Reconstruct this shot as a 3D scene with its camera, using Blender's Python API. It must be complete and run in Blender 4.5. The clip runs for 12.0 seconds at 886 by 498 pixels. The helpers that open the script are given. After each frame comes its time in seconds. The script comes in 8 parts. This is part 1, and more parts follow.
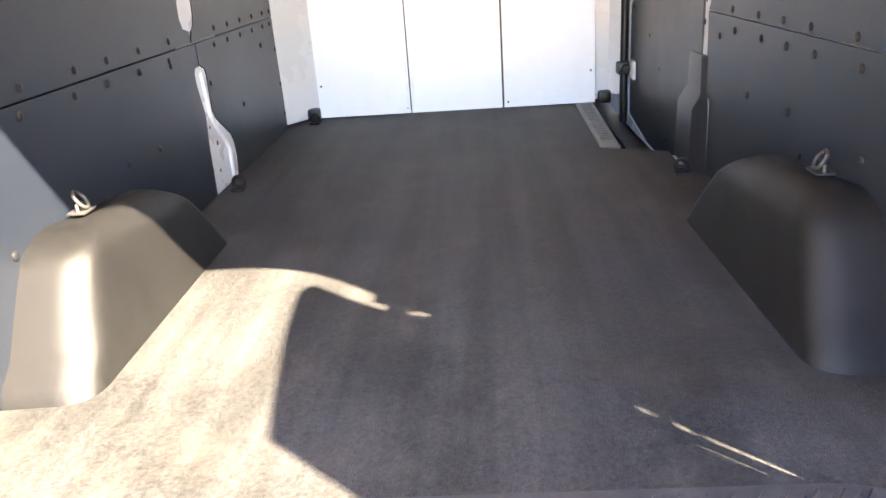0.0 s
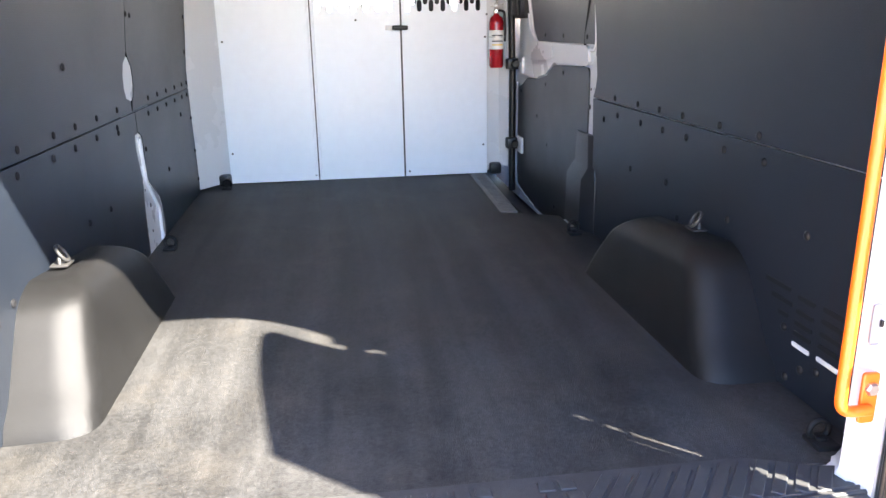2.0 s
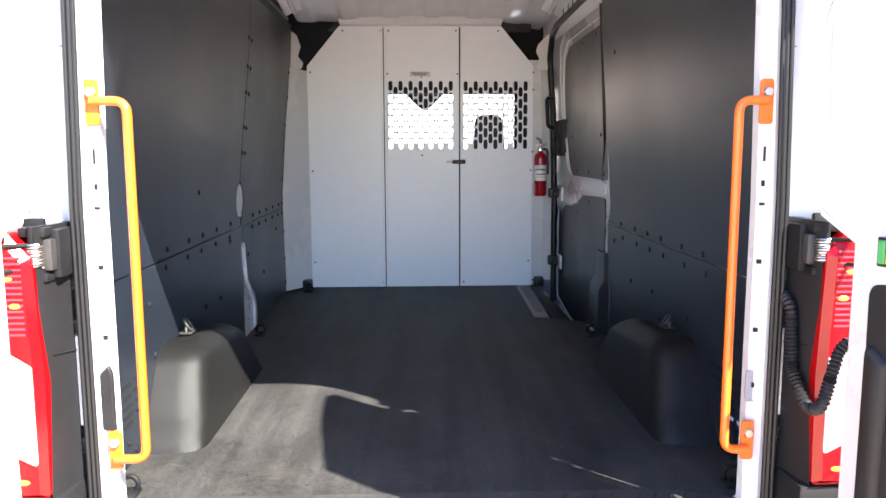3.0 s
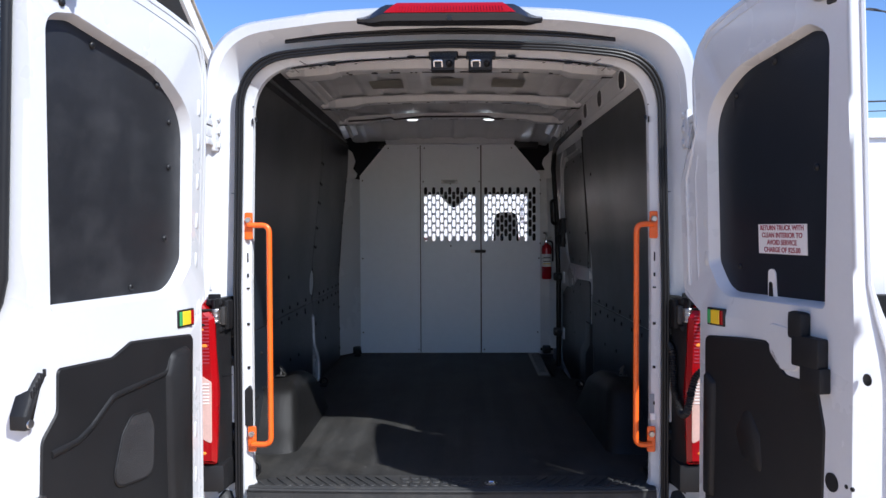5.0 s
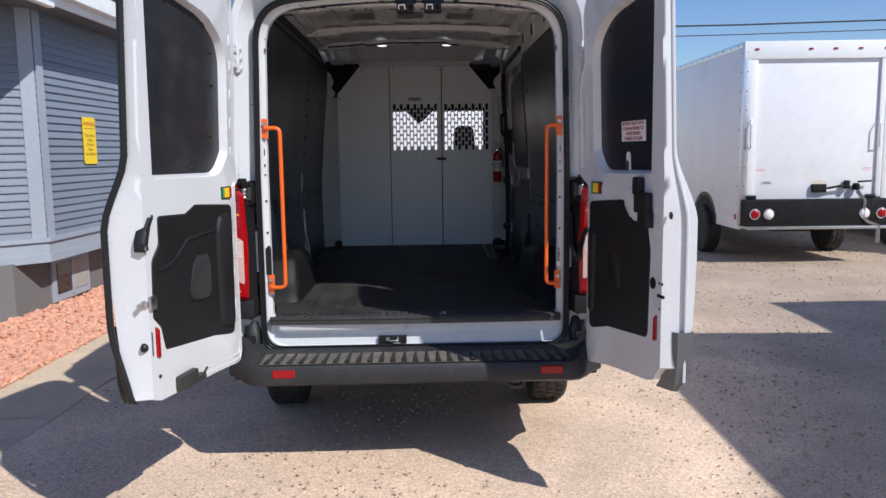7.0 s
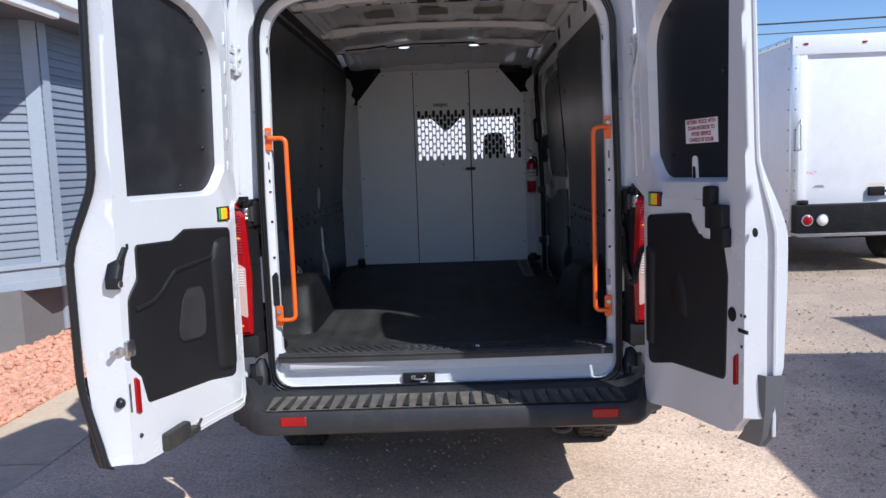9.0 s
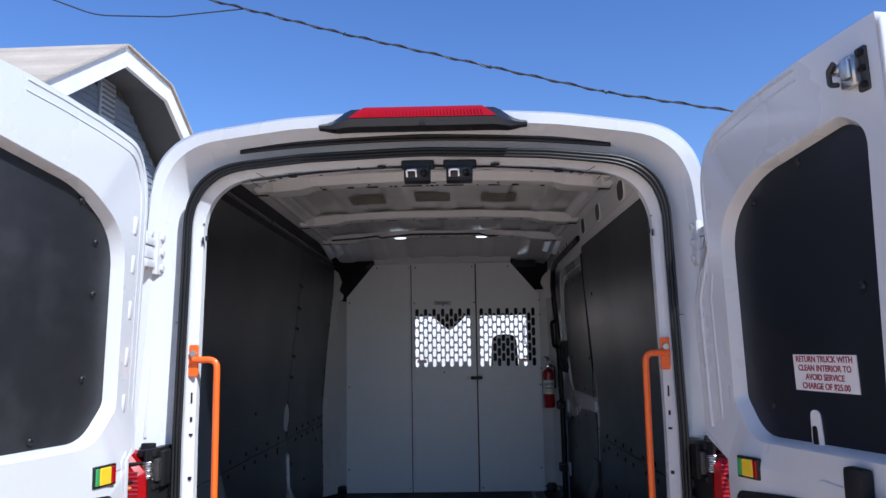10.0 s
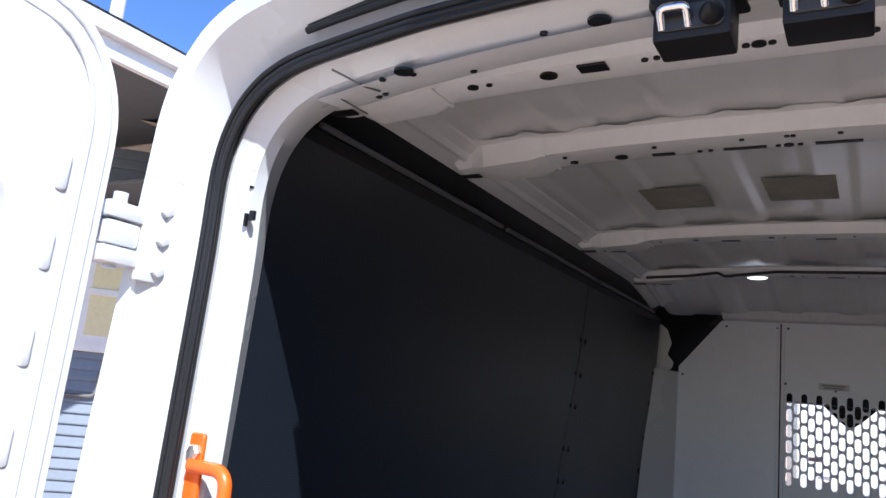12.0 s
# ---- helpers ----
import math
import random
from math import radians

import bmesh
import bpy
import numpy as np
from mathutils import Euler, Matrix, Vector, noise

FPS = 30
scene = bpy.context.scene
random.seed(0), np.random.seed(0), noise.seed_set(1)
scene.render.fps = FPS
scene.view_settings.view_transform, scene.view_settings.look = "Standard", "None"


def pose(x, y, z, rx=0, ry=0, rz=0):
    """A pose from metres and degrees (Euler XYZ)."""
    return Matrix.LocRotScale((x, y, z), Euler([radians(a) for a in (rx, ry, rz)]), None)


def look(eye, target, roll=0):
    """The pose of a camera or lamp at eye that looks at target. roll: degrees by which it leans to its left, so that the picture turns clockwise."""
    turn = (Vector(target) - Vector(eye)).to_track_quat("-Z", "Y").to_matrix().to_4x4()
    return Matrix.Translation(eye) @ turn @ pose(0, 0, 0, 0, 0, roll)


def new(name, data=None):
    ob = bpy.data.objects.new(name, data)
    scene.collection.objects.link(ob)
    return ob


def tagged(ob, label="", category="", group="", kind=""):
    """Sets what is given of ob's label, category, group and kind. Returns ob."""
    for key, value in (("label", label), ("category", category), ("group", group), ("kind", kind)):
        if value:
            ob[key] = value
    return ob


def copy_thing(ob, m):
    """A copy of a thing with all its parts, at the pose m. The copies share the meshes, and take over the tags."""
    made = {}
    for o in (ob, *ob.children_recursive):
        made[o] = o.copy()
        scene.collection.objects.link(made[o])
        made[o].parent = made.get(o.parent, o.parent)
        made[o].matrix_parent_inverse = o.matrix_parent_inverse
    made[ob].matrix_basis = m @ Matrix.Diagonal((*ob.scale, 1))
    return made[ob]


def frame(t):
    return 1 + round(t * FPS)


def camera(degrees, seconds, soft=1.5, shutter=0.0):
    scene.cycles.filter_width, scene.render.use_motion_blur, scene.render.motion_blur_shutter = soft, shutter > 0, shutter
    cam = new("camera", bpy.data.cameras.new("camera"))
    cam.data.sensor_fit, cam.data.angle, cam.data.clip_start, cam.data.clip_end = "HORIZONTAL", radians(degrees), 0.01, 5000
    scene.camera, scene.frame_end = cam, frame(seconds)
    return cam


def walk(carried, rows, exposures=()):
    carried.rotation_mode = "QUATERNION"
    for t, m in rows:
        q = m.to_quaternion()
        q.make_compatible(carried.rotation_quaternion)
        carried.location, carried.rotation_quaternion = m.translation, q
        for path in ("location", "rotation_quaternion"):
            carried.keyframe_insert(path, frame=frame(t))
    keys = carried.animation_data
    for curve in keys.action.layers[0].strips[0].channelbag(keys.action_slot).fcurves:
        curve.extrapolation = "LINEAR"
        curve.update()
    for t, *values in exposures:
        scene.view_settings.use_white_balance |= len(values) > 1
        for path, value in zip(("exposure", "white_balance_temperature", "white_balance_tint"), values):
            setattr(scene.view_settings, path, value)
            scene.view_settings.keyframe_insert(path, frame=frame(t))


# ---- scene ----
cam = camera(60.5, 12.0)
PATH = [
    (0, (0.087, -0.819, 1.511), (-0.017, 1.041, 0.784), -4.0),
    (0.5, (-0.162, -0.834, 1.531), (-0.307, 1.044, 0.859), -2.5),
    (1, (-0.25, -0.858, 1.533), (-0.169, 1.01, 0.823), -1.8),
    (1.5, (-0.238, -0.922, 1.532), (0.011, 0.94, 0.846), -0.9),
    (2, (-0.141, -1.106, 1.57), (0.118, 0.793, 0.999), -1.0),
    (2.5, (-0.038, -1.401, 1.615), (0.116, 0.55, 1.204), -0.5),
    (3, (-0.039, -1.783, 1.636), (0.026, 0.198, 1.373), -0.2),
    (3.2, (-0.035, -1.934, 1.654), (-0.002, 0.052, 1.42), -0.2),
    (4.8, (0.011, -2.805, 1.718), (-0.027, -0.806, 1.649), -0.3),
    (5, (0.011, -2.928, 1.729), (-0.016, -0.929, 1.676), -0.2),
    (5.5, (0.054, -3.249, 1.724), (0.058, -1.249, 1.706), -0.2),
    (6, (0.047, -3.536, 1.735), (0.086, -1.536, 1.72), -0.2),
    (6.5, (0.014, -3.829, 1.656), (0.068, -1.835, 1.513), -0.6),
    (7, (0.053, -4.076, 1.607), (0.102, -2.093, 1.355), -0.7),
    (7.2, (0.071, -4.168, 1.592), (0.114, -2.187, 1.317), -0.8),
    (8.8, (0.043, -3.717, 1.615), (0.02, -1.732, 1.375), -1.7),
    (9, (0.059, -3.529, 1.606), (0.03, -1.542, 1.381), -2.0),
    (9.5, (0.126, -3.03, 1.679), (0.079, -1.033, 1.571), -2.0),
    (10, (0.104, -2.534, 1.772), (0.066, -0.551, 2.03), -0.9),
    (10.5, (0.125, -2.074, 1.781), (0.039, -0.098, 2.076), -0.7),
    (11, (0.123, -1.651, 1.831), (-0.247, 0.295, 2.111), 2.2),
    (11.5, (0.126, -1.258, 1.875), (-0.55, 0.598, 2.188), 5.2),
    (12, (0.158, -0.896, 1.894), (-0.832, 0.801, 2.267), 5.8),
]
EXPOSURES = [(0.0, 4.4, 8300, 13), (0.5, 4.25, 7300, 12), (1.0, 4.0, 6700, 10), (1.6, 3.88, 6550, 10), (2.4, 3.45, 6850, 10), (3.1, 2.55, 6450, 10), (3.8, 1.5, 6200, 10), (4.6, 0.68, 5900, 10), (5.0, 0.43, 5800, 10), (5.5, 0.22, 5600, 10), (6.5, -0.08, 5750, 10), (7.0, -0.10, 6050, 10), (9.0, 0.06, 5750, 10), (10.0, 0.22, 5600, 10), (10.5, 0.34, 5500, 10), (11.2, 0.52, 5600, 10), (12.0, 0.72, 5700, 10)]
walk(cam, [(t, look(eye, target, roll)) for t, eye, target, roll in PATH], EXPOSURES)

# ---- light ----
GZ = -0.06           # level of the yard; the load floor is at FLOOR
FLOOR = 0.72
SUN_EL, SUN_AZ = 43.8, 133.6
world = bpy.data.worlds.new("sky")
scene.world = world
world.use_nodes = True
wn = world.node_tree.nodes
wl = world.node_tree.links
sky = wn.new("ShaderNodeTexSky")
sky.sky_type = "NISHITA"
sky.sun_disc = False
sky.sun_elevation = radians(SUN_EL)
sky.sun_rotation = radians(SUN_AZ)
sky.air_density = 1.0
sky.dust_density = 0.45
sky.ozone_density = 3.0
deep = wn.new("ShaderNodeHueSaturation")
deep.inputs["Saturation"].default_value = 1.16
deep.inputs["Hue"].default_value = 0.512
wl.new(sky.outputs["Color"], deep.inputs["Color"])
wl.new(deep.outputs["Color"], wn["Background"].inputs["Color"])
wn["Background"].inputs["Strength"].default_value = 0.135
sun_data = bpy.data.lights.new("sun", "SUN")
sun_data.energy = 5.0
sun_data.angle = radians(0.55)
sun_data.color = (1.0, 0.95, 0.87)
sun = new("sun", sun_data)
_a, _e = radians(SUN_AZ), radians(SUN_EL)
SUN_DIR = Vector((math.sin(_a) * math.cos(_e), math.cos(_a) * math.cos(_e), math.sin(_e)))
sun.matrix_world = look(SUN_DIR * 30, (0, 0, 0))


# ---- materials ----
def material(name, color, rough=0.5, metal=0.0, vary=0.12, grain=40.0, blotch=2.0, bump=0.0, bump_scale=200.0, coat=0.0, stain=None, stain_amount=0.0, spec=0.5, per_piece=0.0):
    """A surface with grain and blotches at two scales, an optional stain colour and fine relief."""
    m = bpy.data.materials.new(name)
    m.use_nodes = True
    n, l = m.node_tree.nodes, m.node_tree.links
    b = n["Principled BSDF"]
    b.inputs["Roughness"].default_value = rough
    b.inputs["Metallic"].default_value = metal
    b.inputs["Specular IOR Level"].default_value = spec
    if coat:
        b.inputs["Coat Weight"].default_value = coat
        b.inputs["Coat Roughness"].default_value = 0.08
    co = n.new("ShaderNodeTexCoord")
    fine = n.new("ShaderNodeTexNoise")
    fine.inputs["Scale"].default_value = grain
    fine.inputs["Detail"].default_value = 4
    wide = n.new("ShaderNodeTexNoise")
    wide.inputs["Scale"].default_value = blotch
    wide.inputs["Detail"].default_value = 5
    wide.inputs["Roughness"].default_value = 0.6
    for t in (fine, wide):
        l.new(co.outputs["Object"], t.inputs["Vector"])
    add = n.new("ShaderNodeMath")
    add.operation = "ADD"
    l.new(fine.outputs["Fac"], add.inputs[0])
    l.new(wide.outputs["Fac"], add.inputs[1])
    ramp = n.new("ShaderNodeMapRange")
    ramp.inputs["From Min"].default_value = 0.6
    ramp.inputs["From Max"].default_value = 1.4
    ramp.inputs["To Min"].default_value = 1 - vary
    ramp.inputs["To Max"].default_value = 1 + vary
    l.new(add.outputs[0], ramp.inputs["Value"])
    value = ramp.outputs["Result"]
    if per_piece:
        info = n.new("ShaderNodeObjectInfo")
        pr = n.new("ShaderNodeMapRange")
        pr.inputs["To Min"].default_value = 1 - per_piece
        pr.inputs["To Max"].default_value = 1 + per_piece
        l.new(info.outputs["Random"], pr.inputs["Value"])
        mul = n.new("ShaderNodeMath")
        mul.operation = "MULTIPLY"
        l.new(value, mul.inputs[0])
        l.new(pr.outputs["Result"], mul.inputs[1])
        value = mul.outputs[0]
    mix = n.new("ShaderNodeVectorMath")
    mix.operation = "SCALE"
    mix.inputs[0].default_value = color[:3]
    l.new(value, mix.inputs["Scale"])
    out = mix.outputs[0]
    if stain:
        patch = n.new("ShaderNodeTexNoise")
        patch.inputs["Scale"].default_value = blotch * 1.7
        patch.inputs["Detail"].default_value = 8
        patch.inputs["Roughness"].default_value = 0.7
        l.new(co.outputs["Object"], patch.inputs["Vector"])
        pm = n.new("ShaderNodeMapRange")
        pm.inputs["From Min"].default_value = 0.48
        pm.inputs["From Max"].default_value = 0.72
        pm.inputs["To Max"].default_value = stain_amount
        l.new(patch.outputs["Fac"], pm.inputs["Value"])
        sm = n.new("ShaderNodeMix")
        sm.data_type = "RGBA"
        l.new(pm.outputs["Result"], sm.inputs["Factor"])
        l.new(out, sm.inputs["A"])
        sm.inputs["B"].default_value = (*stain, 1)
        out = sm.outputs["Result"]
    l.new(out, b.inputs["Base Color"])
    rr = n.new("ShaderNodeMapRange")
    rr.inputs["From Min"].default_value = 0.3
    rr.inputs["From Max"].default_value = 0.7
    rr.inputs["To Min"].default_value = max(0.02, rough * 0.88)
    rr.inputs["To Max"].default_value = min(1.0, rough * 1.12)
    l.new(wide.outputs["Fac"], rr.inputs["Value"])
    l.new(rr.outputs["Result"], b.inputs["Roughness"])
    if bump:
        bn = n.new("ShaderNodeTexNoise")
        bn.inputs["Scale"].default_value = bump_scale
        bn.inputs["Detail"].default_value = 3
        l.new(co.outputs["Object"], bn.inputs["Vector"])
        bp = n.new("ShaderNodeBump")
        bp.inputs["Strength"].default_value = bump
        bp.inputs["Distance"].default_value = 0.004
        l.new(bn.outputs["Fac"], bp.inputs["Height"])
        l.new(bp.outputs["Normal"], b.inputs["Normal"])
    return m


def glass(name, color=(1, 1, 1), rough=0.02):
    m = bpy.data.materials.new(name)
    m.use_nodes = True
    b = m.node_tree.nodes["Principled BSDF"]
    b.inputs["Base Color"].default_value = (*color, 1)
    b.inputs["Roughness"].default_value = rough
    b.inputs["Transmission Weight"].default_value = 1.0
    b.inputs["IOR"].default_value = 1.1
    return m


def glow(name, color, strength):
    m = bpy.data.materials.new(name)
    m.use_nodes = True
    b = m.node_tree.nodes["Principled BSDF"]
    b.inputs["Base Color"].default_value = (*color, 1)
    b.inputs["Emission Color"].default_value = (*color, 1)
    b.inputs["Emission Strength"].default_value = strength
    return m


WHITE = material("van_white_paint", (0.65, 0.66, 0.67), 0.28, vary=0.02, grain=60, blotch=1.5, coat=0.5)
PRIMER = material("roof_grey_white_primer", (0.84, 0.855, 0.875), 0.42, vary=0.05, grain=30, blotch=3)
ROOFSKIN = material("roof_skin_primer", (0.76, 0.775, 0.80), 0.18, spec=0.7, vary=0.06, grain=8, blotch=2, bump=0.05, bump_scale=6)
PANEL = material("partition_grey_white_paint", (0.82, 0.86, 0.91), 0.32, vary=0.03, grain=20, blotch=2, bump=0.03, bump_scale=5)
LINER = material("black_fluted_liner", (0.0112, 0.0148, 0.0215), 0.34, spec=0.46, vary=0.14, grain=30, blotch=2, bump=0.14, bump_scale=500, stain=(0.018, 0.02, 0.024), stain_amount=0.2)
MAT = material("black_rubber_floor_mat", (0.042, 0.041, 0.0395), 0.52, spec=0.15, vary=0.6, grain=120, blotch=3.0, bump=0.6, bump_scale=330, stain=(0.082, 0.074, 0.063), stain_amount=0.5)


def add_streaks(m, across, along, low, high):
    """Worn streaks that run the length of the load floor."""
    n, l = m.node_tree.nodes, m.node_tree.links
    base = [k for k in n if k.type == "BSDF_PRINCIPLED"][0].inputs["Base Color"]
    src = base.links[0].from_socket
    co = n.new("ShaderNodeTexCoord")
    mp = n.new("ShaderNodeMapping")
    mp.inputs["Scale"].default_value = (across, along, 1.0)
    l.new(co.outputs["Object"], mp.inputs["Vector"])
    tx = n.new("ShaderNodeTexNoise")
    tx.inputs["Scale"].default_value = 1.0
    tx.inputs["Detail"].default_value = 3.0
    l.new(mp.outputs["Vector"], tx.inputs["Vector"])
    mr = n.new("ShaderNodeMapRange")
    mr.inputs["From Min"].default_value = 0.36
    mr.inputs["From Max"].default_value = 0.58
    mr.inputs["To Min"].default_value = low
    mr.inputs["To Max"].default_value = high
    l.new(tx.outputs["Fac"], mr.inputs["Value"])
    sc = n.new("ShaderNodeVectorMath")
    sc.operation = "SCALE"
    l.new(src, sc.inputs[0])
    l.new(mr.outputs["Result"], sc.inputs["Scale"])
    l.new(sc.outputs[0], base)


add_streaks(MAT, 16.0, 0.9, 0.84, 1.05)


def streaked(m, across, along, low, high, axis=1):
    """Adds faint long streaks to a surface's colour, stretched along one axis."""
    n, l = m.node_tree.nodes, m.node_tree.links
    b = n["Principled BSDF"]
    src = b.inputs["Base Color"].links[0].from_socket
    co = n.new("ShaderNodeTexCoord")
    mp = n.new("ShaderNodeMapping")
    mp.inputs["Scale"].default_value = [along if k == axis else across for k in range(3)]
    l.new(co.outputs["Object"], mp.inputs["Vector"])
    t = n.new("ShaderNodeTexNoise")
    t.inputs["Scale"].default_value = 1.0
    t.inputs["Detail"].default_value = 5
    t.inputs["Roughness"].default_value = 0.65
    l.new(mp.outputs["Vector"], t.inputs["Vector"])
    r = n.new("ShaderNodeMapRange")
    r.inputs["From Min"].default_value = 0.32
    r.inputs["From Max"].default_value = 0.68
    r.inputs["To Min"].default_value = low
    r.inputs["To Max"].default_value = high
    l.new(t.outputs["Fac"], r.inputs["Value"])
    sc = n.new("ShaderNodeVectorMath")
    sc.operation = "SCALE"
    l.new(src, sc.inputs[0])
    l.new(r.outputs["Result"], sc.inputs["Scale"])
    l.new(sc.outputs[0], b.inputs["Base Color"])
    return m


def fluted(m, pitch, strength, axis="Z"):
    """Adds fine parallel flutes to a surface's relief."""
    n, l = m.node_tree.nodes, m.node_tree.links
    b = n["Principled BSDF"]
    co = n.new("ShaderNodeTexCoord")
    w = n.new("ShaderNodeTexWave")
    w.wave_type = "BANDS"
    w.bands_direction = axis
    w.inputs["Scale"].default_value = 0.314 / pitch
    w.inputs["Distortion"].default_value = 0.3
    l.new(co.outputs["Object"], w.inputs["Vector"])
    bp = n.new("ShaderNodeBump")
    bp.inputs["Strength"].default_value = strength
    bp.inputs["Distance"].default_value = 0.0015
    l.new(w.outputs["Fac"], bp.inputs["Height"])
    l.new(b.inputs["Normal"].links[0].from_socket, bp.inputs["Normal"])
    l.new(bp.outputs["Normal"], b.inputs["Normal"])
    return m


streaked(MAT, 11.0, 0.7, 0.78, 1.14)
fluted(MAT, 0.105, 0.6, "X")
fluted(LINER, 0.006, 0.07)
ARCH = material("black_moulded_plastic", (0.0085, 0.0083, 0.0082), 0.42, spec=0.25, vary=0.2, grain=60, blotch=4, bump=0.30, bump_scale=700)
TRIM = material("black_textured_plastic", (0.013, 0.013, 0.014), 0.5, spec=0.3, vary=0.12, grain=80, blotch=5, bump=0.2, bump_scale=600)
BUMPER = material("dark_grey_bumper_plastic", (0.025, 0.026, 0.028), 0.5, spec=0.35, vary=0.12, grain=80, blotch=4, bump=0.2, bump_scale=500, stain=(0.20, 0.17, 0.14), stain_amount=0.12)
STEP = material("dusty_bumper_step", (0.105, 0.095, 0.08), 0.7, vary=0.25, grain=60, blotch=6, bump=0.3, bump_scale=300, stain=(0.26, 0.22, 0.17), stain_amount=0.7)
STEPRIB = material("dusty_worn_ribs", (0.24, 0.21, 0.17), 0.75, vary=0.3, grain=60, blotch=9, bump=0.3, bump_scale=300, stain=(0.10, 0.09, 0.08), stain_amount=0.7)
GRILLE = material("grey_speaker_mesh", (0.028, 0.028, 0.030), 0.6, vary=0.5, grain=260, blotch=8, bump=0.9, bump_scale=320)
THRESH = material("worn_threshold_plastic", (0.038, 0.038, 0.038), 0.5, spec=0.4, vary=0.2, grain=70, blotch=5, bump=0.2, bump_scale=400, stain=(0.10, 0.095, 0.085), stain_amount=0.4)
GREYTRIM = material("grey_trim_and_shade", (0.11, 0.115, 0.12), 0.45, vary=0.08, grain=60, blotch=4)
DOORPANEL = material("dusty_black_door_panel", (0.020, 0.021, 0.024), 0.36, vary=0.15, grain=30, blotch=2.5, bump=0.12, bump_scale=500, stain=(0.06, 0.06, 0.063), stain_amount=0.5)
RUBBER = material("black_rubber_seal", (0.012, 0.012, 0.013), 0.40, spec=0.35, vary=0.1, grain=50, blotch=5)
TYRE = material("tyre_rubber", (0.025, 0.024, 0.023), 0.8, vary=0.2, grain=60, blotch=6, stain=(0.13, 0.11, 0.09), stain_amount=0.4)
ORANGE = material("orange_powder_coat", (0.88, 0.132, 0.008), 0.35, vary=0.06, grain=50, blotch=6, coat=0.3)
STEEL = material("zinc_steel", (0.55, 0.54, 0.52), 0.35, metal=1.0, vary=0.15, grain=60, blotch=8)
DARKSTEEL = material("dark_oiled_steel", (0.05, 0.048, 0.046), 0.5, metal=0.35, vary=0.3, grain=60, blotch=8)
CHROME = material("chrome", (0.8, 0.8, 0.8), 0.12, metal=1.0, vary=0.03)
AMBER = material("amber_reflector", (0.85, 0.30, 0.04), 0.25, vary=0.1, coat=0.6)
REDLENS = material("red_lens", (0.30, 0.002, 0.004), 0.2, spec=0.3, vary=0.1, grain=150, blotch=10, coat=0.25)
CLEARLENS = material("clear_lens", (0.62, 0.42, 0.36), 0.12, vary=0.1, grain=120, blotch=14, coat=0.8)
YELLOW = material("yellow_switch", (0.80, 0.52, 0.02), 0.4, vary=0.05)
GREEN = material("green_edge", (0.05, 0.30, 0.09), 0.4, vary=0.05)
REDPAINT = material("extinguisher_red", (0.38, 0.008, 0.016), 0.25, vary=0.04, coat=0.6)
LABEL = material("white_label", (0.78, 0.76, 0.74), 0.5, vary=0.03)
REDINK = material("red_ink", (0.32, 0.03, 0.05), 0.6, vary=0.02)
SEAT = material("dark_seat_cloth", (0.03, 0.03, 0.033), 0.85, vary=0.2, grain=200, blotch=6, bump=0.3, bump_scale=800)
GLASS = glass("clear_glass")
DOME = glow("dome_lens", (1.0, 0.97, 0.92), 1.3)
PAD = material("tan_damping_pad", (0.33, 0.32, 0.27), 0.7, vary=0.2, grain=25, blotch=6)
SIDING = material("blue_grey_clapboard", (0.19, 0.22, 0.265), 0.6, vary=0.08, grain=25, blotch=1.5, bump=0.1, bump_scale=60, per_piece=0.06)
BACKWALL = material("blue_grey_wall", (0.12, 0.14, 0.17), 0.7, vary=0.08)
HOUSETRIM = material("pale_blue_grey_trim", (0.32, 0.36, 0.41), 0.55, vary=0.06, grain=20, blotch=2)
# soffit grey is darkened to hold the shade under eaves and rake
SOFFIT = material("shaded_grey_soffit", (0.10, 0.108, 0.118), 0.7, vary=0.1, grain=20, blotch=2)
FASCIA = material("white_fascia", (0.78, 0.77, 0.75), 0.55, vary=0.06, grain=15, blotch=3, stain=(0.5, 0.47, 0.42), stain_amount=0.3)
SHINGLE = material("tan_shingle", (0.44, 0.38, 0.31), 0.9, vary=0.2, grain=60, blotch=3, bump=0.4, bump_scale=150, per_piece=0.12)
PLINTH = material("grey_plinth", (0.16, 0.155, 0.15), 0.8, vary=0.1, grain=20, blotch=2)
CURTAIN = material("pale_yellow_curtain", (0.78, 0.70, 0.42), 0.9, vary=0.08)
SIGNYEL = material("yellow_sign", (0.85, 0.60, 0.01), 0.5, vary=0.04)
SIGNBLUE = material("blue_sign", (0.05, 0.20, 0.50), 0.5, vary=0.04)
BOXWHITE = material("white_box_panel", (0.80, 0.80, 0.80), 0.35, vary=0.04, grain=10, blotch=1.2, stain=(0.60, 0.57, 0.54), stain_amount=0.25)
ALU = material("aluminium", (0.70, 0.70, 0.70), 0.35, metal=0.8, vary=0.1, grain=30, blotch=4)
BLACKPAINT = material("black_chassis_paint", (0.010, 0.010, 0.011), 0.6, spec=0.2, vary=0.2, grain=60, blotch=5, stain=(0.06, 0.055, 0.05), stain_amount=0.2)
CABLE = material("cable_sheath", (0.03, 0.03, 0.035), 0.6, vary=0.1)
POLE = material("pale_pole", (0.62, 0.60, 0.56), 0.5, vary=0.08)
CONCRETE = material("pale_concrete", (0.62, 0.48, 0.335), 0.9, vary=0.14, grain=30, blotch=1.5, bump=0.25, bump_scale=120, stain=(0.30, 0.26, 0.22), stain_amount=0.5)
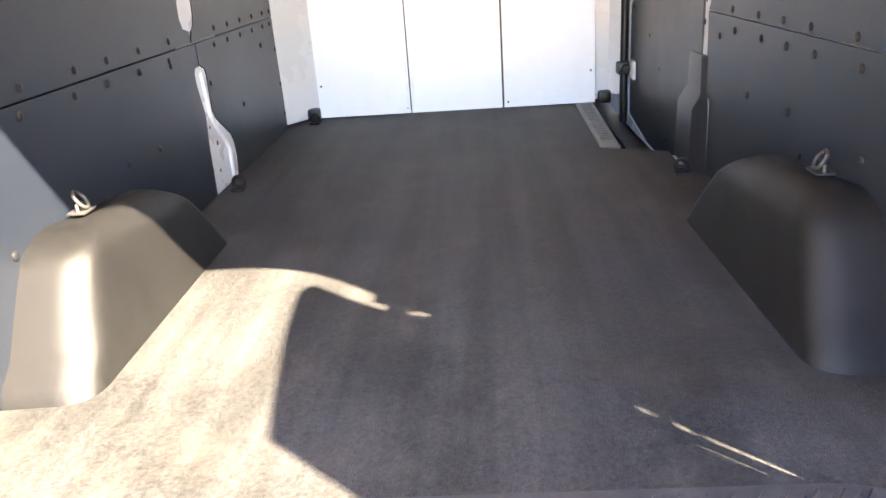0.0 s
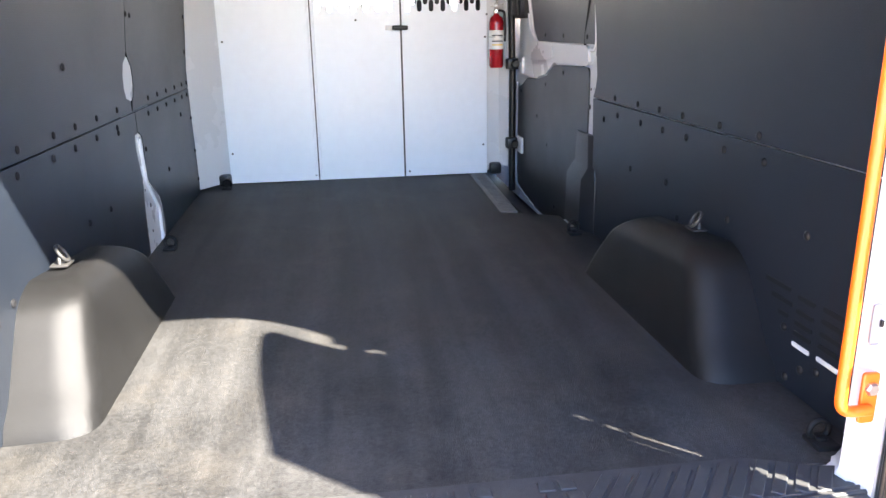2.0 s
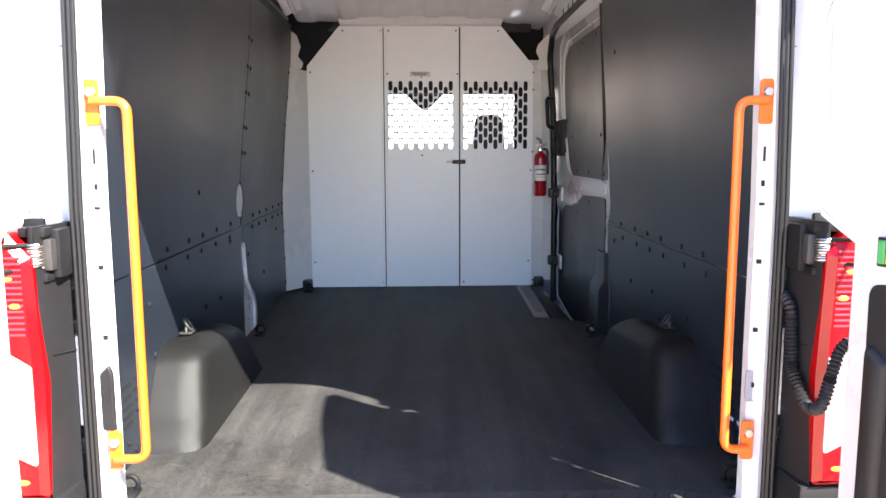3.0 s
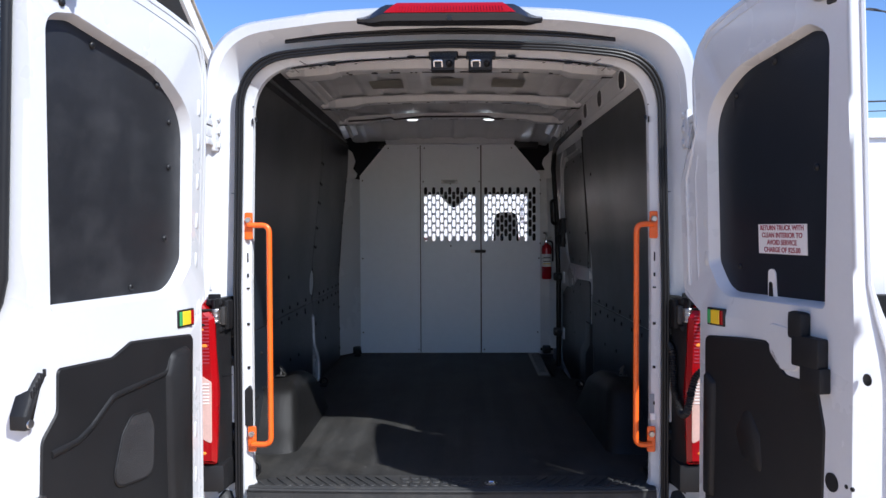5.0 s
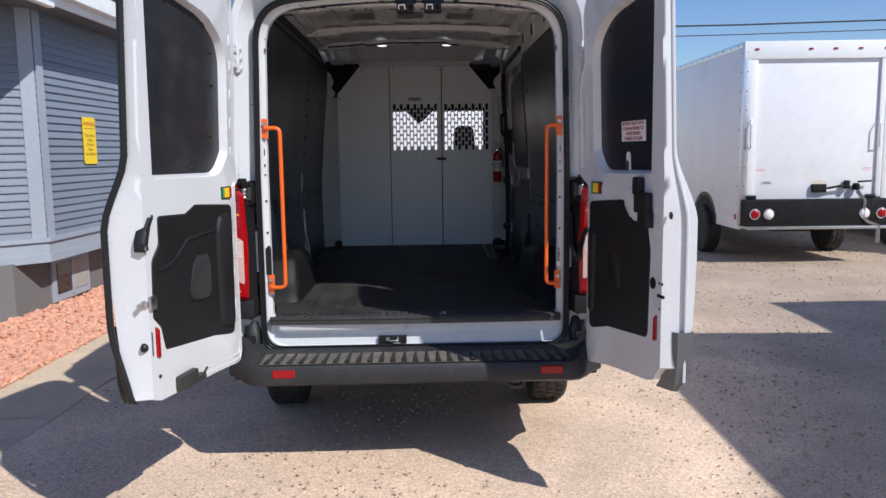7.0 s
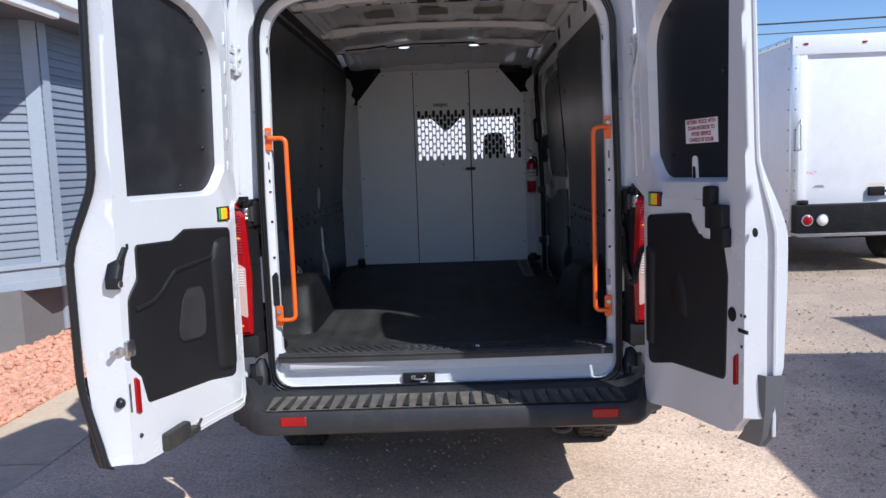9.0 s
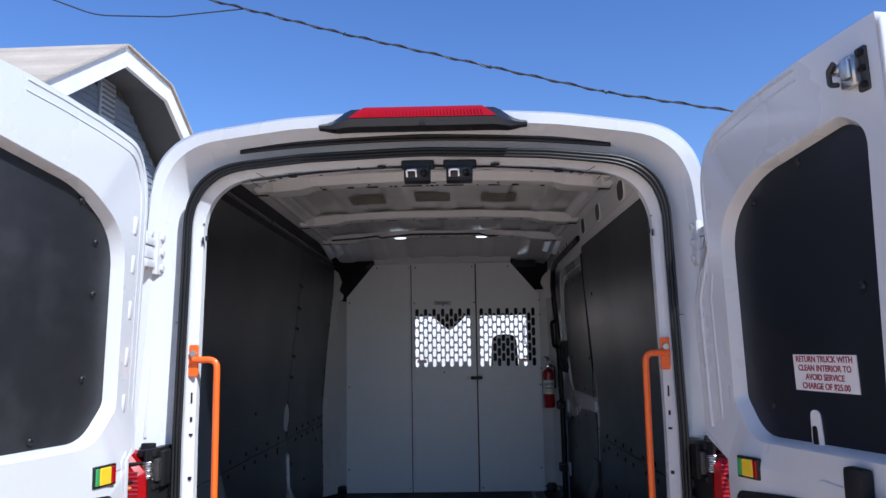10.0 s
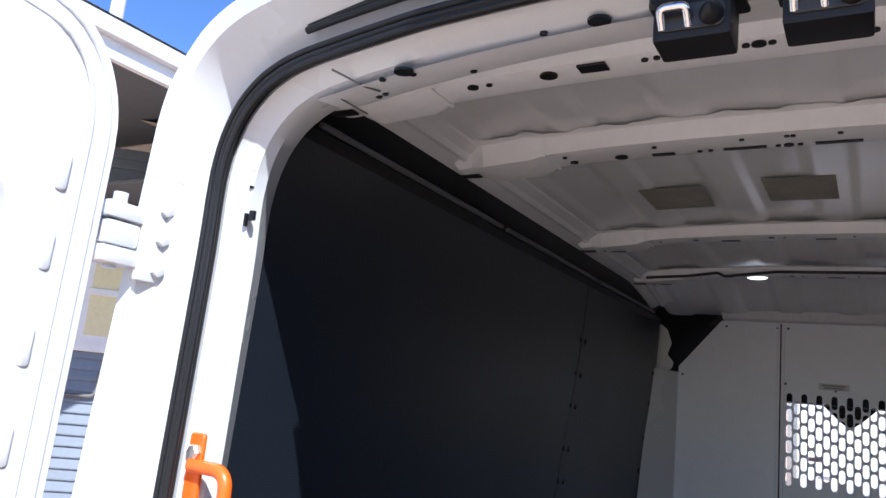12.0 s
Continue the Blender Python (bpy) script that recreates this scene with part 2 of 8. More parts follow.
ROCK = material("red_lava_rock", (0.62, 0.31, 0.20), 0.9, vary=0.3, grain=30, blotch=12, bump=0.5, bump_scale=120, stain=(0.70, 0.47, 0.36), stain_amount=0.6)
PEBBLE = material("tan_pebble", (0.50, 0.37, 0.26), 0.9, vary=0.5, grain=30, blotch=22, stain=(0.30, 0.26, 0.22), stain_amount=0.6, bump=0.3, bump_scale=100)


# ---- mesh helpers ----
def finish(bm, smooth=None):
    bmesh.ops.remove_doubles(bm, verts=bm.verts, dist=1e-5)
    bmesh.ops.recalc_face_normals(bm, faces=bm.faces)
    if smooth is not None:
        for f in bm.faces:
            f.smooth = True
        for e in bm.edges:
            if len(e.link_faces) == 2:
                e.smooth = e.calc_face_angle(3.0) < radians(smooth)
    return bm


def part(name, bm, mat, parent=None, label="", smooth=None, kind=""):
    """Links a bmesh as one mesh object under a thing or a part."""
    finish(bm, smooth)
    me = bpy.data.meshes.new(name)
    bm.to_mesh(me)
    bm.free()
    me.materials.append(mat)
    ob = new(name, me)
    ob.parent = parent
    return tagged(ob, label, kind=kind)


def thing(name, label, category, at=(0, 0, 0), turn=0.0, group="", kind=""):
    ob = new(name)
    ob.empty_display_size = 0.1
    ob.matrix_basis = pose(*at, 0, 0, turn)
    return tagged(ob, label, category, group, kind)


def box(bm, lo, hi, bevel=0.0, seg=2, m=None):
    """A box between two corners, with rounded edges if bevel is given."""
    c = [(a + b) / 2 for a, b in zip(lo, hi)]
    s = [abs(b - a) for a, b in zip(lo, hi)]
    t = Matrix.Translation(c) @ Matrix.Diagonal((*s, 1))
    r = bmesh.ops.create_cube(bm, size=1.0, matrix=(m @ t) if m else t)
    vs = r["verts"]
    if bevel:
        es = list({e for v in vs for e in v.link_edges})
        bmesh.ops.bevel(bm, geom=es, offset=min(bevel, min(s) * 0.45), segments=seg, profile=0.6, affect="EDGES")
    return bm


def B(lo, hi, bevel=0.0, seg=2, m=None):
    return box(bmesh.new(), lo, hi, bevel, seg, m)


def tube(bm, pts, r, seg=10, closed=False, flat=1.0, caps=True):
    """A round bar along a line of points; r may be one radius or one for each point."""
    pts = [Vector(p) for p in pts]
    n = len(pts)
    rs = r if isinstance(r, (list, tuple)) else [r] * n
    tang = []
    for i in range(n):
        a = pts[(i - 1) % n] if (closed or i > 0) else pts[i]
        c = pts[(i + 1) % n] if (closed or i < n - 1) else pts[i]
        tang.append((c - a).normalized())
    up = Vector((0, 0, 1)) if abs(tang[0].z) < 0.9 else Vector((1, 0, 0))
    nrm = (up - tang[0] * up.dot(tang[0])).normalized()
    rings = []
    for i in range(n):
        if i:
            q = tang[i - 1].rotation_difference(tang[i])
            nrm = (q @ nrm)
            nrm = (nrm - tang[i] * nrm.dot(tang[i])).normalized()
        bi = tang[i].cross(nrm)
        rings.append([bm.verts.new(pts[i] + (nrm * math.cos(2 * math.pi * k / seg) + bi * math.sin(2 * math.pi * k / seg) * flat) * rs[i]) for k in range(seg)])
    for i in range(n if closed else n - 1):
        a, b = rings[i], rings[(i + 1) % n]
        for k in range(seg):
            bm.faces.new((a[k], a[(k + 1) % seg], b[(k + 1) % seg], b[k]))
    if caps and not closed:
        bm.faces.new(rings[0][::-1])
        bm.faces.new(rings[-1])
    return bm


def rounded(points, radius, seg=6, closed=True):
    """A line of 2D or 3D points with its corners rounded; radius may be one for each corner."""
    pts = [Vector(p) for p in points]
    n = len(pts)
    rs = radius if isinstance(radius, (list, tuple)) else [radius] * n
    out = []
    for i, p in enumerate(pts):
        if not closed and i in (0, n - 1) or rs[i] <= 0:
            out.append(p)
            continue
        a, c = pts[(i - 1) % n], pts[(i + 1) % n]
        da, dc = (a - p), (c - p)
        if da.length < 1e-6 or dc.length < 1e-6:
            out.append(p)
            continue
        ang = da.angle(dc)
        cut = min(rs[i] / max(1e-6, math.tan(ang / 2)), da.length * 0.49, dc.length * 0.49)
        p0, p1 = p + da.normalized() * cut, p + dc.normalized() * cut
        for k in range(seg + 1):
            t = k / seg
            out.append(p0 * (1 - t) ** 2 + p * 2 * t * (1 - t) + p1 * t * t)
    return out


def lathe(bm, profile, seg=20, m=None):
    """A turned body about z from (radius, height) pairs."""
    m = m or Matrix.Identity(4)
    rings = []
    for r, z in profile:
        rings.append([bm.verts.new(m @ Vector((r * math.cos(2 * math.pi * k / seg), r * math.sin(2 * math.pi * k / seg), z))) for k in range(seg)])
    for a, b in zip(rings, rings[1:]):
        for k in range(seg):
            bm.faces.new((a[k], a[(k + 1) % seg], b[(k + 1) % seg], b[k]))
    bm.faces.new(rings[0][::-1])
    bm.faces.new(rings[-1])
    return bm


def bridge(bm, rings, closed=True):
    """Faces between successive rows of places with the same count."""
    rows = [[bm.verts.new(p) for p in ring] for ring in rings]
    n = len(rows[0])
    for a, b in zip(rows, rows[1:]):
        for k in range(n if closed else n - 1):
            q = (a[k], a[(k + 1) % n], b[(k + 1) % n], b[k])
            if len({tuple(round(c, 6) for c in v.co) for v in q}) >= 3:
                bm.faces.new(q)
    return rows


def even(points, count, start=None):
    """A closed loop resampled to count places, even along its length, from the place nearest start."""
    pts = [Vector(p) for p in points]
    if start is not None:
        k = min(range(len(pts)), key=lambda i: (pts[i] - Vector(start)).length)
        pts = pts[k:] + pts[:k]
    pts.append(pts[0])
    d = [0.0]
    for a, b in zip(pts, pts[1:]):
        d.append(d[-1] + (b - a).length)
    out, j = [], 0
    for i in range(count):
        s = d[-1] * i / count
        while d[j + 1] < s:
            j += 1
        t = (s - d[j]) / max(1e-9, d[j + 1] - d[j])
        out.append(pts[j].lerp(pts[j + 1], t))
    return out


def slab(bm, outline, at, normal_axis, depth, bevel=0.0):
    """A flat plate: a 2D outline laid across an axis ('x', 'y' or 'z') at a place, depth thick towards plus."""
    def put(p, d):
        u, v = p[0], p[1]
        return {"x": (at + d, u, v), "y": (u, at + d, v), "z": (u, v, at + d)}[normal_axis]
    n = len(outline)
    if bevel:
        c = Vector((sum(p[0] for p in outline) / n, sum(p[1] for p in outline) / n))
        inner = []
        for i in range(n):
            p, a, b = Vector(outline[i][:2]), Vector(outline[i - 1][:2]), Vector(outline[(i + 1) % n][:2])
            t = (b - a).normalized()
            nn = Vector((t.y, -t.x))
            if nn.dot(p - c) < 0:
                nn = -nn
            inner.append(p - nn * bevel)
        rings = [[put(p, 0) for p in outline], [put(p, depth - bevel * (1 if depth > 0 else -1)) for p in outline], [put(p, depth) for p in inner]]
    else:
        rings = [[put(p, 0) for p in outline], [put(p, depth) for p in outline]]
    rows = bridge(bm, rings)
    bm.faces.new(rows[0])
    bm.faces.new(rows[-1])
    return bm


def plate_with_hole(bm, outer, inner, put, count=72):
    """A flat ring between two loops in a plane, matched by direction from the inner loop's middle."""
    c = Vector((sum(p[0] for p in inner) / len(inner), sum(p[1] for p in inner) / len(inner)))

    def cast(poly, ang):
        d = Vector((math.cos(ang), math.sin(ang)))
        best = None
        for i in range(len(poly)):
            a, b = Vector(poly[i][:2]) - c, Vector(poly[(i + 1) % len(poly)][:2]) - c
            e = b - a
            den = d.x * e.y - d.y * e.x
            if abs(den) < 1e-12:
                continue
            t = (a.x * e.y - a.y * e.x) / den
            s = (a.x * d.y - a.y * d.x) / den
            if t > 0 and -1e-6 <= s <= 1 + 1e-6 and (best is None or t > best):
                best = t
        return c + d * (best or 0.001)
    angs = [2 * math.pi * k / count for k in range(count)]
    for p in list(outer) + list(inner):
        v = Vector(p[:2]) - c
        angs.append(math.atan2(v.y, v.x) % (2 * math.pi))
    angs = sorted(angs)
    angs = [a for i, a in enumerate(angs) if i == 0 or a - angs[i - 1] > 1e-4]
    o = [cast(outer, a) for a in angs]
    i = [cast(inner, a) for a in angs]
    bridge(bm, [[put(p) for p in o], [put(p) for p in i]])
    return i


def bars(bm, rows, put, h):
    """Plain bars that stand for writing: rows of (u0, u1, v)."""
    for u0, u1, v in rows:
        q = [put(u0, v - h / 2), put(u1, v - h / 2), put(u1, v + h / 2), put(u0, v + h / 2)]
        bm.faces.new([bm.verts.new(p) for p in q])
    return bm


def lettering(name, text, size, m, mat, parent, bold=0.0):
    """Text in the built-in font, turned into a mesh part."""
    cu = bpy.data.curves.new(name, "FONT")
    cu.body, cu.size, cu.align_x, cu.align_y = text, size, "CENTER", "CENTER"
    cu.space_line, cu.offset, cu.extrude = 1.05, bold, 0.0004
    tmp = bpy.data.objects.new(name, cu)
    scene.collection.objects.link(tmp)
    me = bpy.data.meshes.new_from_object(tmp.evaluated_get(bpy.context.evaluated_depsgraph_get()))
    bpy.data.objects.remove(tmp)
    me.materials.clear()
    me.materials.append(mat)
    ob = new(name, me)
    ob.parent = parent
    ob.matrix_basis = m
    return ob


def smoothstep(a, b, x):
    t = min(1.0, max(0.0, (x - a) / (b - a)))
    return t * t * (3 - 2 * t)

# ---- the yard ----
def ground_material():
    """Tan packed gravel, with greyer patches, grit and small stones."""
    m = material("packed_gravel", (0.73, 0.54, 0.385), 0.95, vary=0.40, grain=110, blotch=0.9, bump=0.38, bump_scale=150, stain=(0.53, 0.39, 0.28), stain_amount=0.65)
    n, l = m.node_tree.nodes, m.node_tree.links
    b = n["Principled BSDF"]
    src = b.inputs["Base Color"].links[0].from_socket
    co = n.new("ShaderNodeTexCoord")
    vor = n.new("ShaderNodeTexVoronoi")
    vor.inputs["Scale"].default_value = 95
    l.new(co.outputs["Object"], vor.inputs["Vector"])
    sep = n.new("ShaderNodeSeparateColor")
    l.new(vor.outputs["Color"], sep.inputs["Color"])
    mr = n.new("ShaderNodeMapRange")
    mr.inputs["To Min"].default_value = 0.74
    mr.inputs["To Max"].default_value = 1.16
    l.new(sep.outputs["Red"], mr.inputs["Value"])
    sc = n.new("ShaderNodeVectorMath")
    sc.operation = "SCALE"
    l.new(src, sc.inputs[0])
    l.new(mr.outputs["Result"], sc.inputs["Scale"])
    # greyer, darker gravel to the east
    xyz = n.new("ShaderNodeSeparateXYZ")
    l.new(co.outputs["Object"], xyz.inputs["Vector"])
    wob = n.new("ShaderNodeTexNoise")
    wob.inputs["Scale"].default_value = 0.8
    wob.inputs["Detail"].default_value = 6
    l.new(co.outputs["Object"], wob.inputs["Vector"])
    ad = n.new("ShaderNodeMath")
    ad.operation = "MULTIPLY_ADD"
    ad.inputs[1].default_value = 1.6
    l.new(wob.outputs["Fac"], ad.inputs[0])
    l.new(xyz.outputs["X"], ad.inputs[2])
    er = n.new("ShaderNodeMapRange")
    er.inputs["From Min"].default_value = 2.5
    er.inputs["From Max"].default_value = 3.9
    er.inputs["To Max"].default_value = 0.95
    l.new(ad.outputs[0], er.inputs["Value"])
    mx = n.new("ShaderNodeMix")
    mx.data_type = "RGBA"
    l.new(er.outputs["Result"], mx.inputs["Factor"])
    l.new(sc.outputs[0], mx.inputs["A"])
    gs = n.new("ShaderNodeVectorMath")
    gs.operation = "MULTIPLY"
    l.new(sc.outputs[0], gs.inputs[0])
    gs.inputs[1].default_value = (0.60, 0.63, 0.66)
    l.new(gs.outputs[0], mx.inputs["B"])
    l.new(mx.outputs["Result"], b.inputs["Base Color"])
    for k in n:
        if k.type == "BUMP":
            k.inputs["Distance"].default_value = 0.007
    return m


GRAVEL = ground_material()
bm = bmesh.new()
xs = [-400, -120, -40, -12] + [-8 + 0.25 * i for i in range(73)] + [14, 40, 120, 400]
ys = [-400, -120, -40, -14] + [-9 + 0.25 * i for i in range(73)] + [13, 40, 120, 400]
rows = []
for y in ys:
    row = []
    for x in xs:
        near = -2.3 < x < 11 and -10 < y < 11
        z = GZ + (0.016 * noise.noise((x * 0.7, y * 0.7, 0)) + 0.008 * noise.noise((x * 2.3, y * 2.3, 4)) if near else 0)
        row.append(bm.verts.new((x, y, z)))
    rows.append(row)
for a, b in zip(rows, rows[1:]):
    for k in range(len(xs) - 1):
        bm.faces.new((a[k], a[k + 1], b[k + 1], b[k]))
ground = part("ground", bm, GRAVEL, None, "tan packed gravel yard with greyer patches", smooth=60, kind="structure")


def stones(name, count, region, size, mat, label, z0, seed, flatness=0.7, lift=0.35):
    """Many small loose stones over a stretch of ground, joined as one."""
    rnd = random.Random(seed)
    bm = bmesh.new()
    shapes = []
    for k in range(5):
        t = bmesh.new()
        bmesh.ops.create_icosphere(t, subdivisions=1, radius=1)
        sh = [Vector(v.co) * (0.72 + 0.5 * rnd.random()) for v in t.verts]
        fc = [[v.index for v in f.verts] for f in t.faces]
        t.free()
        shapes.append((sh, fc))
    vs, fs = [], []
    for i in range(count):
        x, y = region(rnd)
        s = size * (0.45 + 0.9 * rnd.random() ** 2.2)
        sh, fc = shapes[rnd.randrange(5)]
        q = Euler((rnd.uniform(-0.5, 0.5), rnd.uniform(-0.5, 0.5), rnd.uniform(0, 6.28))).to_matrix()
        base = len(vs)
        zz = z0(x, y) + s * lift * flatness
        for v in sh:
            w = q @ Vector((v.x * s * 1.25, v.y * s, v.z * s * flatness))
            vs.append((x + w.x, y + w.y, zz + w.z))
        fs += [[base + j for j in f] for f in fc]
    me = bpy.data.meshes.new(name)
    me.from_pydata(vs, [], fs)
    me.materials.append(mat)
    bm.free()
    return tagged(new(name, me), label, name.replace("_", " "), kind="stuff")


# ---- the van ----
van = thing("cargo_van", "white cargo van with open rear doors and empty black-lined load bay", "van")
N = 320


def bowed(x, z=2.4):
    """How far the top of the van's rear end bellies out behind its door posts."""
    return 0.075 * max(0.0, 1 - (x / 0.86) ** 2) * smoothstep(2.05, 2.36, z)


def loop(w_low, w_high, z_bot, z_top, crown, r_bot, r_top, y, z_knee=1.5):
    """A closed outline across the van's rear: half widths low and high, bottom, top at the corners, crown at the middle."""
    half = [(0, z_bot), (w_low, z_bot), (w_low, z_knee), (w_high, z_top), (w_high * 0.5, z_top + crown * 0.75), (0, z_top + crown)]
    pts = half + [(-x, z) for x, z in half[-2:0:-1]]
    rad = [0, r_bot, 0.8, r_top, 0.6, 1.0, 0.6, r_top, 0.8, r_bot]
    line = rounded([Vector(p) for p in pts], rad, 10)
    return [(p.x, y - (bowed(p.x, p.y) if y < 0.3 else 0.0), p.y) for p in even(line, N, (0, z_bot))]


# body side and roof skin, rear ring, gutter and flange in one pressed shell
outer = [loop(0.995, 0.920, 0.525, 2.497, 0.06, 0.05, 0.22, 0.10), loop(0.985, 0.912, 0.525, 2.492, 0.06, 0.05, 0.22, -0.045)]
rim = loop(0.968, 0.896, 0.530, 2.476, 0.06, 0.05, 0.22, -0.075)
rim2 = loop(0.938, 0.868, 0.535, 2.448, 0.055, 0.05, 0.22, -0.070)
gut = loop(0.885, 0.838, 0.540, 2.416, 0.05, 0.06, 0.22, -0.005)
gut2 = loop(0.852, 0.828, 0.547, 2.402, 0.04, 0.07, 0.22, 0.030)
lip = loop(0.838, 0.815, 0.553, 2.385, 0.040, 0.09, 0.23, 0.005)
lip2 = loop(0.806, 0.786, 0.565, 2.364, 0.040, 0.11, 0.23, -0.002)
fl1 = loop(0.800, 0.780, 0.570, 2.358, 0.040, 0.11, 0.23, 0.012)
fl2 = loop(0.780, 0.762, 0.704, 2.342, 0.045, 0.04, 0.24, 0.03)
fl3 = loop(0.777, 0.759, 0.712, 2.340, 0.047, 0.04, 0.24, 0.055)
fl4 = loop(0.83, 0.80, 0.716, 2.352, 0.05, 0.04, 0.22, 0.12)
bm = bmesh.new()
fwd = [loop(1.03, 0.94, 0.45, 2.52, 0.075, 0.05, 0.22, y) for y in (4.2, 2.0, 0.6)]
bridge(bm, fwd + outer + [rim, rim2, gut, gut2, lip, lip2, fl1, fl2, fl3, fl4])
part("body_shell", bm, WHITE, van, "glossy white painted body shell", smooth=35)

# rubber seal round the rear opening
bm = bmesh.new()
seal = loop(0.822, 0.800, 0.557, 2.374, 0.040, 0.10, 0.23, -0.010)
tube(bm, seal, 0.0115, 10, closed=True)
seal_ob = part("door_seal", bm, RUBBER, van, "black rubber weather seal", smooth=50)
for dx, r in ((0.0105, 0.0055), (0.0, 0.0045), (-0.0105, 0.0055)):
    part("seal_lip", tube(bmesh.new(), loop(0.822 + dx, 0.800 + dx, 0.557 - dx, 2.374 + dx, 0.040, 0.10, 0.23, -0.0185), r, 8, closed=True), RUBBER, seal_ob, smooth=50)

# cab: bonnet, windscreen frame and side glass, seen through the partition and from outside
bm = bmesh.new()
a = [(-0.98, 4.2), (-0.98, 4.9), (-0.93, 5.6), (-0.6, 5.85), (0.6, 5.85), (0.93, 5.6), (0.98, 4.9), (0.98, 4.2)]
slab(bm, a, 0.42, "z", 0.62, 0.06)
part("bonnet", bm, WHITE, van, smooth=40)
for sx in (-1, 1):
    bm = bmesh.new()
    tube(bm, [(sx * 0.90, 5.15, 1.06), (sx * 0.84, 4.75, 1.7), (sx * 0.80, 4.22, 2.45)], 0.05, 8)
    part("windscreen_pillar", bm, WHITE, van, smooth=40)
    bm = bmesh.new()
    bridge(bm, [[(sx * 0.93, 5.1, 1.08), (sx * 0.93, 4.22, 1.08)], [(sx * 0.86, 4.75, 1.7), (sx * 0.90, 4.22, 1.7)], [(sx * 0.81, 4.25, 2.4), (sx * 0.82, 4.22, 2.4)]], closed=False)
    g = part("side_glass", bm, GLASS, van, "clear side glass")
    g.visible_shadow = False
bm = bmesh.new()
bridge(bm, [[(-0.86, 5.12, 1.08), (0.86, 5.12, 1.08)], [(-0.78, 4.23, 2.42), (0.78, 4.23, 2.42)]], closed=False)
g = part("windscreen", bm, GLASS, van, "clear windscreen glass")
g.visible_shadow = False
part("dashboard", B((-0.88, 4.55, 0.85), (0.88, 5.05, 1.22), 0.08, 3), TRIM, van, smooth=50)
bm = bmesh.new()
tube(bm, [(0.05, 4.28, 2.30), (0.05, 4.34, 2.14)], 0.012, 8)
slab(bm, rounded([(-0.17, 2.22), (0.22, 2.22), (0.19, 2.08), (0.08, 1.97), (0.02, 1.925), (-0.04, 1.97), (-0.15, 2.08)], 0.03, 4), 4.30, "y", 0.05)
box(bm, (-0.85, 4.16, 2.05), (0.85, 4.30, 2.5), 0.03, 2)
part("roof_console", bm, TRIM, van, "dark overhead console in the cab", smooth=40)
for x in (0.46, -0.47):
    seat = part("cab_seat", B((x - 0.24, 3.62, 0.85), (x + 0.24, 3.80, 1.55), 0.07, 3), SEAT, van, "dark cloth cab seat", smooth=50)
    if x > 0:
        bm = bmesh.new()
        slab(bm, rounded([(x - 0.105, 1.50), (x + 0.125, 1.50), (x + 0.105, 1.872), (x - 0.085, 1.872)], [0.02, 0.02, 0.07, 0.07], 6), 3.66, "y", 0.10, 0.02)
        part("headrest", bm, SEAT, seat, smooth=50)

# load floor with its rubber mat
bm = bmesh.new()
slab(bm, [(-0.97, 0.02), (0.97, 0.02), (0.97, 2.02), (0.84, 2.155), (0.66, 2.26), (0.66, 3.3), (0.66, 4.1), (-0.97, 4.1)], 0.62, "z", 0.085)
part("floor_pan", bm, PRIMER, van)
bm = bmesh.new()
cut = [(-0.915, 0.10), (0.915, 0.10), (0.915, 1.93), (0.835, 1.95), (0.845, 2.15), (0.62, 2.25), (0.62, 3.38), (-0.915, 3.38)]
slab(bm, cut, 0.708, "z", FLOOR - 0.708, 0.004)
part("floor_mat", bm, MAT, van, "worn black rubber load floor mat")
# side step well and its tread plate
bm = bmesh.new()
box(bm, (0.66, 1.98, 0.545), (0.99, 3.98, 0.560))
bridge(bm, [[(0.97, 2.015, z), (0.842, 2.157, z), (0.694, 2.243, z), (0.694, 3.3, z)] for z in (0.55, 0.7085)], closed=False)
part("step_well", bm, TRIM, van)
bm = bmesh.new()
slab(bm, [(0.592, 2.255), (0.672, 2.255), (0.704, 3.21), (0.610, 3.21)], 0.708, "z", 0.0165, 0.002)
for i in range(24):
    y = 2.38 + i * 0.033
    box(bm, (0.612 + 0.018 * i / 23, y, 0.7245), (0.658 + 0.026 * i / 23, y + 0.012, 0.7275), 0.001, 1)
part("step_tread_plate", bm, material("worn_grey_tread", (0.13, 0.125, 0.12), 0.45, vary=0.3, grain=40, blotch=8, stain=(0.3, 0.28, 0.26), stain_amount=0.4), van, "worn grey ribbed tread plate by the side door")

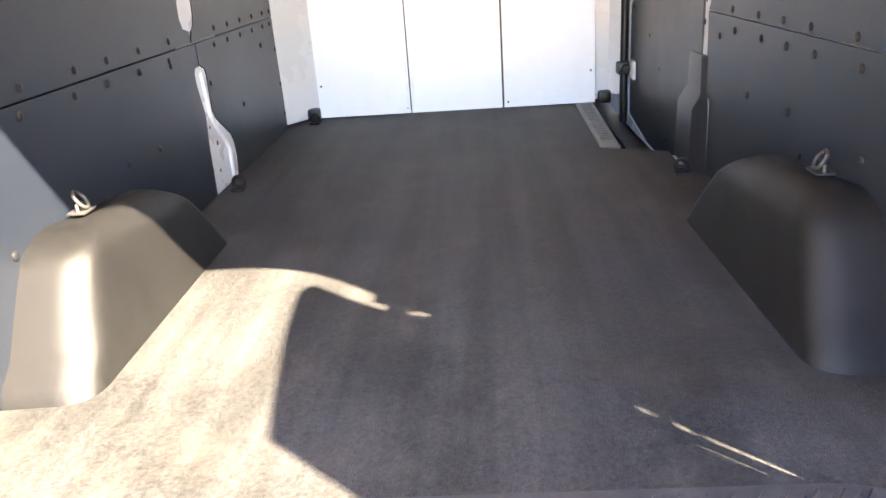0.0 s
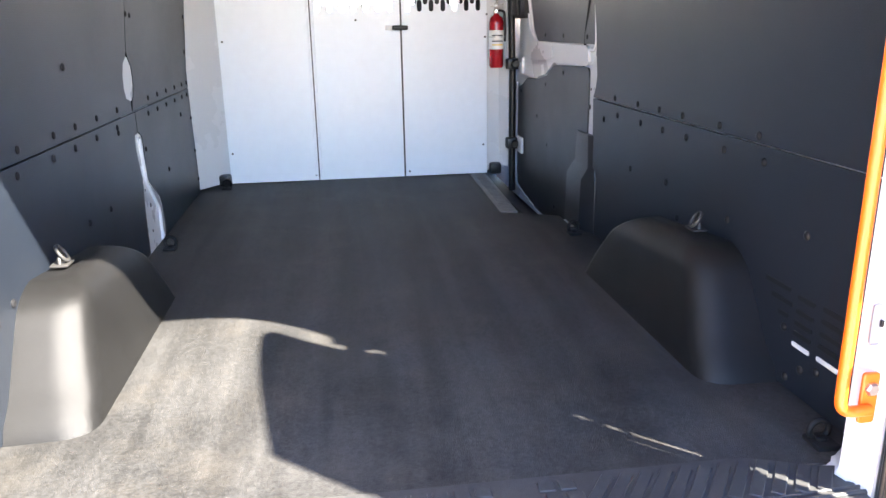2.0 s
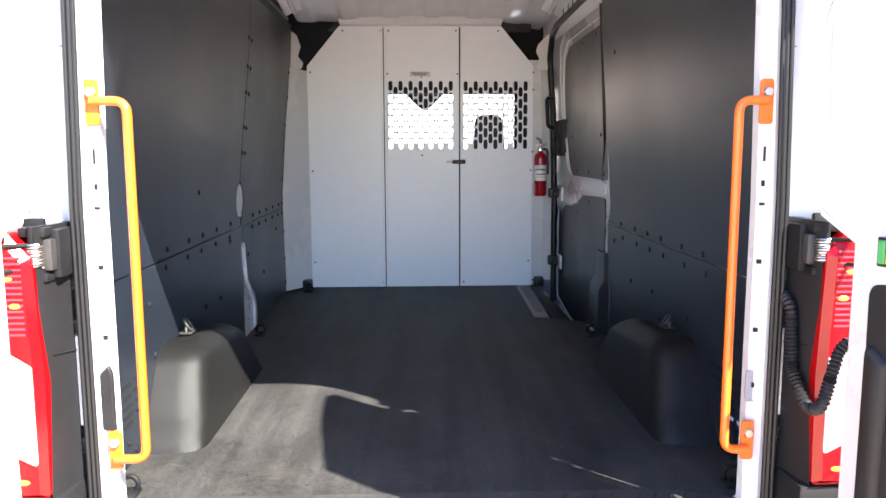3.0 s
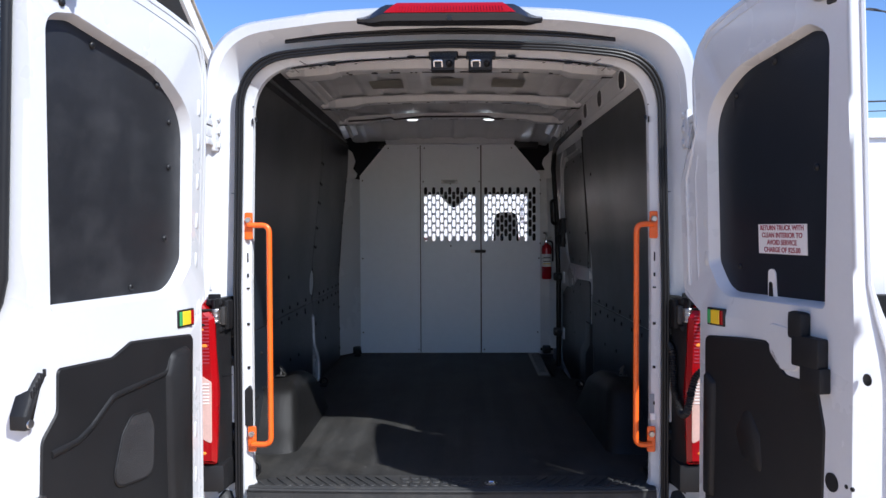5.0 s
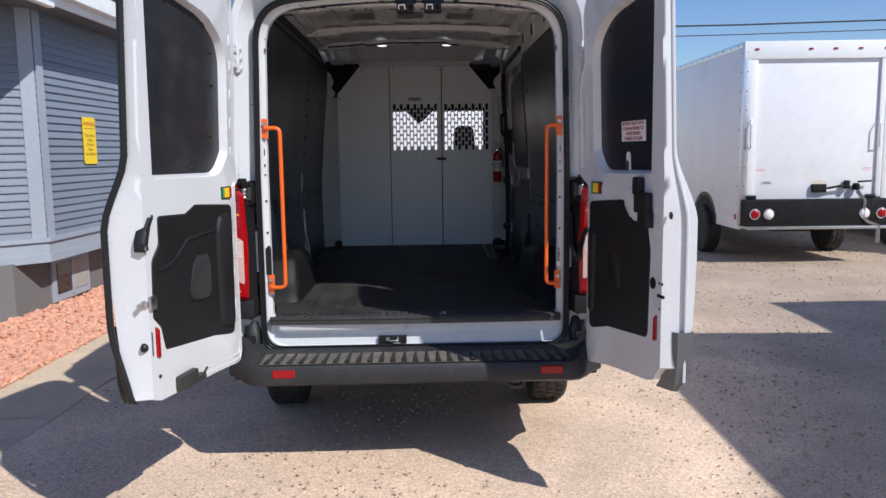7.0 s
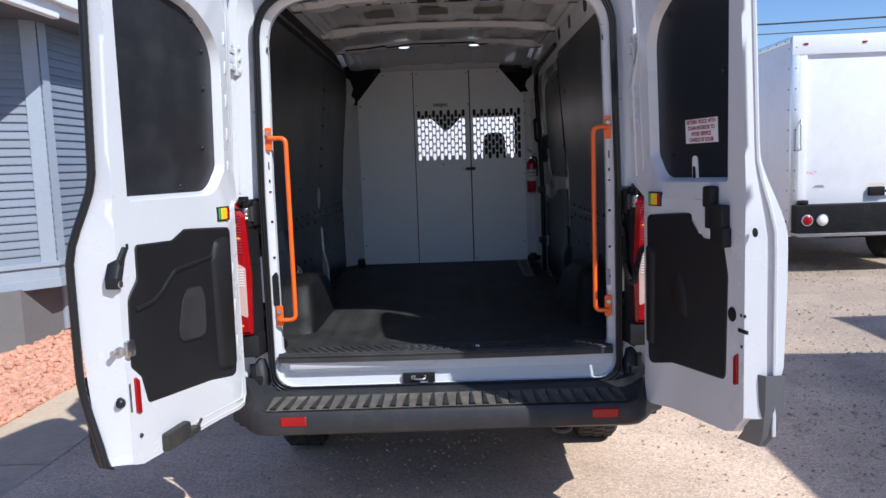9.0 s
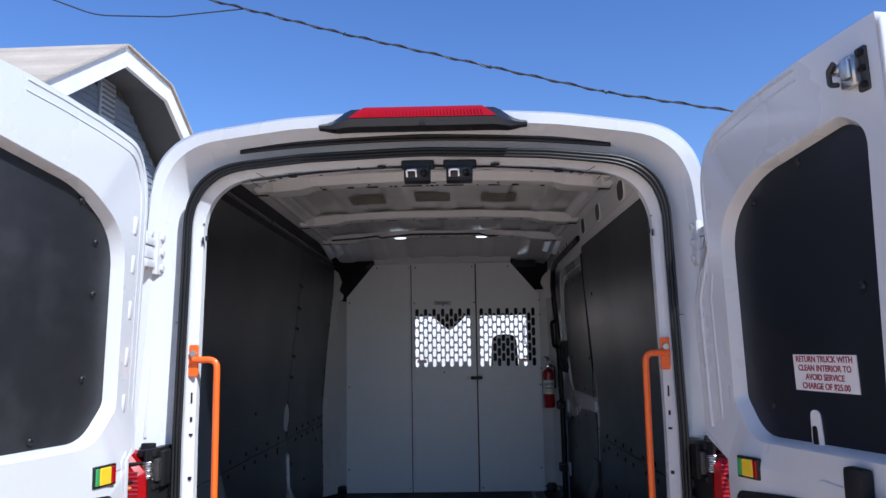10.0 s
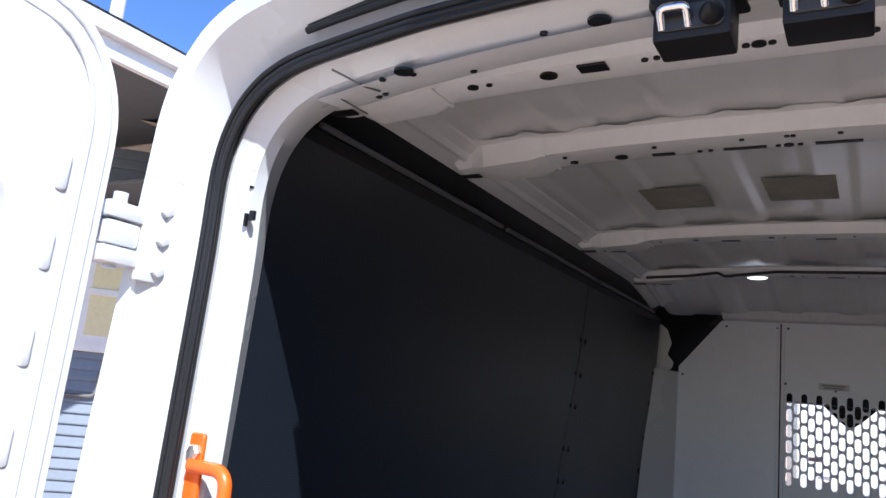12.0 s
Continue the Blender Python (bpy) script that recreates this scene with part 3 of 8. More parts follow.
# ribbed threshold strip at the rear edge
bm = bmesh.new()
edge = [(x, 0.142 - 0.06 * smoothstep(0.6, 0.8, abs(x))) for x in [-0.79 + 0.0395 * i for i in range(41)]]
front = [(-0.79 + 0.0395 * i, -0.045 + 0.02 * (abs(-0.79 + 0.0395 * i) / 0.79) ** 2) for i in range(41)]
slab(bm, front + edge[::-1], 0.712, "z", 0.0135, 0.003)
rnd = random.Random(5)
for i in range(38):
    x = -0.74 + i * 0.040
    y1 = 0.122 - 0.06 * smoothstep(0.6, 0.8, abs(x))
    y0 = 0.005
    if abs(x - 0.157) < 0.05:
        continue
    if -0.20 < x < 0.30:
        # stepped blocks round the latch cup
        for k in range(3):
            ya = y0 + (y1 - y0) * (k + 0.08) / 3
            box(bm, (x - 0.024 + 0.008 * (k % 2), ya, 0.7245), (x + 0.008 + 0.008 * (k % 2), ya + (y1 - y0) * 0.27, 0.7295), 0.002, 1)
    else:
        m = Matrix.Translation((x, (y0 + y1) / 2, 0.727)) @ Matrix.Rotation(0.62 if x < 0 else -0.62, 4, "Z")
        box(bm, (-0.0125, -(y1 - y0) * 0.56, -0.002), (0.0125, (y1 - y0) * 0.56, 0.003), 0.002, 1, m)
tube(bm, [(p[0], p[1] + 0.018, 0.725) for p in front], 0.006, 6)
tube(bm, [(p[0], p[1] + 0.036, 0.725) for p in front], 0.004, 6)
slab(bm, [(p[0], p[1]) for p in front] + [(p[0], p[1] + 0.012) for p in front[::-1]], 0.690, "z", 0.03)
part("threshold_strip", bm, THRESH, van, "black ribbed plastic threshold strip", smooth=40)
bm = bmesh.new()
lathe(bm, [(0.026, 0.724), (0.026, 0.731), (0.020, 0.733), (0.016, 0.729), (0.004, 0.729)], 20, Matrix.Translation((0.157, 0.03, 0)))
part("floor_striker_cup", bm, CHROME, van, "bright metal latch cup", smooth=40)

# white sill under the threshold, with its recessed striker
bm = bmesh.new()
box(bm, (-0.74, -0.022, 0.655), (-0.05, 0.012, 0.70), 0.01, 2)
part("sill_step", bm, WHITE, van, smooth=40)
bm = bmesh.new()
slab(bm, rounded([(-0.205, 0.614), (-0.052, 0.614), (-0.052, 0.572), (-0.205, 0.572)], 0.004, 3), -0.004, "y", 0.02)
part("striker_recess", bm, RUBBER, van, "dark latch recess in the white sill")
bm = bmesh.new()
tube(bm, rounded([(-0.15, 0.0, 0.602), (-0.15, -0.02, 0.590), (-0.10, -0.02, 0.590), (-0.10, 0.0, 0.602)], 0.01, 4, closed=False), 0.006, 8)
box(bm, (-0.125, -0.03, 0.574), (-0.085, -0.004, 0.582), 0.003, 2)
box(bm, (-0.165, -0.008, 0.586), (-0.145, -0.004, 0.606), 0.001, 1)
part("striker", bm, STEEL, van, "zinc door striker", smooth=40)


# ---- load bay lining ----
def wall_x(side, z):
    """The lining's distance from the middle at a height; the walls lean in towards the roof."""
    return side * (0.882 + 0.006 * smoothstep(0.72, 1.26, z) - 0.075 * smoothstep(1.32, 2.35, z))


def liner(name, side, outline, parent, off=0.0, thick=0.006, mat=None, label=""):
    """A sheet that follows the wall's lean, from an outline in y and z, split at heights so that it bends."""
    bm = bmesh.new()
    n = len(outline)
    zs = sorted({round(z, 3) for y, z in outline} | {0.9, 1.1, 1.4, 1.55, 1.7, 1.85, 2.0, 2.15, 2.3})
    lo, hi = min(z for y, z in outline), max(z for y, z in outline)
    f = bm.faces.new([bm.verts.new((0, y, z)) for y, z in outline])
    for z in zs:
        if lo < z < hi:
            bmesh.ops.bisect_plane(bm, geom=bm.verts[:] + bm.edges[:] + bm.faces[:], plane_co=(0, 0, z), plane_no=(0, 0, 1))
    r = bmesh.ops.extrude_face_region(bm, geom=bm.faces[:])
    for v in r["geom"]:
        if isinstance(v, bmesh.types.BMVert):
            v.co.x = thick
    for v in bm.verts:
        v.co.x = wall_x(side, v.co.z) + side * (v.co.x + off)
    return part(name, bm, mat or LINER, parent, label, smooth=20)


WALL_BACK = 0.10
left_wall = thing("wall_west", "dark fluted plastic lining of the van's side", "wall", kind="structure")
right_wall = thing("wall_east", "dark fluted plastic lining of the van's side", "wall", kind="structure")
GAP = 0.0025
SEAM = 1.270
left_wall.parent = None
# west side: two rows of sheets, cut out round the pillar slots
SLOT_W = [(1.850, 0.725), (1.858, 0.89), (1.882, 1.02), (1.862, 1.09), (1.850, 1.14), (1.852, 1.172), (1.868, 1.19)]
SLOT_E = [(1.925, 1.19), (1.962, 1.172), (1.968, 1.15), (1.960, 1.02), (1.985, 0.985), (2.125, 0.895), (2.145, 0.86), (2.150, 0.80), (2.132, 0.725)]
OVAL_W = [(1.868, 1.312), (1.815, 1.325), (1.796, 1.36), (1.797, 1.41), (1.815, 1.450), (1.850, 1.468)]
OVAL_E = [(1.885, 1.468), (1.925, 1.435), (1.936, 1.40), (1.934, 1.36), (1.915, 1.325), (1.895, 1.312)]
liner("lining_sheet", -1, [(WALL_BACK, 0.725)] + SLOT_W + [(1.905, 1.19), (1.905, SEAM - GAP), (WALL_BACK, SEAM - GAP)], left_wall)
liner("lining_sheet", -1, [(3.02, 0.725), (3.03, SEAM - GAP), (1.911, SEAM - GAP), (1.911, 1.19)] + SLOT_E, left_wall)
liner("lining_sheet", -1, [(WALL_BACK, SEAM + GAP), (1.868, SEAM + GAP)] + OVAL_W + [(1.866, 1.49), (1.91, 2.40), (WALL_BACK, 2.40)], left_wall)
liner("lining_sheet", -1, [(1.875, SEAM + GAP), (3.03, SEAM + GAP), (3.06, 2.36), (1.915, 2.40), (1.872, 1.49)] + OVAL_E, left_wall)
# white steel behind the slots
bm = bmesh.new()
bridge(bm, [[(wall_x(-1, z) - 0.016, 1.76, z), (wall_x(-1, z) - 0.014, 1.90, z), (wall_x(-1, z) - 0.014, 2.0, z), (wall_x(-1, z) - 0.018, 2.19, z)] for z in (0.715, 0.9, 1.1, 1.3, 1.55)], closed=False)
part("pillar_steel", bm, WHITE, left_wall, "white painted steel pillar in the lining slots", smooth=40)
liner("pillar_steel", -1, [(y + 0.004, z) for y, z in SLOT_W[:-1]] + [(1.87, 1.186), (1.923, 1.186)] + [(y - 0.004, z) for y, z in SLOT_E[1:]], left_wall, 0.002, 0.005, WHITE, "white painted steel pillar showing in the lining slot")
liner("pillar_steel", -1, [(y + 0.003 if y < 1.86 else y, z) for y, z in OVAL_W] + [(y - 0.003, z) for y, z in OVAL_E], left_wall, 0.002, 0.005, WHITE, "white painted steel pillar showing in the lining slot")
bm = bmesh.new()
tube(bm, rounded([(wall_x(-1, z) - 0.0, y, z) for y, z in ((2.06, 0.73), (2.07, 0.86), (1.925, 1.00), (1.905, 1.17))], 0.05, 5, closed=False), 0.009, 8)
part("pillar_crease", bm, WHITE, left_wall, smooth=60)
for y, z, w in ((1.925, 1.085, 0.010), (1.90, 0.97, 0.006), (1.95, 0.90, 0.009), (1.93, 0.80, 0.006)):
    bm = bmesh.new()
    lathe(bm, [(w, 0.0), (w, 0.0015)], 10, Matrix.Translation((wall_x(-1, z) - 0.0015, y, z)) @ Matrix.Rotation(radians(90), 4, "Y"))
    part("pillar_hole", bm, RUBBER, left_wall)
# east side, which ends at the side door
liner("lining_sheet", 1, [(WALL_BACK, 0.725), (1.80, 0.725), (1.80, 0.98), (1.865, 1.00), (1.872, 1.13), (1.885, SEAM - GAP), (WALL_BACK, SEAM - GAP)], right_wall)
liner("lining_sheet", 1, [(WALL_BACK, SEAM + GAP), (1.885, SEAM + GAP), (1.858, 1.31), (1.845, 1.36), (1.855, 1.43), (1.88, 1.47), (1.90, 1.53), (1.885, 1.62), (1.865, 1.72), (1.83, 1.86), (1.815, 1.97), (1.805, 2.20), (1.805, 2.335), (WALL_BACK, 2.335)], right_wall)
# white door pillar beyond the lining's front edge, with its rubber edge strip
bm = bmesh.new()
pill = [[(wall_x(1, z) + 0.008, y1 - 0.19, z), (wall_x(1, z) + 0.004, y1 - 0.05, z), (wall_x(1, z) + 0.006, y1 - 0.012, z), (wall_x(1, z) + 0.03, y1, z)] for z, y1 in ((1.06, 2.04), (1.12, 2.035), (1.25, 2.02), (1.38, 2.015), (1.50, 1.99), (1.58, 1.955), (1.66, 1.905), (1.75, 1.86), (1.9, 1.835), (2.1, 1.825), (2.4, 1.82))]
bridge(bm, pill, closed=False)
part("pillar_steel", bm, WHITE, right_wall, "white painted steel door pillar", smooth=40)
bm = bmesh.new()
bulge = [(1.862, 1.30), (1.850, 1.34), (1.850, 1.40), (1.860, 1.44), (1.89, 1.46), (1.91, 1.40), (1.91, 1.33), (1.89, 1.30)]
slab(bm, rounded([Vector(p) for p in bulge], 0.015, 4), 0.889, "x", 0.012, 0.004)
part("pillar_pressing", bm, WHITE, right_wall, "raised white pressing on the door pillar", smooth=40)
for y, z, w in ((1.945, 1.20, 0.008), (1.925, 1.30, 0.006)):
    bm = bmesh.new()
    lathe(bm, [(w, 0.0), (w, 0.0015)], 10, Matrix.Translation((wall_x(1, z) + 0.0045, y, z)) @ Matrix.Rotation(radians(-90), 4, "Y"))
    part("pillar_hole", bm, RUBBER, right_wall)
bm = bmesh.new()
tube(bm, rounded([(0.900, 2.055, 1.06), (0.900, 2.05, 1.12), (0.897, 2.035, 1.35), (0.890, 2.00, 1.52), (0.878, 1.93, 1.64), (0.86, 1.88, 1.76), (0.84, 1.85, 2.0), (0.82, 1.84, 2.3)], 0.06, 4, closed=False), 0.010, 8)
part("edge_seal", bm, RUBBER, right_wall, smooth=50)
# closing panels behind the lining, so that no daylight leaks in
for side, par in ((-1, left_wall), (1, right_wall)):
    bm = bmesh.new()
    y1 = 4.2 if side < 0 else 2.05
    bridge(bm, [[(wall_x(side, z) + side * 0.03, 0.09, z), (wall_x(side, z) + side * 0.03, y1, z)] for z in (0.62, 1.2, 1.6, 2.0, 2.42)] + [[(side * 0.86, 0.09, 2.52), (side * 0.86, y1, 2.52)]], closed=False)
    part("inner_skin", bm, TRIM if side < 0 else PRIMER, par, smooth=40)


def screw(parent, side, y, z, mesh_cache={}):
    """A black push fastener in the lining."""
    if "fastener" not in mesh_cache:
        bm = bmesh.new()
        lathe(bm, [(0.011, 0.0), (0.011, 0.002), (0.008, 0.005), (0.004, 0.006)], 10)
        finish(bm, 40)
        me = bpy.data.meshes.new("fastener")
        bm.to_mesh(me)
        bm.free()
        me.materials.append(RUBBER)
        mesh_cache["fastener"] = me
    ob = new("fastener", mesh_cache["fastener"])
    ob.parent = parent
    ob.matrix_basis = Matrix.Translation((wall_x(side, z), y, z)) @ Matrix.Rotation(radians(-90 * side), 4, "Y")
    return ob


for y in (0.78, 1.025, 1.205, 1.415, 1.655, 2.12, 2.29, 2.47, 2.66, 2.84, 2.97):
    for dz in (-0.028, 0.03):
        screw(left_wall, -1, y + (0.015 if dz > 0 else -0.01), SEAM + dz)
for z in (1.62, 1.74, 1.90, 2.02, 2.15):
    screw(left_wall, -1, 1.885, z)
    screw(left_wall, -1, 1.94, z - 0.005)
for z in (0.80, 0.95, 1.12, 1.45, 1.62, 1.78, 1.95, 2.1):
    screw(left_wall, -1, 3.00, z)
for y, z in ((0.62, 0.98), (1.215, 1.015), (1.436, 1.005), (1.995, 1.115), (2.349, 0.971), (2.75, 1.165), (1.65, 1.225), (1.18, 1.47), (0.6, 1.15)):
    screw(left_wall, -1, y, z)
for y in (0.62, 0.82, 1.05, 1.22, 1.40, 1.62):
    for dz in (-0.03, 0.03):
        screw(right_wall, 1, y + (0.02 if dz > 0 else -0.015), SEAM + dz - 0.01)
for y, z in ((1.75, 1.20), (1.45, 1.06), (1.15, 1.07), (0.75, 1.05), (0.40, 1.10), (1.92, 1.23), (1.97, 1.70), (1.60, 2.05), (1.05, 0.98)):
    screw(right_wall, 1, y, z)
# vent slots in the lining behind the wheel boxes, in three columns
VENTS = [(0.431, 0.538, 0.960), (0.418, 0.505, 0.928), (0.429, 0.470, 0.896)]
VENTS += [(0.336, 0.402, z) for z in (0.955, 0.921, 0.893, 0.868, 0.841)] + [(0.232, 0.309, z) for z in (0.960, 0.932, 0.903, 0.874, 0.844)]
for side, par in ((-1, left_wall), (1, right_wall)):
    for y0, y1, z in VENTS:
        bm = bmesh.new()
        x = wall_x(side, z)
        slab(bm, rounded([(y0, z - 0.0055), (y1, z - 0.0055), (y1, z + 0.0055), (y0, z + 0.0055)], 0.0045, 3), x + side * 0.002, "x", -side * 0.0035)
        # lowest east slots are white, for the steel and sunlight behind them
        part("vent_slot", bm, WHITE if side > 0 and z < 0.85 else RUBBER, par)
    for y, z in ((0.44, 0.866), (0.303, 0.811), (0.412, 0.751), (0.36, 0.79)):
        screw(par, side, y, z)


# ---- wheel boxes ----
def wheel_box(side):
    """A moulded cover over the rear wheel: long sloped box with rounded edges, low at the rear."""
    t = thing("wheel_box", "black moulded plastic wheel arch cover with scuffs", "wheel arch cover", group="wheel arch covers")
    wall = 0.882
    inn = 0.700
    H = 0.278
    levels = [(q, 0.0) for q in (0.0, 0.12, 0.25, 0.4, 0.55, 0.7, 0.8)] + [(0.8 + 0.2 * math.sin(a), 1 - math.cos(a)) for a in [math.pi / 2 * k / 7 for k in range(1, 8)]]
    rings = []
    for q, tuck in levels:
        rear = 0.440 + 0.045 * smoothstep(0.0, 0.3, q) + 0.20 * max(0.0, q - 0.12) ** 1.15 + 0.075 * tuck
        ahead = 1.46 - 0.07 * q - 0.10 * q ** 3 - 0.10 * tuck
        inner = inn + 0.050 * q + 0.055 * tuck
        fr = inner + 0.03
        line = rounded([Vector((wall + 0.02, rear)), Vector((inner, rear + 0.012)), Vector((inner - 0.004, ahead - 0.10)), Vector((wall + 0.02, ahead))], [0, 0.085 + 0.04 * q, 0.05 + 0.05 * q, 0], 9, closed=False)
        rings.append([(side * p.x, p.y, FLOOR + H * q - 0.115 * q * max(0.0, (p.y - 0.98) / 0.42) ** 1.25) for p in line])
    bm = bmesh.new()
    r = bridge(bm, rings, closed=False)
    bm.faces.new(r[-1])
    part("cover", bm, ARCH, t, smooth=60)
    # tie-down ring on top
    bm = bmesh.new()
    m = Matrix.Translation((side * (wall - 0.03), 0.855, FLOOR + 0.276))
    box(bm, (-0.022, -0.03, 0.0), (0.022, 0.03, 0.006), 0.003, 2, m)
    tube(bm, [m @ Vector((0, -0.018, 0.006)), m @ Vector((0, -0.018, 0.02)), m @ Vector((0, 0.018, 0.02)), m @ Vector((0, 0.018, 0.006))], 0.005, 8)
    ring = [m @ Vector((-side * 0.004 + 0.012 * math.sin(k) * side, 0.017 * math.cos(k), 0.030 + 0.019 * math.sin(k))) for k in [2 * math.pi * i / 18 for i in range(18)]]
    tube(bm, ring, 0.005, 8, closed=True)
    part("tie_down_ring", bm, DARKSTEEL, t, "steel tie-down ring", smooth=50)
    return t


wheel_box(-1)
wheel_box(1)


def floor_ring(x, y):
    t = thing("floor_anchor", "dark steel cargo anchor ring on the floor edge", "cargo anchor", (x, y, FLOOR), group="floor anchors")
    bm = bmesh.new()
    box(bm, (-0.025, -0.03, 0.0), (0.025, 0.03, 0.012), 0.004, 2)
    lathe(bm, [(0.012, 0.012), (0.012, 0.018), (0.006, 0.02)], 12)
    part("base", bm, BLACKPAINT, t, smooth=40)
    bm = bmesh.new()
    tube(bm, [(0.022 * math.cos(k), 0.012, 0.028 + 0.022 * math.sin(k)) for k in [2 * math.pi * i / 16 for i in range(16)]], 0.007, 8, closed=True)
    part("ring", bm, BLACKPAINT, t, smooth=50)
    return t


floor_ring(-0.825, 1.925)
floor_ring(0.81, 1.83)
floor_ring(-0.75, 3.08)
floor_ring(0.815, 0.165)
floor_ring(-0.815, 0.165)

# black boot at the foot of the east door pillar
bm = bmesh.new()
rings = []
for z, x0, xm, y0, ym, y1 in ((0.72, 0.848, 0.886, 1.90, 1.815, 2.10), (0.935, 0.850, 0.884, 1.89, 1.815, 2.09), (0.985, 0.868, 0.884, 1.865, 1.83, 2.06), (0.995, 0.872, 0.884, 1.875, 1.85, 2.05), (1.12, 0.874, 0.886, 1.89, 1.86, 2.04)):
    rings.append([(p.x, p.y, z) for p in rounded([Vector((x0, y0)), Vector((xm, ym)), Vector((0.93, ym)), Vector((0.93, y1)), Vector((x0, y1))], 0.006, 3)])
r = bridge(bm, rings)
bm.faces.new(r[-1])
part("pillar_boot", bm, DOORPANEL, van, "black plastic boot at the foot of the door pillar", smooth=40)

# ---- side door, closed, seen from inside ----
def leaned(ob):
    """Leans a part of the side door inwards above the waist, like the body side."""
    for v in ob.data.vertices:
        v.co.x -= 0.050 * max(0.0, (v.co.z - 1.30) / 0.95)
    return ob


bm = bmesh.new()
box(bm, (0.899, 1.93, 0.58), (0.985, 3.83, 1.30))
box(bm, (0.899, 1.93, 1.30), (0.985, 3.83, 2.40))
sd = leaned(part("side_door", bm, WHITE, van, "closed sliding side door, white frame with black panels"))
bm = bmesh.new()
win = rounded([(1.85, 1.478), (2.74, 1.474), (2.80, 1.53), (2.87, 1.75), (2.885, 1.95), (2.83, 2.15), (2.72, 2.215), (1.85, 2.225)], 0.05, 6)
slab(bm, win, 0.893, "x", 0.012, 0.003)
blank = leaned(part("window_blank", bm, DOORPANEL, sd, "black panel over the window", smooth=20))
bm = bmesh.new()
tube(bm, [(0.897, p[0], p[1]) for p in rounded([(1.86, 1.455), (2.78, 1.450), (2.85, 1.52), (2.925, 1.75), (2.94, 1.96), (2.88, 2.19), (2.75, 2.255), (1.86, 2.265)], 0.06, 6)], 0.008, 8, closed=True)
leaned(part("window_flange", bm, WHITE, sd, "white pressed window flange", smooth=60))
bm = bmesh.new()
tube(bm, [(0.897, p[0], p[1]) for p in rounded([(1.86, 1.40), (2.90, 1.40), (3.02, 1.75), (3.03, 2.0), (2.98, 2.25), (2.82, 2.315), (1.86, 2.325)], 0.08, 6)], 0.007, 8, closed=True)
leaned(part("window_bead", bm, WHITE, sd, smooth=60))
bm = bmesh.new()
slab(bm, rounded([(1.94, 0.60), (2.73, 0.60), (2.80, 0.62), (3.16, 0.66), (3.185, 0.72), (3.17, 1.215), (3.08, 1.235), (2.96, 1.280), (2.76, 1.285), (2.58, 1.315), (2.45, 1.370), (2.07, 1.385), (1.94, 1.385)], 0.025, 4), 0.888, "x", 0.016, 0.003)
lower = leaned(part("lower_panel", bm, DOORPANEL, sd, "black lower door lining", smooth=20))
# pressed waist rib that widens at the lock
bm = bmesh.new()
slab(bm, rounded([(1.94, 1.39), (2.45, 1.380), (2.58, 1.325), (2.76, 1.295), (2.96, 1.290), (3.09, 1.300), (3.11, 1.42), (3.08, 1.60), (2.92, 1.66), (2.87, 1.53), (2.76, 1.472), (1.94, 1.472)], 0.05, 6), 0.886, "x", 0.020, 0.007)
leaned(part("door_pressing", bm, WHITE, sd, "white pressed steel door rib", smooth=30))
bm = bmesh.new()
slab(bm, rounded([(2.46, 1.40), (2.74, 1.375), (2.76, 1.452), (2.46, 1.458)], 0.02, 4), 0.881, "x", 0.008, 0.004)
leaned(part("waist_pad", bm, WHITE, sd, "raised white pressing", smooth=30))
bm = bmesh.new()
tube(bm, rounded([(0.842, 3.155, 1.765), (0.800, 3.135, 1.77), (0.790, 3.135, 1.95), (0.825, 3.155, 1.955)], 0.025, 5, closed=False), 0.0125, 10)
part("pull_handle", bm, TRIM, sd, "black pull handle", smooth=50)
bm = bmesh.new()
box(bm, (0.852, 2.90, 1.585), (0.889, 3.155, 1.81), 0.010, 2)
box(bm, (0.838, 3.02, 1.60), (0.858, 3.15, 1.68), 0.006, 2)
box(bm, (0.842, 3.02, 1.70), (0.858, 3.15, 1.80), 0.006, 2)
part("lock_block", bm, TRIM, sd, "black lock housing", smooth=40)
for z in (0.905, 1.345):
    rb = part("guide_roller", B((0.812, 3.10, z - 0.030), (0.880, 3.17, z + 0.030), 0.010, 2), RUBBER, sd, "black guide roller bracket", smooth=40)
    part("roller", lathe(bmesh.new(), [(0.022, 0.0), (0.024, 0.01), (0.018, 0.018)], 14, Matrix.Translation((0.850, 3.098, z)) @ Matrix.Rotation(radians(90), 4, "X")), RUBBER, rb, smooth=40)
    part("roller_plate", B((0.870, 3.01, z - 0.045), (0.884, 3.12, z + 0.045), 0.010, 2), WHITE, sd, smooth=40)
bm = bmesh.new()
tube(bm, rounded([(0.858, 3.18, 0.62), (0.856, 3.18, 1.3), (0.840, 3.18, 1.86), (0.812, 3.17, 2.20), (0.806, 3.05, 2.335), (0.802, 2.85, 2.365), (0.802, 1.82, 2.385)], [0, 0.3, 0.2, 0.10, 0.10, 0.1, 0], 6, closed=False), 0.019, 8)
part("side_door_seal", bm, RUBBER, van, "black rubber door seal", smooth=50)
bm = bmesh.new()
tube(bm, rounded([(0.887, 1.95, 0.605), (0.887, 2.75, 0.605), (0.887, 3.17, 0.66), (0.887, 3.19, 0.74), (0.887, 3.178, 1.24)], 0.03, 5, closed=False), 0.006, 6)
part("panel_edge", bm, HOUSETRIM, sd, smooth=50)
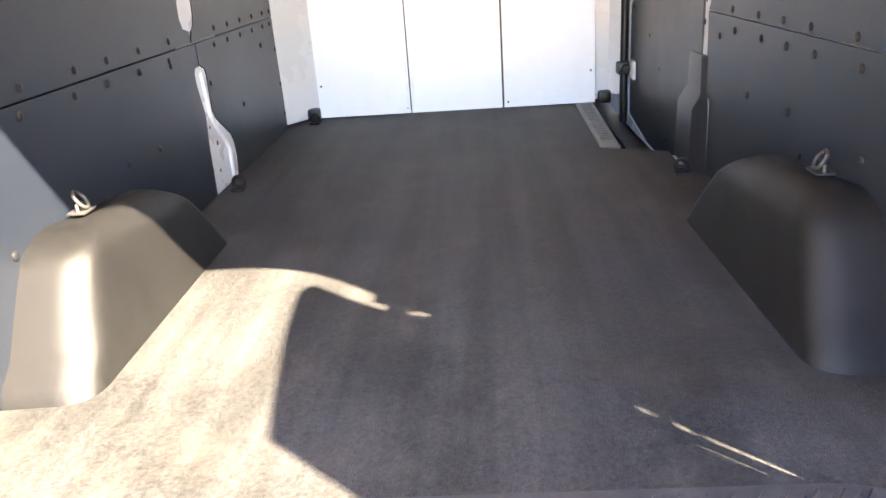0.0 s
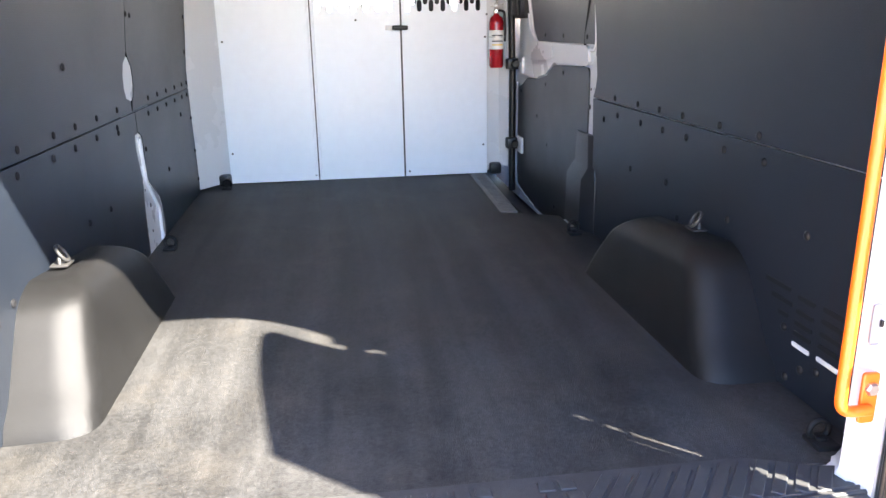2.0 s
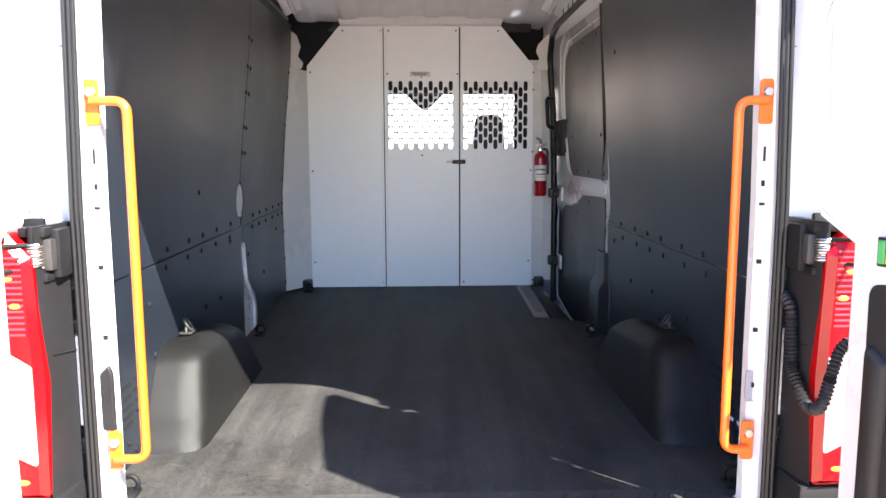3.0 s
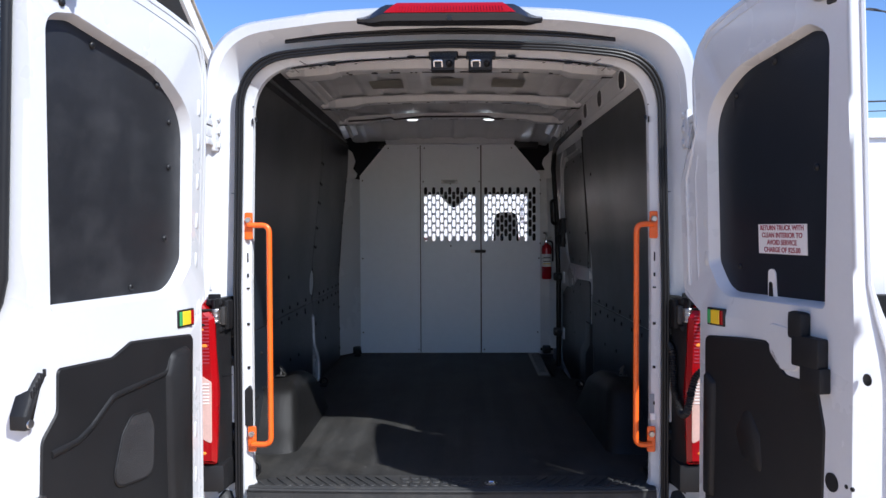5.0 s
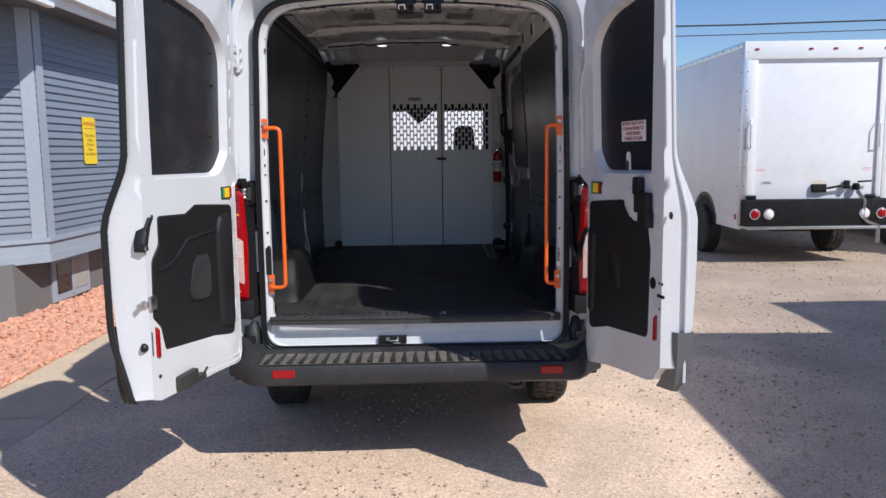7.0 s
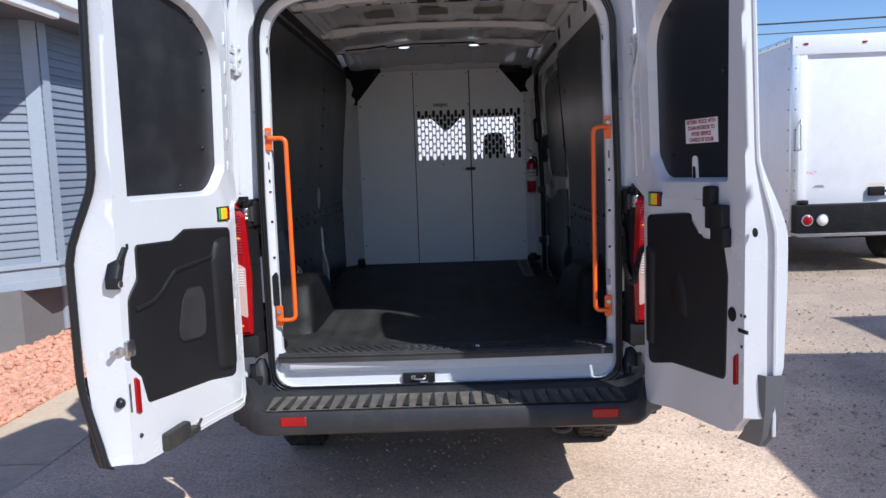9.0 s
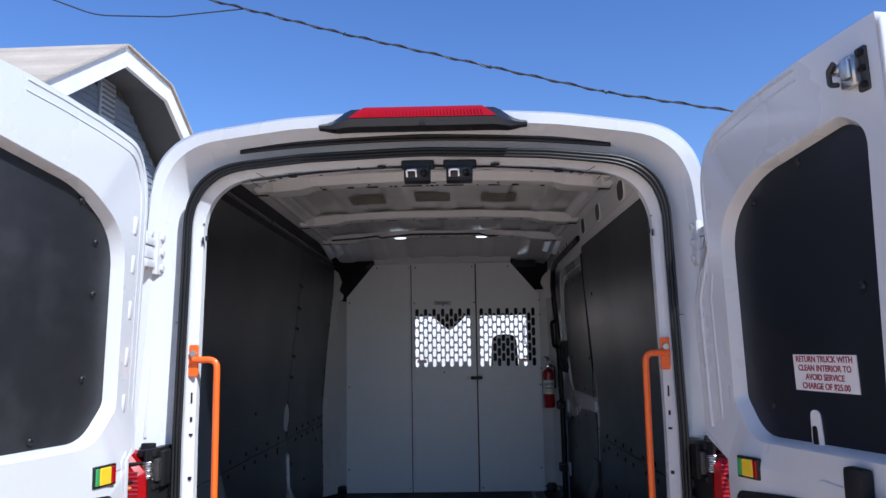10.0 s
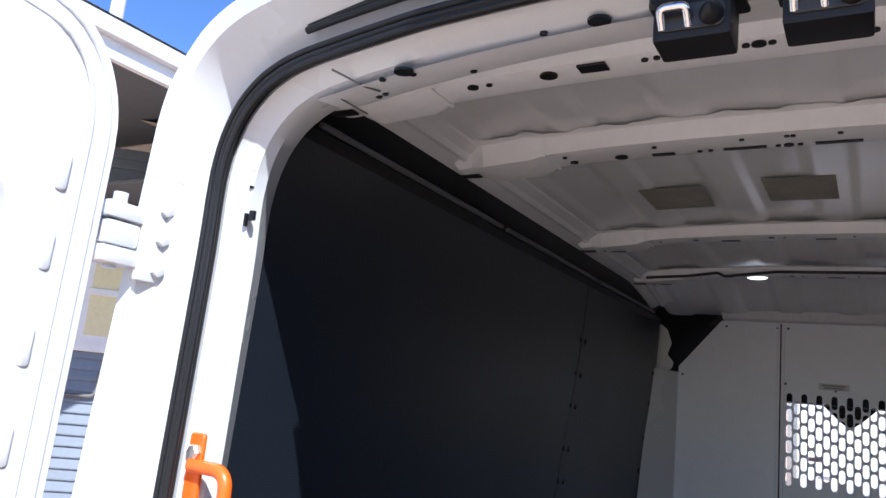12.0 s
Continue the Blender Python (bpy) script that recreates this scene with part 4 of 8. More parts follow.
for y, z, par, x in ((2.55, 0.98, lower, 0.888), (2.30, 1.345, lower, 0.888), (2.60, 1.27, lower, 0.888), (3.10, 1.20, lower, 0.888), (2.75, 1.10, lower, 0.888), (2.40, 0.70, lower, 0.888), (2.60, 1.505, blank, 0.893), (2.30, 1.505, blank, 0.893), (2.70, 2.18, blank, 0.893), (2.35, 2.19, blank, 0.893), (2.05, 2.195, blank, 0.893), (2.84, 1.80, blank, 0.893), (1.97, 1.505, blank, 0.893), (2.70, 1.70, blank, 0.893)):
    bm = bmesh.new()
    lathe(bm, [(0.010, 0.0), (0.010, 0.002), (0.006, 0.004)], 10, Matrix.Translation((x - 0.050 * max(0.0, (z - 1.30) / 0.95), y, z)) @ Matrix.Rotation(radians(-90), 4, "Y"))
    part("fastener", bm, RUBBER, par)

# ---- partition ----
PY = 3.195
part_wall = part("partition", B((-0.735, PY + 0.012, 0.735), (-0.725, PY + 0.02, 1.2)), PANEL, van, "white painted steel bulkhead with perforated window panels")
PITCH, HOLE_W, HOLE_H, VP = 0.0323, 0.0268, 0.062, 0.0743


def perforated(bm, x0, z_top, cols, rows_n):
    """A field of upright long holes in staggered columns, each with its own rim."""
    z_bot = z_top - rows_n * VP
    for c in range(cols):
        xa, xb = x0 + c * PITCH, x0 + (c + 1) * PITCH
        xm = (xa + xb) / 2
        shift = 0 if c % 2 == 0 else VP / 2
        z = z_top
        if shift:
            bridge(bm, [[(xa, PY, z), (xb, PY, z)], [(xa, PY, z - shift), (xb, PY, z - shift)]], closed=False)
            z -= shift
        for r in range(rows_n - (1 if shift else 0)):
            ring = []
            zc = z - VP / 2
            hr = HOLE_W / 2
            for k in range(16):
                a = 2 * math.pi * k / 16
                ring.append((xm + hr * math.cos(a), zc + (HOLE_H / 2 - hr) * (1 if math.sin(a) > 1e-6 else -1 if math.sin(a) < -1e-6 else 0) + hr * math.sin(a)))
            out = []
            for k in range(16):
                a = 2 * math.pi * k / 16
                cx, sx = math.cos(a), math.sin(a)
                f = max(abs(cx), abs(sx))
                out.append((xm + cx / f * PITCH / 2, zc + sx / f * VP / 2))
            bridge(bm, [[(p[0], PY, p[1]) for p in out], [(p[0], PY, p[1]) for p in ring], [(p[0], PY + 0.003, p[1]) for p in ring]])
            z -= VP
        if z > z_bot + 1e-6:
            bridge(bm, [[(xa, PY, z), (xb, PY, z)], [(xa, PY, z_bot), (xb, PY, z_bot)]], closed=False)
    return z_bot


def bay_panel(name, outline, field, label):
    """One folded sheet of the bulkhead with turned edges and, if field is given, a perforated window."""
    bm = bmesh.new()
    if field:
        x0, zt, cols, rn = field
        zb = perforated(bm, x0, zt, cols, rn)
        x1 = x0 + cols * PITCH
        plate_with_hole(bm, outline, [(x0, zb), (x1, zb), (x1, zt), (x0, zt)], lambda p: (p[0], PY, p[1]), 8)
    else:
        bm.faces.new([bm.verts.new((x, PY, z)) for x, z in outline])
    # turned edge
    bridge(bm, [[(x, PY, z) for x, z in outline], [(x, PY + 0.022, z) for x, z in outline]])
    return part(name, bm, PANEL, part_wall, label)


bay_panel("bulkhead_panel", [(-0.740, 0.727), (-0.256, 0.727), (-0.256, 2.405), (-0.533, 2.405), (-0.740, 2.158)], None, "plain left sheet with a small dent")
bay_panel("bulkhead_panel", [(-0.249, 0.727), (0.230, 0.727), (0.230, 2.405), (-0.249, 2.405)], (-0.226, 2.071, 13, 6), "middle sheet with perforated window")
bay_panel("bulkhead_panel", [(0.240, 0.727), (0.713, 0.727), (0.709, 2.160), (0.502, 2.405), (0.240, 2.405)], (0.258, 2.069, 13, 6), "right sheet with perforated window")
for x in (-0.2525, 0.235):
    bm = bmesh.new()
    box(bm, (x - 0.012, PY + 0.004, 0.74), (x + 0.012, PY + 0.02, 2.40))
    part("seam_strip", bm, RUBBER, part_wall)
for x in (-0.268, -0.237):
    bm = bmesh.new()
    tube(bm, [(x, PY - 0.001, 0.74), (x, PY - 0.001, 2.395)], 0.004, 6)
    part("seam_bead", bm, PANEL, part_wall, smooth=50)
bm = bmesh.new()
box(bm, (0.150, PY - 0.012, 1.535), (0.190, PY - 0.001, 1.560), 0.003, 2)
part("latch_plate", bm, LABEL, part_wall)
bm = bmesh.new()
box(bm, (0.186, PY - 0.028, 1.536), (0.272, PY - 0.002, 1.560), 0.008, 3)
part("latch", bm, RUBBER, part_wall, "black slide latch", smooth=40)
bm = bmesh.new()
box(bm, (-0.082, PY - 0.004, 2.094), (0.046, PY, 2.122), 0.001, 1)
part("maker_plate", bm, material("dull_plate", (0.3, 0.3, 0.3), 0.4, metal=0.6), part_wall)
bars(bm := bmesh.new(), [(-0.07, 0.03, 2.113), (-0.06, 0.02, 2.103)], lambda u, v: (u, PY - 0.0046, v), 0.005)
part("plate_text", bm, RUBBER, part_wall)
for x, z in ((-0.719, 2.119), (-0.719, 1.491), (-0.719, 0.893), (-0.509, 2.378), (-0.269, 2.378), (-0.219, 2.378), (0.211, 2.378), (-0.229, 2.109), (-0.011, 2.090), (0.221, 2.109), (0.711, 2.119), (0.481, 2.378), (0.701, 1.491), (0.691, 0.893), (0.711, 1.611), (0.711, 2.009), (-0.009, 1.591), (0.261, 0.754), (-0.269, 0.754)):
    bm = bmesh.new()
    lathe(bm, [(0.006, 0), (0.005, 0.003), (0.002, 0.004)], 8, Matrix.Translation((x, PY - 0.0005, z)) @ Matrix.Rotation(radians(90), 4, "X"))
    part("rivet", bm, DARKSTEEL, part_wall)
# dent in the plain sheet, as a shallow dished button
bm = bmesh.new()
lathe(bm, [(0.034, 0.0), (0.026, 0.003), (0.012, 0.0045), (0.003, 0.005)], 20, Matrix.Translation((-0.505, PY + 0.0006, 2.04)) @ Matrix.Rotation(radians(90), 4, "X") @ Matrix.Diagonal((0.8, 1.3, 0.7, 1)))
part("dent", bm, PANEL, part_wall, smooth=70)

# white side posts beside the partition, header above it, and the dark corners behind
bm = bmesh.new()
bridge(bm, [[(wall_x(-1, z) - 0.004, 3.02, z), (wall_x(-1, z) + 0.012, 3.035, z), (-0.752, 3.213, z), (-0.72, 3.235, z)] for z in (0.735, 1.3, 1.9, 2.13)], closed=False)
part("bulkhead_post", bm, WHITE, van, "white steel post beside the bulkhead", smooth=30)
bm = bmesh.new()
slab(bm, rounded([(-0.84, 2.13), (-0.765, 2.13), (-0.75, 2.17), (-0.785, 2.21), (-0.765, 2.27), (-0.79, 2.34), (-0.84, 2.38)], 0.02, 4), 3.12, "y", 0.01)
part("corner_gusset", bm, WHITE, van, "white pressed gusset")
bm = bmesh.new()
bridge(bm, [[(0.69, 3.235, z), (0.79 - 0.03 * max(0, z - 1.3), 3.235, z), (0.840 - 0.045 * max(0, z - 1.3), 3.20, z), (0.860 - 0.045 * max(0, z - 1.3), 3.24, z)] for z in (0.76, 1.3, 1.7, 2.13, 2.20)], closed=False)
part("bulkhead_post", bm, WHITE, van, "white steel post beside the bulkhead", smooth=30)
bm = bmesh.new()
slab(bm, rounded([(0.715, 2.13), (0.80, 2.13), (0.815, 2.24), (0.835, 2.37), (0.79, 2.345), (0.735, 2.29), (0.722, 2.245), (0.745, 2.20)], 0.02, 4), 3.165, "y", 0.01)
part("corner_gusset", bm, WHITE, van, "white pressed gusset")
for x, y, z in ((-0.765, 3.17, 0.735), (0.765, 3.20, 0.735)):
    bm = bmesh.new()
    box(bm, (x - 0.035, y - 0.03, z - 0.015), (x + 0.03, y + 0.03, z + 0.05), 0.015, 2)
    part("corner_foam", bm, RUBBER, van, "black foam corner block", smooth=40)
bm = bmesh.new()
bridge(bm, [[(-0.93, 3.31, 2.05), (-0.48, 3.31, 2.38), (-0.48, 3.31, 2.62), (-0.93, 3.31, 2.62)], [(-0.93, 3.06, 2.42), (-0.80, 3.06, 2.46), (-0.68, 3.06, 2.58), (-0.93, 3.06, 2.60)]])
r = bm.verts[:]
bm.faces.new([v for v in r[:4]])
part("corner_trim", bm, RUBBER, van, "black headliner corner")
bm = bmesh.new()
bm.faces.new([bm.verts.new(p) for p in ((0.97, 3.47, 2.05), (0.44, 3.31, 2.38), (0.44, 3.31, 2.62), (0.97, 3.47, 2.62))])
part("corner_trim", bm, RUBBER, van, "black headliner corner")
for x0, x1 in ((-0.73, -0.53), (0.50, 0.70)):
    part("corner_box", B((x0, 3.23, 2.38), (x1, 3.29, 2.46), 0.015, 2), TRIM, van, smooth=40)
bm = bmesh.new()
bridge(bm, [[(-0.54, 3.09, 2.50), (0.52, 3.09, 2.50)], [(-0.525, 3.17, 2.415), (0.50, 3.17, 2.415)], [(-0.525, 3.27, 2.402), (0.50, 3.27, 2.402)]], closed=False)
part("cab_header", bm, PRIMER, van, "light grey header above the bulkhead", smooth=30)
# cab rear wall sides, so that only the windscreen lights the cab
for x0, x1, y in ((-0.98, -0.72, 3.37), (0.69, 1.01, 3.98)):
    part("cab_side_trim", B((x0, y, 0.62), (x1, y + 0.04, 2.5)), TRIM, van)
part("cab_floor", B((-0.95, 3.3, 0.45), (0.95, 5.1, 0.55)), TRIM, van)


# ---- roof inside ----
def roof_z(x, y):
    """The underside of the roof skin."""
    return 2.553 - 0.045 * (abs(x) / 0.85) ** 2.5 - 0.02 * max(0, (0.4 - y) / 0.4) - 0.10 * smoothstep(2.42, 3.22, y)


bm = bmesh.new()
gx = [-0.78 + 0.013 * i for i in range(121)]
gy = [0.02 + 0.06 * i for i in range(71)]
bridge(bm, [[(x, y, roof_z(x, y) - 0.007 * (smoothstep(0.0, 0.02, (x + 0.78) % 0.26) - smoothstep(0.10, 0.12, (x + 0.78) % 0.26))) for x in gx] for y in gy], closed=False)
part("roof_skin", bm, ROOFSKIN, van, "grey primed roof skin with shallow swages", smooth=60)


def punch(parent, kind, x, y, z):
    """A dark opening in the underside of a pressing: s, m and c round, R, r and L oblong."""
    hole = bmesh.new()
    if kind in "smc":
        r = {"s": 0.0048, "m": 0.009, "c": 0.0135}[kind]
        lathe(hole, [(r, -0.002), (r, 0.002)], 14, Matrix.Translation((x, y, z)) @ Matrix.Diagonal((1.15, 1, 1, 1)))
    else:
        a, b = {"R": (0.024, 0.014), "r": (0.026, 0.007), "L": (0.045, 0.006)}[kind]
        box(hole, (x - a, y - b, z - 0.002), (x + a, y + b, z + 0.002), 0.0008, 1)
    part("hole" if kind in "smc" else "slot", hole, RUBBER, parent)


def bow(y, width, drop, reach=0.82, gain=0.30, holes=True):
    """A pressed roof bow: a hat section along the roof's curve, with scalloped flanges and stepped feet."""
    bm = bmesh.new()
    rows = []
    for i in range(83):
        x = -reach + 2 * reach * i / 82
        s = abs(x) / reach
        foot = smoothstep(0.66, 0.70, s)
        toe = smoothstep(0.86, 0.90, s)
        w = width * (1 + 0.30 * foot - 0.35 * toe)
        z = roof_z(x, y) - (drop * (1.0 + gain * foot - 0.2 * toe) + 0.010 * foot) * (1 - 0.85 * smoothstep(0.945, 1.0, s))
        t = roof_z(x, y) - 0.009
        lip = w * (0.74 + 0.07 * math.sin(x * 42.0) + 0.05 * math.sin(x * 97.0 + y))
        rows.append([(x, y - lip, t), (x, y - w * 0.56, t - 0.003), (x, y - w * 0.44, z), (x, y - w * 0.30, z - 0.003), (x, y + w * 0.30, z - 0.003), (x, y + w * 0.44, z), (x, y + w * 0.56, t - 0.003), (x, y + lip, t)])
    bridge(bm, rows, closed=False)
    ob = part("roof_bow", bm, PRIMER, van, "light primed pressed steel roof bow", smooth=18)
    for sx in (-1, 1):
        # crease where the foot is lapped on, and the foot's long slot
        bm = bmesh.new()
        x = sx * reach * 0.66
        tube(bm, [(x, y - width * 0.5, roof_z(x, y) - drop - 0.003), (x, y + width * 0.5, roof_z(x, y) - drop - 0.003)], 0.004, 6)
        part("lap_edge", bm, PRIMER, ob, smooth=60)
        x = sx * reach * 0.93
        z = roof_z(x, y) - drop * (0.8 + gain) - 0.0145
        part("slot", B((x - 0.03, y - 0.012, z - 0.002), (x + 0.025, y + 0.012, z + 0.002), 0.001, 1), RUBBER, ob)
    k = 0
    for x in () if not holes else (-0.70, -0.66, -0.50, -0.38, -0.27, -0.14, -0.10, 0.02, 0.10, 0.22, 0.34, 0.47, 0.60, 0.70):
        z = roof_z(x, y) - drop - 0.0045
        if abs(x) > 0.56:
            z = roof_z(x, y) - drop * (1 + gain) - 0.0145
        hole = bmesh.new()
        if k % 3 == 1:
            box(hole, (x - 0.03, y + width * 0.10, z - 0.001), (x + 0.03, y + width * 0.24, z + 0.001), 0.0005, 1)
            part("slot", hole, RUBBER, ob)
        else:
            lathe(hole, [(0.004 + 0.005 * (k % 2), -0.001), (0.004 + 0.005 * (k % 2), 0.001)], 12, Matrix.Translation((x, y - width * 0.15, z)))
            part("hole", hole, RUBBER, ob)
        k += 1
    return ob


first = bow(0.22, 0.085, 0.105, 0.80, 0.0, False)
for kind, x, y in (("R", -0.672, 0.222), ("s", -0.615, 0.203), ("s", -0.555, 0.204), ("m", -0.455, 0.202), ("s", -0.424, 0.203), ("c", -0.315, 0.205), ("R", -0.237, 0.200), ("s", -0.153, 0.198), ("s", -0.134, 0.197), ("s", -0.005, 0.196), ("m", 0.013, 0.196), ("s", 0.031, 0.196), ("s", 0.16, 0.197), ("s", 0.18, 0.197), ("R", 0.262, 0.200), ("c", 0.34, 0.205), ("m", 0.47, 0.202), ("s", 0.56, 0.204), ("R", 0.675, 0.222)):
    punch(first, kind, x, y, roof_z(x, 0.22) - 0.1095)
second = bow(0.797, 0.110, 0.050, gain=0.06, holes=False)
for kind, x, y in (("s", -0.283, 0.772), ("s", -0.094, 0.770), ("s", -0.004, 0.768), ("s", 0.008, 0.768), ("s", 0.097, 0.770), ("r", -0.274, 0.823), ("L", -0.095, 0.824), ("L", 0.092, 0.824), ("c", -0.372, 0.815), ("s", -0.192, 0.824), ("s", -0.168, 0.824), ("s", -0.026, 0.824), ("m", -0.005, 0.824), ("s", 0.018, 0.824), ("s", -0.50, 0.775), ("m", -0.49, 0.815), ("r", 0.275, 0.823), ("c", 0.37, 0.815), ("s", 0.20, 0.824), ("s", 0.29, 0.772), ("m", 0.49, 0.815)):
    punch(second, kind, x, y, roof_z(x, 0.797) - 0.0545)
bow(1.755, 0.100, 0.045, gain=0.10)
bow(2.475, 0.090, 0.040, gain=0.10)
# sloped edge strips of the roof skin, with a pressed bead along each
for sx in (-1, 1):
    bm = bmesh.new()
    bridge(bm, [[(sx * x, 0.28 + 0.1 * i, roof_z(x, 0.28 + 0.1 * i) - d) for x, d in ((0.815, 0.040), (0.775, 0.026), (0.765, 0.034), (0.753, 0.034), (0.745, 0.020), (0.715, 0.011), (0.708, 0.004))] for i in range(27)], closed=False)
    part("roof_edge_strip", bm, ROOFSKIN, van, "grey primed edge of the roof skin", smooth=25)
# rear header, from the opening to the first roof panel
def header_z(x):
    return 2.376 - 0.03 * (x / 0.6) ** 2


bm = bmesh.new()
rows = []
for i in range(41):
    x = -0.63 + 1.26 * i / 40
    z = header_z(x)
    b = bowed(x)
    rows.append([(x, 0.035 - b, z - 0.002), (x, 0.11 - b, z + 0.010), (x, 0.165 - b, z + 0.040), (x, 0.185 - b * 0.6, z + 0.075), (x, 0.21, max(z + 0.10, roof_z(x, 0.21) - 0.06))])
bridge(bm, rows, closed=False)
hd = part("rear_header", bm, PRIMER, van, "light primed rear roof header with holes", smooth=35)
for kind, x, y in (("c", -0.450, -0.022), ("s", -0.494, -0.012), ("s", -0.445, -0.004), ("s", -0.546, 0.055), ("s", -0.530, 0.049), ("s", -0.365, 0.038), ("c", 0.450, -0.022), ("s", 0.494, -0.012), ("s", 0.445, -0.004), ("s", 0.365, 0.038)):
    punch(hd, kind, x, y, header_z(x) - 0.0025 + 0.16 * max(0.0, y - 0.035 + bowed(x)))
for kind, x, y in (("s", -0.226, -0.030), ("c", -0.146, -0.040), ("s", 0.232, -0.030), ("c", 0.235, -0.045)):
    punch(hd, kind, x, y, 2.3785)
# lapped seams in the header
for sx in (-1, 1):
    part("lap_seam", tube(bmesh.new(), [(sx * 0.568, -0.045, 2.3655), (sx * 0.535, 0.000, 2.352), (sx * 0.525, 0.028, 2.3545)], 0.0018, 5), PLINTH, hd)

# side rails under the roof: dark on the west, light with big oval openings on the east
for side in (-1, 1):
    bm = bmesh.new()
    x0 = wall_x(side, 2.37)
    rows = []
    y1 = 3.05 if side < 0 else 3.75
    for i in range(41):
        y = 0.06 + (y1 - 0.06) * i / 40
        if side < 0:
            rows.append([(x0, y, 2.36), (x0 - side * 0.008, y, 2.385), (x0 + side * 0.03, y, 2.41), (x0 + side * 0.005, y, 2.46), (x0 - side * 0.015, y, 2.50), (x0 - side * 0.06, y, roof_z(x0 - side * 0.06, y) - 0.006)])
        else:
            rows.append([(x0 + 0.012, y, 2.30), (x0 + 0.006, y, 2.345), (x0 - 0.004, y, 2.36), (x0 - 0.006, y, 2.372), (x0 - 0.002, y, 2.378), (x0 - 0.010, y, 2.478), (x0 - 0.022, y, 2.488), (x0 - 0.07, y, roof_z(x0 - 0.07, y) - 0.006)])
    bridge(bm, rows, closed=False)
    rail = part("roof_rail", bm, TRIM if side < 0 else PRIMER, van, "dark roof rail trim" if side < 0 else "light primed roof rail with oval openings", smooth=30)
    if side > 0:
        for y, hw, hh, zc in ((0.67, 0.066, 0.045, 2.428), (1.21, 0.060, 0.044, 2.430), (1.65, 0.060, 0.044, 2.432), (2.30, 0.028, 0.030, 2.40), (2.42, 0.028, 0.030, 2.40), (2.54, 0.028, 0.030, 2.40), (2.68, 0.03, 0.03, 2.40)):
            ring = [Vector((hw * math.copysign(abs(math.cos(a)) ** 0.75, math.cos(a)), hh * math.copysign(abs(math.sin(a)) ** 0.75, math.sin(a)))) for a in [2 * math.pi * k / 24 for k in range(24)]]
            m = Matrix.Translation((x0 - 0.007, y, zc)) @ Matrix.Rotation(radians(-4), 4, "Y")
            rim = tube(bmesh.new(), [m @ Vector((0, p.x, p.y)) for p in ring], 0.005, 6, closed=True)
            part("opening_rim", rim, PRIMER, rail, smooth=60)
            hole = bmesh.new()
            hole.faces.new([hole.verts.new(m @ Vector((-0.003, p.x, p.y))) for p in ring])
            part("rail_opening", hole, RUBBER, rail)
for y in (1.1, 2.0, 2.9):
    bm = bmesh.new()
    tube(bm, [(wall_x(-1, 2.38) + 0.012, y - 0.9 + 0.02, 2.395), (wall_x(-1, 2.38) + 0.012, y - 0.02, 2.395)], 0.007, 8)
    part("rail_bead", bm, GREYTRIM, van, smooth=50)
for x, y in ((-0.36, 1.36), (-0.02, 1.33), (0.32, 1.35)):
    bm = bmesh.new()
    bridge(bm, [[(x - 0.09, yy, roof_z(x - 0.09, yy) - 0.008), (x, yy, roof_z(x, yy) - 0.008), (x + 0.09, yy, roof_z(x + 0.09, yy) - 0.008)] for yy in (y - 0.12, y, y + 0.11)], closed=False)
    part("damping_pad", bm, PAD, van, "tan sound damping pad on the roof skin")
# dome lamps on the front bow, and their wiring
for x in (-0.277, 0.268):
    bm = bmesh.new()
    z = roof_z(x, 2.44) - 0.042
    lathe(bm, [(0.034, z), (0.032, z - 0.006), (0.024, z - 0.009), (0.004, z - 0.010)], 20, Matrix.Translation((x, 2.495, 0)) @ Matrix.Diagonal((1.2, 0.7, 1, 1)))
    part("dome_lamp", bm, DOME, van, "small lit dome lamp", smooth=50)
bm = bmesh.new()
wire = [(-0.72, 2.40, roof_z(-0.72, 2.4) - 0.04), (-0.55, 2.42, roof_z(-0.55, 2.4) - 0.042), (-0.42, 2.41, roof_z(-0.42, 2.4) - 0.036), (-0.40, 2.42, roof_z(-0.4, 2.42) - 0.05), (-0.2, 2.42, roof_z(-0.2, 2.4) - 0.035), (0.05, 2.42, roof_z(0, 2.4) - 0.037), (0.25, 2.42, roof_z(0.25, 2.4) - 0.036), (0.30, 2.43, roof_z(0.3, 2.4) - 0.05), (0.4, 2.45, roof_z(0.4, 2.4) - 0.036)]
tube(bm, rounded(wire, 0.03, 4, closed=False), 0.006, 6)
part("wiring", bm, CABLE, van, "black wiring along the front bow", smooth=50)
